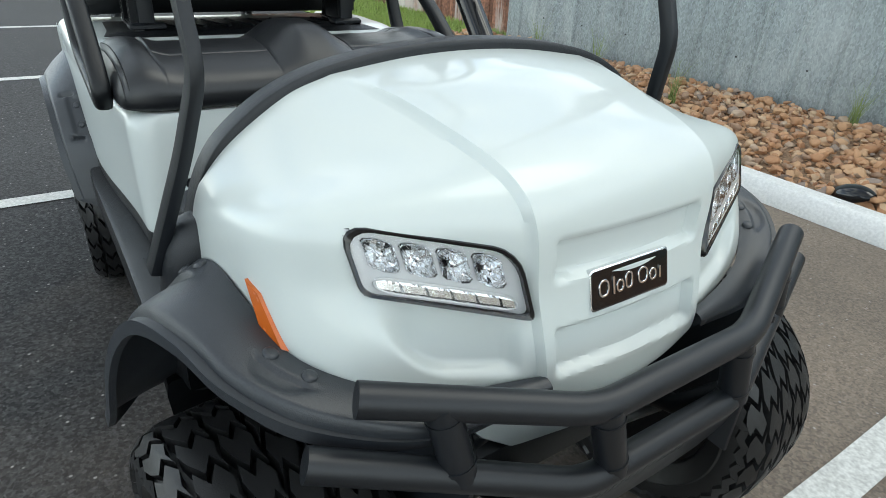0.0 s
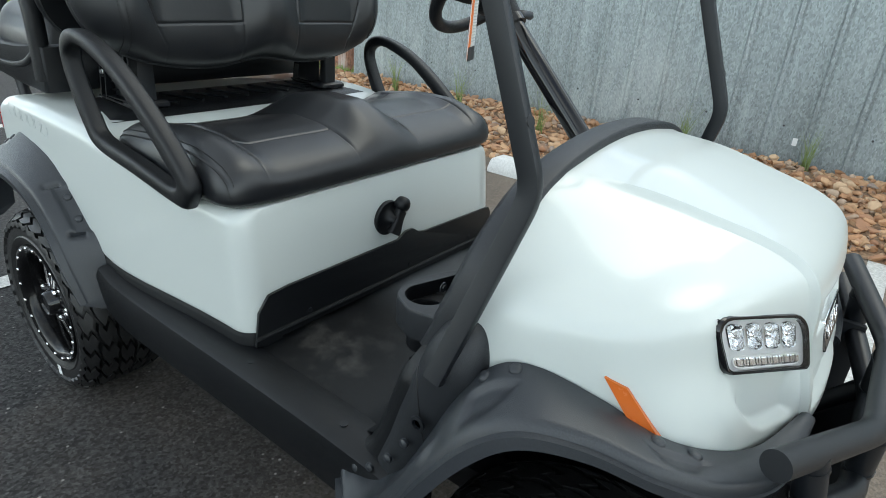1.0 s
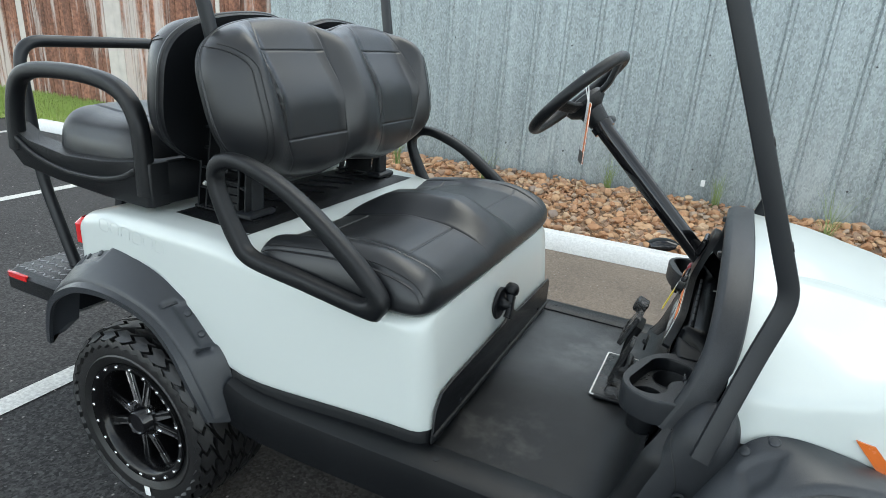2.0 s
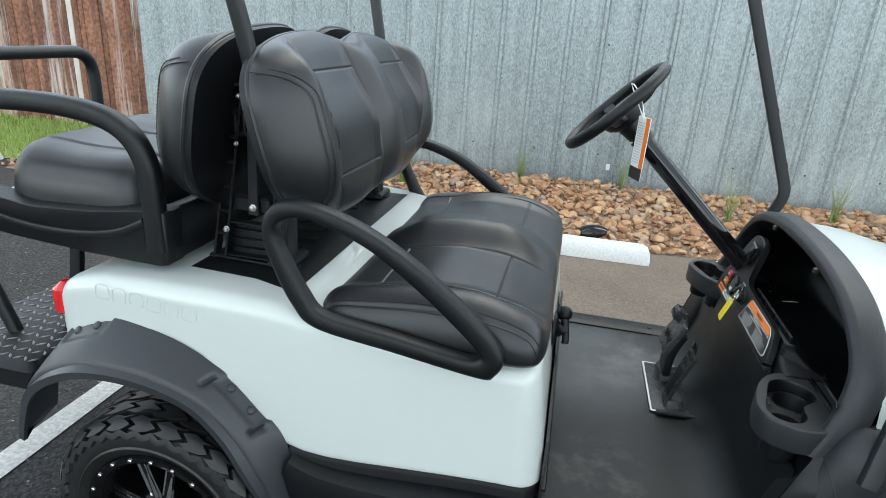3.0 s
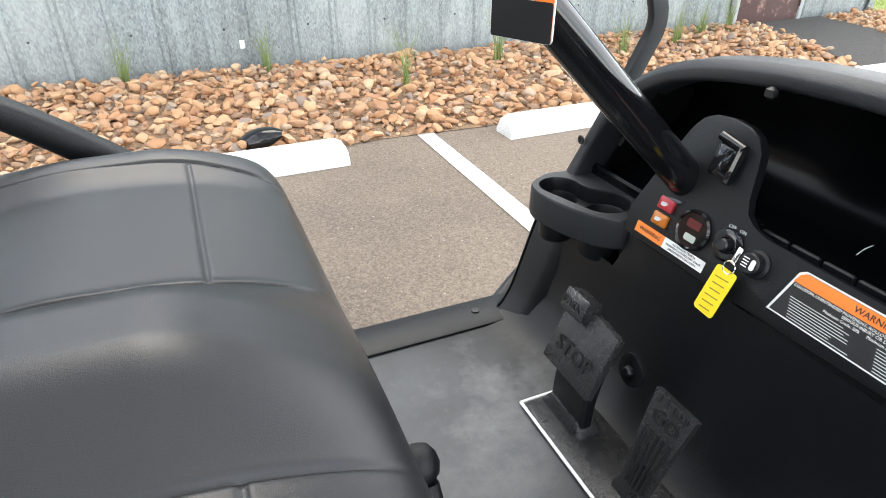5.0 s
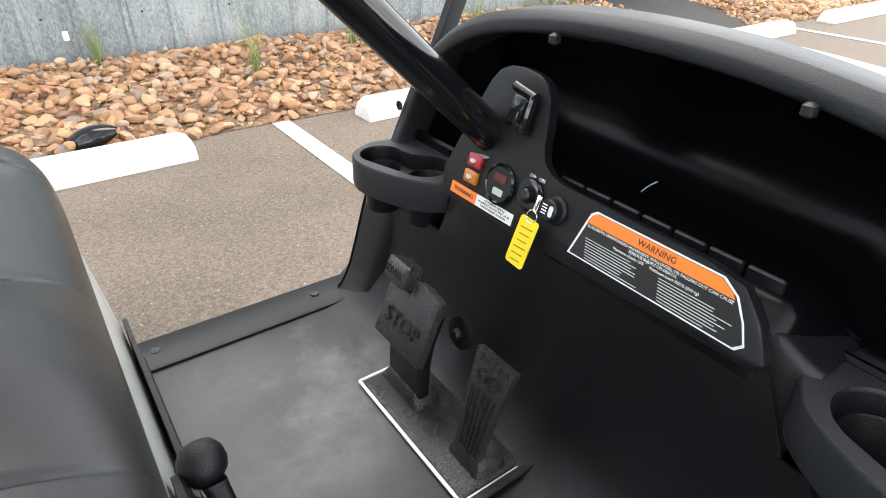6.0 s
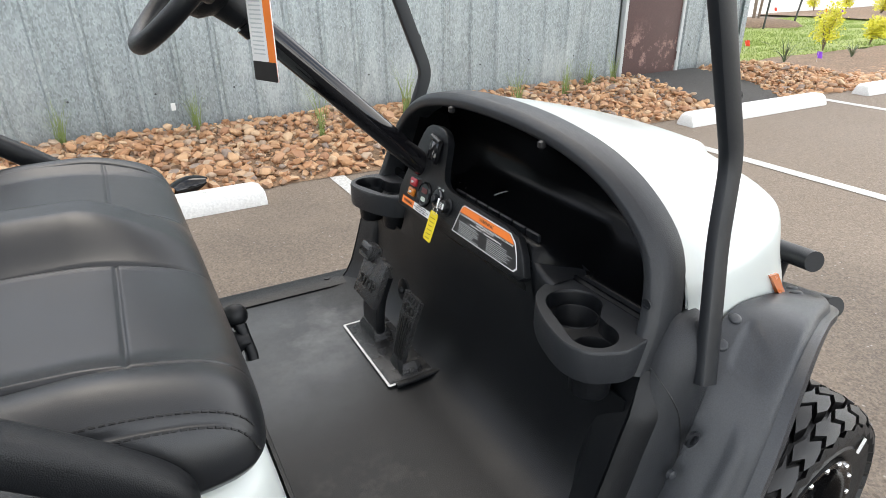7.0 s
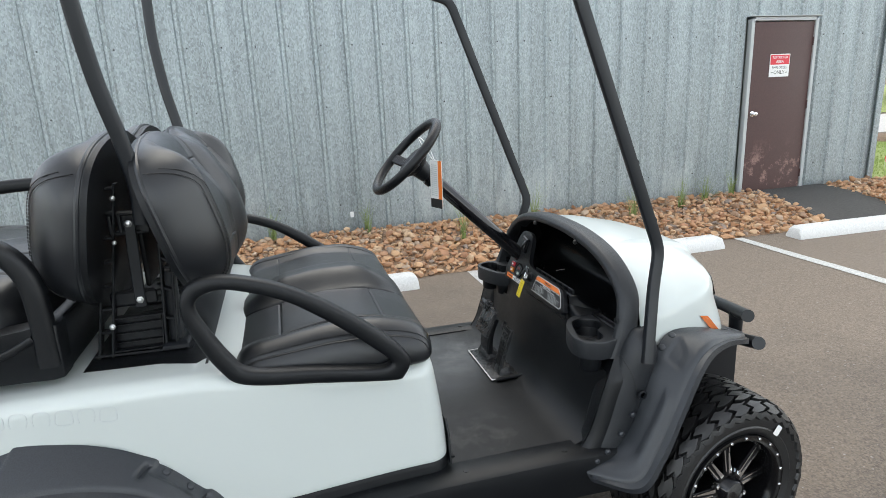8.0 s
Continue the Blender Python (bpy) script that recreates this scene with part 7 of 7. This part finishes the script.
# cup holders: a moulded shelf with two deep wells
def cup_holder(sgn, z, dx, label):
    edge = [(1.422, 0.415), (1.422, 0.25), (1.318, 0.254), (1.278, 0.267), (1.256, 0.288), (1.237, 0.322), (1.223, 0.365), (1.217, 0.404), (1.227, 0.436), (1.252, 0.453), (1.295, 0.460)]
    P = [p for p in spline([(x + dx, sgn * y, z) for x, y in edge], 60, closed=True)]
    c1, r1, c2, r2 = Vector((1.297 + dx, sgn * 0.328, z)), 0.043, Vector((1.264 + dx, sgn * 0.409, z)), 0.035
    # one bean-shaped opening over two round wells, waisted on the dash side
    ax = (c2 - c1).normalized()
    px = Vector((-ax.y, ax.x, 0)) * sgn
    D = (c2 - c1).length

    def loc(o, r, deg):
        return o + (ax * math.cos(radians(deg)) + px * math.sin(radians(deg))) * r

    ring_p = [loc(c1, r1, lerp(-54, -276, k / 35)) for k in range(36)] + [loc(c2, r2, lerp(84, -126, k / 31)) for k in range(32)]
    ring_p.append(c1 + ax * (0.52 * D) - px * 0.0255)
    bm = B()
    top = [bm.verts.new(p) for p in P]
    rim_v = [bm.verts.new(p) for p in ring_p]
    NW = len(rim_v)
    loops = [[bm.edges.new((top[k], top[(k + 1) % 60])) for k in range(60)], [bm.edges.new((rim_v[k], rim_v[(k + 1) % NW])) for k in range(NW)]]
    bmesh.ops.triangle_fill(bm, use_beauty=True, edges=[e for l in loops for e in l])
    # outer band with a soft lip
    c = Vector((sum(p.x for p in P) / 60, sum(p.y for p in P) / 60, 0))
    prev = top
    for dz, k in ((-0.0015, 1.010), (-0.005, 1.016), (-0.046, 1.020), (-0.051, 1.010), (-0.053, 0.92)):
        cur = [bm.verts.new((c.x + (p.x - c.x) * k, c.y + (p.y - c.y) * k, z + dz)) for p in P]
        for i in range(60):
            bm.faces.new([prev[i], prev[(i + 1) % 60], cur[(i + 1) % 60], cur[i]])
        prev = cur
    ob = part("cup_holder", bm, M_COWL, cart, label, angle=35)
    mid = (c1 + c2) / 2
    # a shallow step inside the opening, then the two wells
    w1, w2 = (c1 + px * -0.004, 0.036), (c2 + px * -0.002, 0.031)
    bm = B()
    wall_ = grid_mesh(bm, [[mid + (p - mid) * k + Vector((0, 0, dz)) for p in ring_p] for k, dz in ((1.0, 0.0002), (0.985, -0.0012), (0.975, -0.005), (0.968, -0.026))], close_u=True)
    loops = [list(wall_[-1])]
    for o, r in (w1, w2):
        V = grid_mesh(bm, [[o + Vector((math.cos(2 * math.pi * k / 32) * r * f, math.sin(2 * math.pi * k / 32) * r * f, dz)) for k in range(32)] for f, dz in ((1.0, -0.026), (0.96, -0.0235), (0.92, -0.026), (0.88, -0.075), (0.80, -0.079))], close_u=True)
        bm.faces.new(V[-1])
        loops.append(list(V[0]))
    ed = []
    for lp in loops:
        for k in range(len(lp)):
            e = bm.edges.get((lp[k], lp[(k + 1) % len(lp)]))
            ed.append(e or bm.edges.new((lp[k], lp[(k + 1) % len(lp)])))
    bmesh.ops.triangle_fill(bm, use_beauty=True, edges=ed)
    part("cup_well", bm, M_PLASTIC, ob, angle=45)
    for u, v in ((0.016, 0.036), (0.030, 0.037), (0.044, 0.036), (0.034, 0.030)):
        bm = B()
        lathe(bm, [(0.0034, -0.0003), (0.0030, 0.0010), (0.0015, 0.0004)], Matrix.Translation(c1 + ax * u + px * v + Vector((0, 0, -0.0255))), 8)
        part("drain_hole", bm, M_COWL, ob)
    for o, r in (w1, w2):
        bm = B()
        V = grid_mesh(bm, [[o + Vector((math.cos(2 * math.pi * k / 28) * r * f, math.sin(2 * math.pi * k / 28) * r * f, dz)) for k in range(28)] for f, dz in ((1.02, -0.050), (0.96, -0.092), (0.86, -0.097))], close_u=True)
        bm.faces.new(V[-1])
        part("well_underside", bm, M_PLASTIC, ob, angle=60)
    return ob


cup_holder(-1, 0.750, 0.0, "black double cup holder on the passenger side")
cup_holder(1, 0.737, 0.0, "black double cup holder on the driver side")

# steering column and wheel
SWC = Vector((0.906, 0.216, 1.215))
COLB = Vector((1.330, 0.178, 0.805))
cd = (COLB - SWC).normalized()
bm = B()
sweep(bm, [SWC + cd * 0.10, SWC + cd * 0.13, COLB - cd * 0.02, COLB + cd * 0.05], circle(0.024, 24), up=(0, 1, 0))
sweep(bm, [SWC + cd * 0.105, SWC + cd * 0.125], circle(0.031, 24), up=(0, 1, 0))
sweep(bm, [COLB - cd * 0.035, COLB + cd * 0.02], circle(0.034, 24), up=(0, 1, 0))
column = part("steering_column", bm, M_GLOSS, cart, "gloss black steering column")
bm = B()
box(bm, (0, 0, 0), (0.02, 0.05, 0.016), 0.004, basis(SWC + cd * 0.115 + Vector((0.012, 0.035, 0.02)), cd, (0, 1, 0)))
lathe(bm, [(0.008, 0), (0.008, 0.02), (0.005, 0.024)], basis(SWC + cd * 0.115 + Vector((0.012, 0.06, 0.02)), cd, (0, 0, 1)), 10)
part("tilt_clamp", bm, M_STEEL, column)
SM2 = basis(SWC, (0, 1, 0), Vector((0.70, 0, 0.71)))
if (SM2.to_3x3() @ Vector((0, 0, 1))).dot(cd) > 0:
    SM2 = SM2 @ Matrix.Rotation(math.pi, 4, "X")
bm = B()
Rw = 0.150
sweep(bm, [SM2 @ Vector((Rw * math.cos(2 * math.pi * k / 64), Rw * math.sin(2 * math.pi * k / 64), 0)) for k in range(64)], circle(0.0155, 14), closed=True, up=SM2.to_3x3() @ Vector((0, 0, 1)))
swheel = part("steering_wheel", bm, M_PLASTIC, cart, "black three-spoke steering wheel with grippy rim")
for ang in (10, 170, 270):
    bm = B()
    a = radians(ang)
    d = Vector((math.cos(a), math.sin(a), 0))
    P = [SM2 @ (d * r + Vector((0, 0, z))) for r, z in ((0.03, -0.035), (0.08, -0.03), (0.12, -0.012), (0.148, 0))]
    sweep(bm, spline(P, 10), rrect(0.036, 0.014, 0.006), up=SM2.to_3x3() @ Vector((0, 0, 1)))
    part("spoke", bm, M_PLASTIC, swheel)
bm = B()
lathe(bm, [(0.028, -0.10), (0.035, -0.06), (0.055, -0.045), (0.060, -0.030), (0.052, -0.018), (0.02, -0.012)], SM2, 28)
part("hub", bm, M_PLASTIC, swheel)

# pedals
M_PEDAL = pbr("pebbled_black_rubber", (0.017, 0.0175, 0.019), 0.26, 0, 0.2, 30, grain=0.4, gscale=400, bump=0.9, bscale=380, spec=0.6)
# letters and ribs: pedal rubber coloured darker, painting in the shade of a relief
M_EMB = pbr("shaded_rubber_moulding", (0.006, 0.006, 0.0065), 0.5)
bm = B()
for k in range(4):
    q = [(1.108, 0.231), (1.108, -0.028), (1.238, -0.028), (1.238, 0.231)]
    a, b = Vector((*q[k], 0.461)), Vector((*q[(k + 1) % 4], 0.461))
    if k == 2:
        continue
    sweep(bm, [a, b], rrect(0.0055, 0.003, 0.001, 1))
part("pedal_border", bm, M_WHITEINK, cart, "white line round the pedal plate")
bm = B()
box(bm, (1.172, 0.101, 0.460), (0.124, 0.250, 0.010), 0.003)
for cx_, cy_, wx_, wy_ in ((1.164, 0.174, 0.024, 0.050), (1.166, 0.016, 0.026, 0.034)):
    rws = [[Vector((cx_ + x * k, cy_ + y * k, z)) for x, y in rrect(2 * wx_, 2 * wy_, 0.008, 2)] for k, z in ((1.0, 0.462), (0.95, 0.470), (0.72, 0.487), (0.55, 0.488))]
    V = grid_mesh(bm, rws, close_u=True)
    bm.faces.new(V[-1])
plate = part("pedal_plate", bm, M_PEDAL, cart, "black pedal base plate")
bm = B()
sweep(bm, bent([(1.120, -0.036, 0.463), (1.244, -0.036, 0.466), (1.244, 0.150, 0.468)], 0.012), rrect(0.012, 0.008, 0.002, 1))
part("pedal_frame", bm, M_PLASTIC, plate, "raised black edge of the pedal plate")
bm = B()
sweep(bm, spline([(1.160, 0.172, 0.47), (1.162, 0.172, 0.52), (1.170, 0.172, 0.565), (1.188, 0.172, 0.61)], 12), rrect(0.080, 0.022, 0.005), up=(1, 0, 0))
barm = part("brake_arm", bm, M_PLASTIC, cart, "black brake pedal arm")
bm = B()
lathe(bm, [(0.025, -0.004), (0.025, 0.0005), (0.023, 0.002), (0.004, 0.002)], basis((1.214, 0.122, 0.580), (0, -1, 0), (0.15, 0, 1)), 20)
part("brake_hub", bm, M_FLOOR, barm, "round black hub behind the brake pedal")
bm = B()
lathe(bm, [(0.008, 0.0), (0.008, 0.005), (0.005, 0.008), (0.001, 0.008)], basis((1.212, 0.122, 0.580), (0, -1, 0), (0.15, 0, 1)), 6)
part("bolt", bm, M_STEEL, barm)
PM = basis((1.166, 0.173, 0.602), (0, -1, 0), (0.44, 0, 1))
bm = B()
prism(bm, [(-0.055, -0.055), (0.055, -0.055), (0.055, 0.045), (0.02, 0.05), (-0.004, 0.05), (-0.006, 0.028), (-0.055, 0.028)], PM @ Matrix.Translation((0, 0, -0.006)), 0.014, 0.002)
brake = part("brake_pedal", bm, M_PEDAL, cart, "ribbed black brake pedal")
bm = B()
box(bm, (-0.030, 0.048, 0.010), (0.05, 0.034, 0.034), 0.004, PM)
part("park_pedal", bm, M_PEDAL, brake, "small park brake pedal")
letters("STOP", PM @ Matrix.Translation((0, -0.018, 0.009)), 0.034, 0.0014, M_EMB, "lettering", brake)
letters("PARK", PM @ Matrix.Translation((-0.030, 0.048, 0.0275)), 0.017, 0.0010, M_EMB, "lettering", brake)
GM = basis((1.174, 0.013, 0.560), (0, -1, 0), (0.31, 0, 1))
bm = B()
rws = []
for j in range(9):
    v = lerp(-0.075, 0.065, j / 8)
    w = lerp(0.022, 0.034, j / 8)
    rws.append([GM @ Vector((x * w, v, z - 0.10 * v * v * 8 * 0.5)) for x, z in ((-1, 0), (-1, 0.010), (1, 0.010), (1, 0))])
V = grid_mesh(bm, rws, close_u=True)
bm.faces.new(V[0]), bm.faces.new(V[-1])
go = part("throttle_pedal", bm, M_PEDAL, cart, "ribbed black accelerator pedal")
bm = B()
for k in range(5):
    x = -0.018 + 0.009 * k
    sweep(bm, [GM @ Vector((x * lerp(0.75, 1.15, t), lerp(-0.070, 0.018, t), 0.0105 - 0.4 * lerp(-0.070, 0.018, t) ** 2)) for t in (0, 0.25, 0.5, 0.75, 1)], rrect(0.004, 0.004, 0.001, 1))
for k in range(5):
    x = -0.022 + 0.011 * k
    sweep(bm, [GM @ Vector((x, v, 0.0105 - 0.4 * v * v)) for v in (0.052, 0.063)], rrect(0.004, 0.004, 0.001, 1))
part("pedal_ribs", bm, M_EMB, go)
letters("GO", GM @ Matrix.Translation((0, 0.036, 0.0105)), 0.028, 0.0014, M_EMB, "lettering", go)

# bag well tray, back supports and rear seat frame
bm = B()
rws = []
for i in range(12):
    x = lerp(0.0, 0.282, i / 11)
    rws.append([Vector((x, y, 0.853 if 0 < i < 11 and 0 < j < 20 else 0.842)) for j, y in enumerate([lerp(-0.428, 0.428, j / 20) for j in range(21)])])
grid_mesh(bm, rws)
tray = part("bag_tray", bm, M_PLASTIC, cart, "black plastic tray behind the front seat")
for k in range(9):
    bm = B()
    y = -0.26 + 0.075 * k
    sweep(bm, [(0.06, y, 0.856), (0.20, y + 0.05, 0.856)], rrect(0.012, 0.006, 0.002, 1))
    part("tray_rib", bm, M_PLASTIC, tray)
for y in (-0.30, 0.33):
    bm = B()
    box(bm, (0.205, y, 0.862), (0.06, 0.10, 0.02), 0.006)
    box(bm, (0.205, y, 0.95), (0.03, 0.045, 0.19), 0.006)
    part("seat_bracket", bm, M_STEEL, cart, "black steel seat back bracket")
# ribbed plastic side frames, brackets and link bars between the seat backs
for sgn in (-1, 1):
    y = sgn * 0.328
    bm = B()
    L0, L1, R0, R1 = Vector((0.058, y, 0.868)), Vector((0.132, y, 1.275)), Vector((0.086, y, 0.868)), Vector((0.154, y, 1.275))
    for a_, b_ in ((L0, L1), (R0, R1), (Vector((0.203, y, 0.868)), Vector((0.224, y, 1.13))), (Vector((0.226, y, 0.868)), Vector((0.246, y, 1.11)))):
        sweep(bm, [a_, b_], rrect(0.006, 0.028, 0.0015, 1), up=(0, 1, 0))
    for k in range(8):
        t = 0.03 + 0.135 * k
        sweep(bm, [L0.lerp(L1, t), R0.lerp(R1, t)], rrect(0.006, 0.024, 0.0015, 1), up=(0, 1, 0))
    for k in range(4):
        t = 0.05 + 0.28 * k
        sweep(bm, [Vector((lerp(0.203, 0.224, t), y, lerp(0.868, 1.13, t))), Vector((lerp(0.226, 0.246, t), y, lerp(0.868, 1.11, t)))], rrect(0.006, 0.024, 0.0015, 1), up=(0, 1, 0))
    for z0_ in (0.866, 0.880):
        sweep(bm, [Vector((0.050, y, z0_)), Vector((0.262, y, z0_ - 0.006))], rrect(0.006, 0.030, 0.0015, 1), up=(0, 1, 0))
    fr = part("back_frame", bm, M_PLASTIC, cart, "ribbed black plastic support frame between the seat backs")
    fr.location = (-0.020, 0, -0.020)
    # bracket block with a window beside its bolt
    bm = B()
    box(bm, (0.168, y, 1.163), (0.082, 0.024, 0.008), 0.002)
    box(bm, (0.168, y, 1.207), (0.082, 0.024, 0.008), 0.002)
    for x, w in ((0.131, 0.008), (0.151, 0.007), (0.200, 0.018)):
        box(bm, (x, y, 1.185), (w, 0.024, 0.050), 0.002)
    box(bm, (0.172, y - sgn * 0.004, 1.185), (0.050, 0.012, 0.044), 0.002)
    part("frame_bracket", bm, M_PLASTIC, fr)
    # dished lower plate
    bm = B()
    sweep(bm, [(lerp(0.088, 0.198, a_) + x, y, z) for a_, x, z in ((0, 0.0, 0.885), (0, 0.014, 0.965), (1, 0.008, 0.965), (1, 0.0, 0.885))], rrect(0.005, 0.022, 0.001, 1), closed=True, up=(0, 1, 0))
    box(bm, (0.147, y - sgn * 0.012, 0.925), (0.104, 0.004, 0.080), 0.002)
    for k in range(3):
        box(bm, (0.147, y - sgn * 0.006, 0.902 + 0.022 * k), (0.100, 0.012, 0.003), 0.001)
    part("frame_plate", bm, M_PLASTIC, fr, "dished lower plate of the frame")
    bm = B()
    box(bm, (0.150, y - sgn * 0.004, 1.008), (0.100, 0.016, 0.038), 0.006)
    part("link_mount", bm, M_PLASTIC, fr)
    bm = B()
    sweep(bm, [(0.172, y + sgn * 0.014, 1.190), (0.166, y + sgn * 0.014, 0.990)], rrect(0.024, 0.006, 0.002, 1), up=(0, 1, 0))
    part("link_bar", bm, M_STEEL, fr, "flat black steel link bar")
    for x, z, r in ((0.170, 1.185, 0.0085), (0.167, 1.007, 0.0085), (0.148, 1.244, 0.0065), (0.100, 0.950, 0.0075), (0.136, 1.145, 0.0055)):
        bm = B()
        lathe(bm, [(r, 0), (r, 0.003), (r * 0.75, 0.004), (r * 0.7, 0.008), (0.002, 0.009)], basis((x, y + sgn * 0.017, z), (1, 0, 0), (0, 0, -sgn)), 6)
        part("bolt", bm, M_ZINC, fr)
bm = B()
box(bm, (0.158, 0, 1.12), (0.012, 0.58, 0.24), 0.004)
part("back_panel", bm, M_PLASTIC, cart, "dark panel between the two seat backs")

# rear seat box, arm hoops, foot plate
bm = B()
for sgn in (-1, 1):
    ring4 = [(-0.575, 0.945), (-0.53, 0.905), (-0.38, 0.885), (-0.17, 0.87), (-0.012, 0.867), (0.004, 0.870), (0.008, 0.985), (-0.002, 0.992), (-0.05, 0.985), (-0.16, 0.972), (-0.33, 0.965), (-0.49, 0.985), (-0.565, 1.02)]
    prism(bm, ring4, Matrix.Translation((0, sgn * 0.43, 0)) @ Matrix.Rotation(radians(90), 4, "X") @ Matrix.Translation((0, 0, -0.03)), 0.06, 0.01)
box(bm, (-0.29, 0, 0.905), (0.54, 0.82, 0.06), 0.01)
box(bm, (-0.006, 0, 0.927), (0.022, 0.86, 0.112), 0.004)
box(bm, (-0.012, 0, 0.984), (0.030, 0.84, 0.008), 0.003)
for sgn in (-1, 1):
    P = spline([(x, sgn * 0.462, z) for x, z in ((-0.53, 0.985), (-0.45, 0.945), (-0.33, 0.920), (-0.20, 0.918), (-0.10, 0.935), (-0.035, 0.965))], 30)
    sweep(bm, P, rrect(0.016, 0.012, 0.004, 2), up=(0, 1, 0))
rear_box = part("rear_seat_frame", bm, M_PLASTIC, cart, "black plastic rear seat frame with dished sides", angle=50)
for sgn in (-1, 1):
    bm = B()
    P = spline([(x, sgn * 0.45, z) for x, z in ((-0.548, 0.95), (-0.535, 1.06), (-0.497, 1.145), (-0.42, 1.180), (-0.26, 1.188), (-0.13, 1.176), (-0.060, 1.145), (-0.026, 1.09), (-0.018, 1.02), (-0.018, 0.90))], 50)
    sweep(bm, P, rrect(0.042, 0.042, 0.014), up=(0, 1, 0))
    part("rear_arm_hoop", bm, M_PLASTIC, rear_box, "black moulded arm hoop")
bm = B()
sweep(bm, bent([(-0.66, -0.262, 0.48), (-0.77, -0.270, 0.80), (-0.78, -0.278, 1.238), (-0.78, 0.278, 1.238), (-0.77, 0.270, 0.80), (-0.66, 0.262, 0.48)], 0.085, 9), circle(0.019, 14), up=(1, 0, 0))
part("rear_grab_bar", bm, M_STEEL, cart, "black steel grab bar standing on the foot plate")
bm = B()
box(bm, (-0.645, 0, 0.455), (0.36, 0.82, 0.09), 0.02)
footp = part("foot_plate", bm, M_PLASTIC, cart, "black fold-down foot plate with diamond tread")
bm = B()
for i in range(14):
    for j in range(22):
        x, y = -0.80 + 0.024 * i, -0.38 + 0.036 * j
        a = 45 if (i + j) % 2 else -45
        m = Matrix.Translation((x, y, 0.4995)) @ Matrix.Rotation(radians(a), 4, "Z")
        prism(bm, [(-0.013, 0), (0, 0.004), (0.013, 0), (0, -0.004)], m, 0.0025, 0.0008)
tagged(part("tread_pattern", bm, M_ALU, footp, "raised diamond tread"), kind="stuff")
for y in (-0.407, 0.407):
    bm = B()
    box(bm, (-0.757, y, 0.481), (0.10, 0.012, 0.024), 0.003)
    part("reflector", bm, M_RED, footp, "red reflector")
for sgn in (-1, 1):
    bm = B()
    sweep(bm, spline([(-0.46, sgn * 0.20, 0.90), (-0.485, sgn * 0.20, 0.70), (-0.54, sgn * 0.20, 0.49)], 10), rrect(0.035, 0.02, 0.004), up=(0, 1, 0))
    part("foot_plate_arm", bm, M_STEEL, cart, "black steel foot plate arm")
    bm = B()
    box(bm, (-0.242, sgn * 0.478, 0.765), (0.045, 0.05, 0.085), 0.016)
    part("tail_light", bm, M_RED, cart, "red tail light")

# ---- loose things on the cart ----
TAG_O, TAG_X, TAG_Y = (0.971, 0.073, 1.132), (0.375, -0.927, 0), (0.0, 0.03, 1)
tag = thing("warning_tag", "white and orange cardboard warning tag tied to the steering wheel", "tag")
TM = basis(TAG_O, TAG_X, TAG_Y)
bm = B()
prism(bm, rrect(0.062, 0.155, 0.004), TM, 0.0012)
part("card", bm, M_PAPER, tag)
for d in (0.0013, -0.0009):
    bm = B()
    prism(bm, rrect(0.018, 0.153, 0.002), TM @ Matrix.Translation((0.021, 0, d)), 0.0006)
    part("orange_band", bm, M_ORANGE, tag)
    bm = B()
    prism(bm, rrect(0.060, 0.030, 0.002), TM @ Matrix.Translation((0, -0.062, d + (0.0003 if d > 0 else -0.0003))), 0.0006)
    part("dark_band", bm, M_INK, tag)
    bm = B()
    for k in range(16):
        prism(bm, rrect(0.030, 0.0022, 0.0005, 1), TM @ Matrix.Translation((-0.010, 0.062 - 0.0065 * k, d)), 0.0004)
    part("print_line", bm, M_GREYINK, tag)
bm = B()
sweep(bm, spline([TM @ Vector((0, 0.07, 0.001)), (0.955, 0.10, 1.255), (0.93, 0.125, 1.285), (0.945, 0.115, 1.25), TM @ Vector((-0.005, 0.072, 0.001))], 20), circle(0.0016, 6))
part("tie", bm, M_PAPER, tag, "thin white plastic tie")

ktag = thing("key_tag", "yellow plastic tag with handwriting hanging from the key", "key tag")
KM = IM @ Matrix.Translation((-0.040, -0.040, 0.018)) @ Matrix.Rotation(radians(-4), 4, "Z")
bm = B()
prism(bm, rrect(0.030, 0.062, 0.004), KM, 0.0015)
part("tag_body", bm, M_YELLOW, ktag)
bm = B()
for k in range(6):
    prism(bm, rrect(0.020 - 0.002 * (k % 3), 0.0016, 0.0004, 1), KM @ Matrix.Translation((0, 0.018 - 0.0085 * k, 0.0015)) @ Matrix.Rotation(radians(6), 4, "Z"), 0.0003)
part("ink_line", bm, pbr("olive_ink", (0.30, 0.24, 0.02), 0.6), ktag)
bm = B()
sweep(bm, [KM @ Vector((0.008 * math.cos(t), 0.034 + 0.008 * math.sin(t), 0.001)) for t in [2 * math.pi * k / 20 for k in range(20)]], circle(0.0009, 6), closed=True)
part("ring", bm, M_CHROME, ktag)
bm = B()
box(bm, (0, 0.050, 0.0), (0.007, 0.022, 0.002), 0.001, KM)
part("key", bm, M_CHROME, ktag)
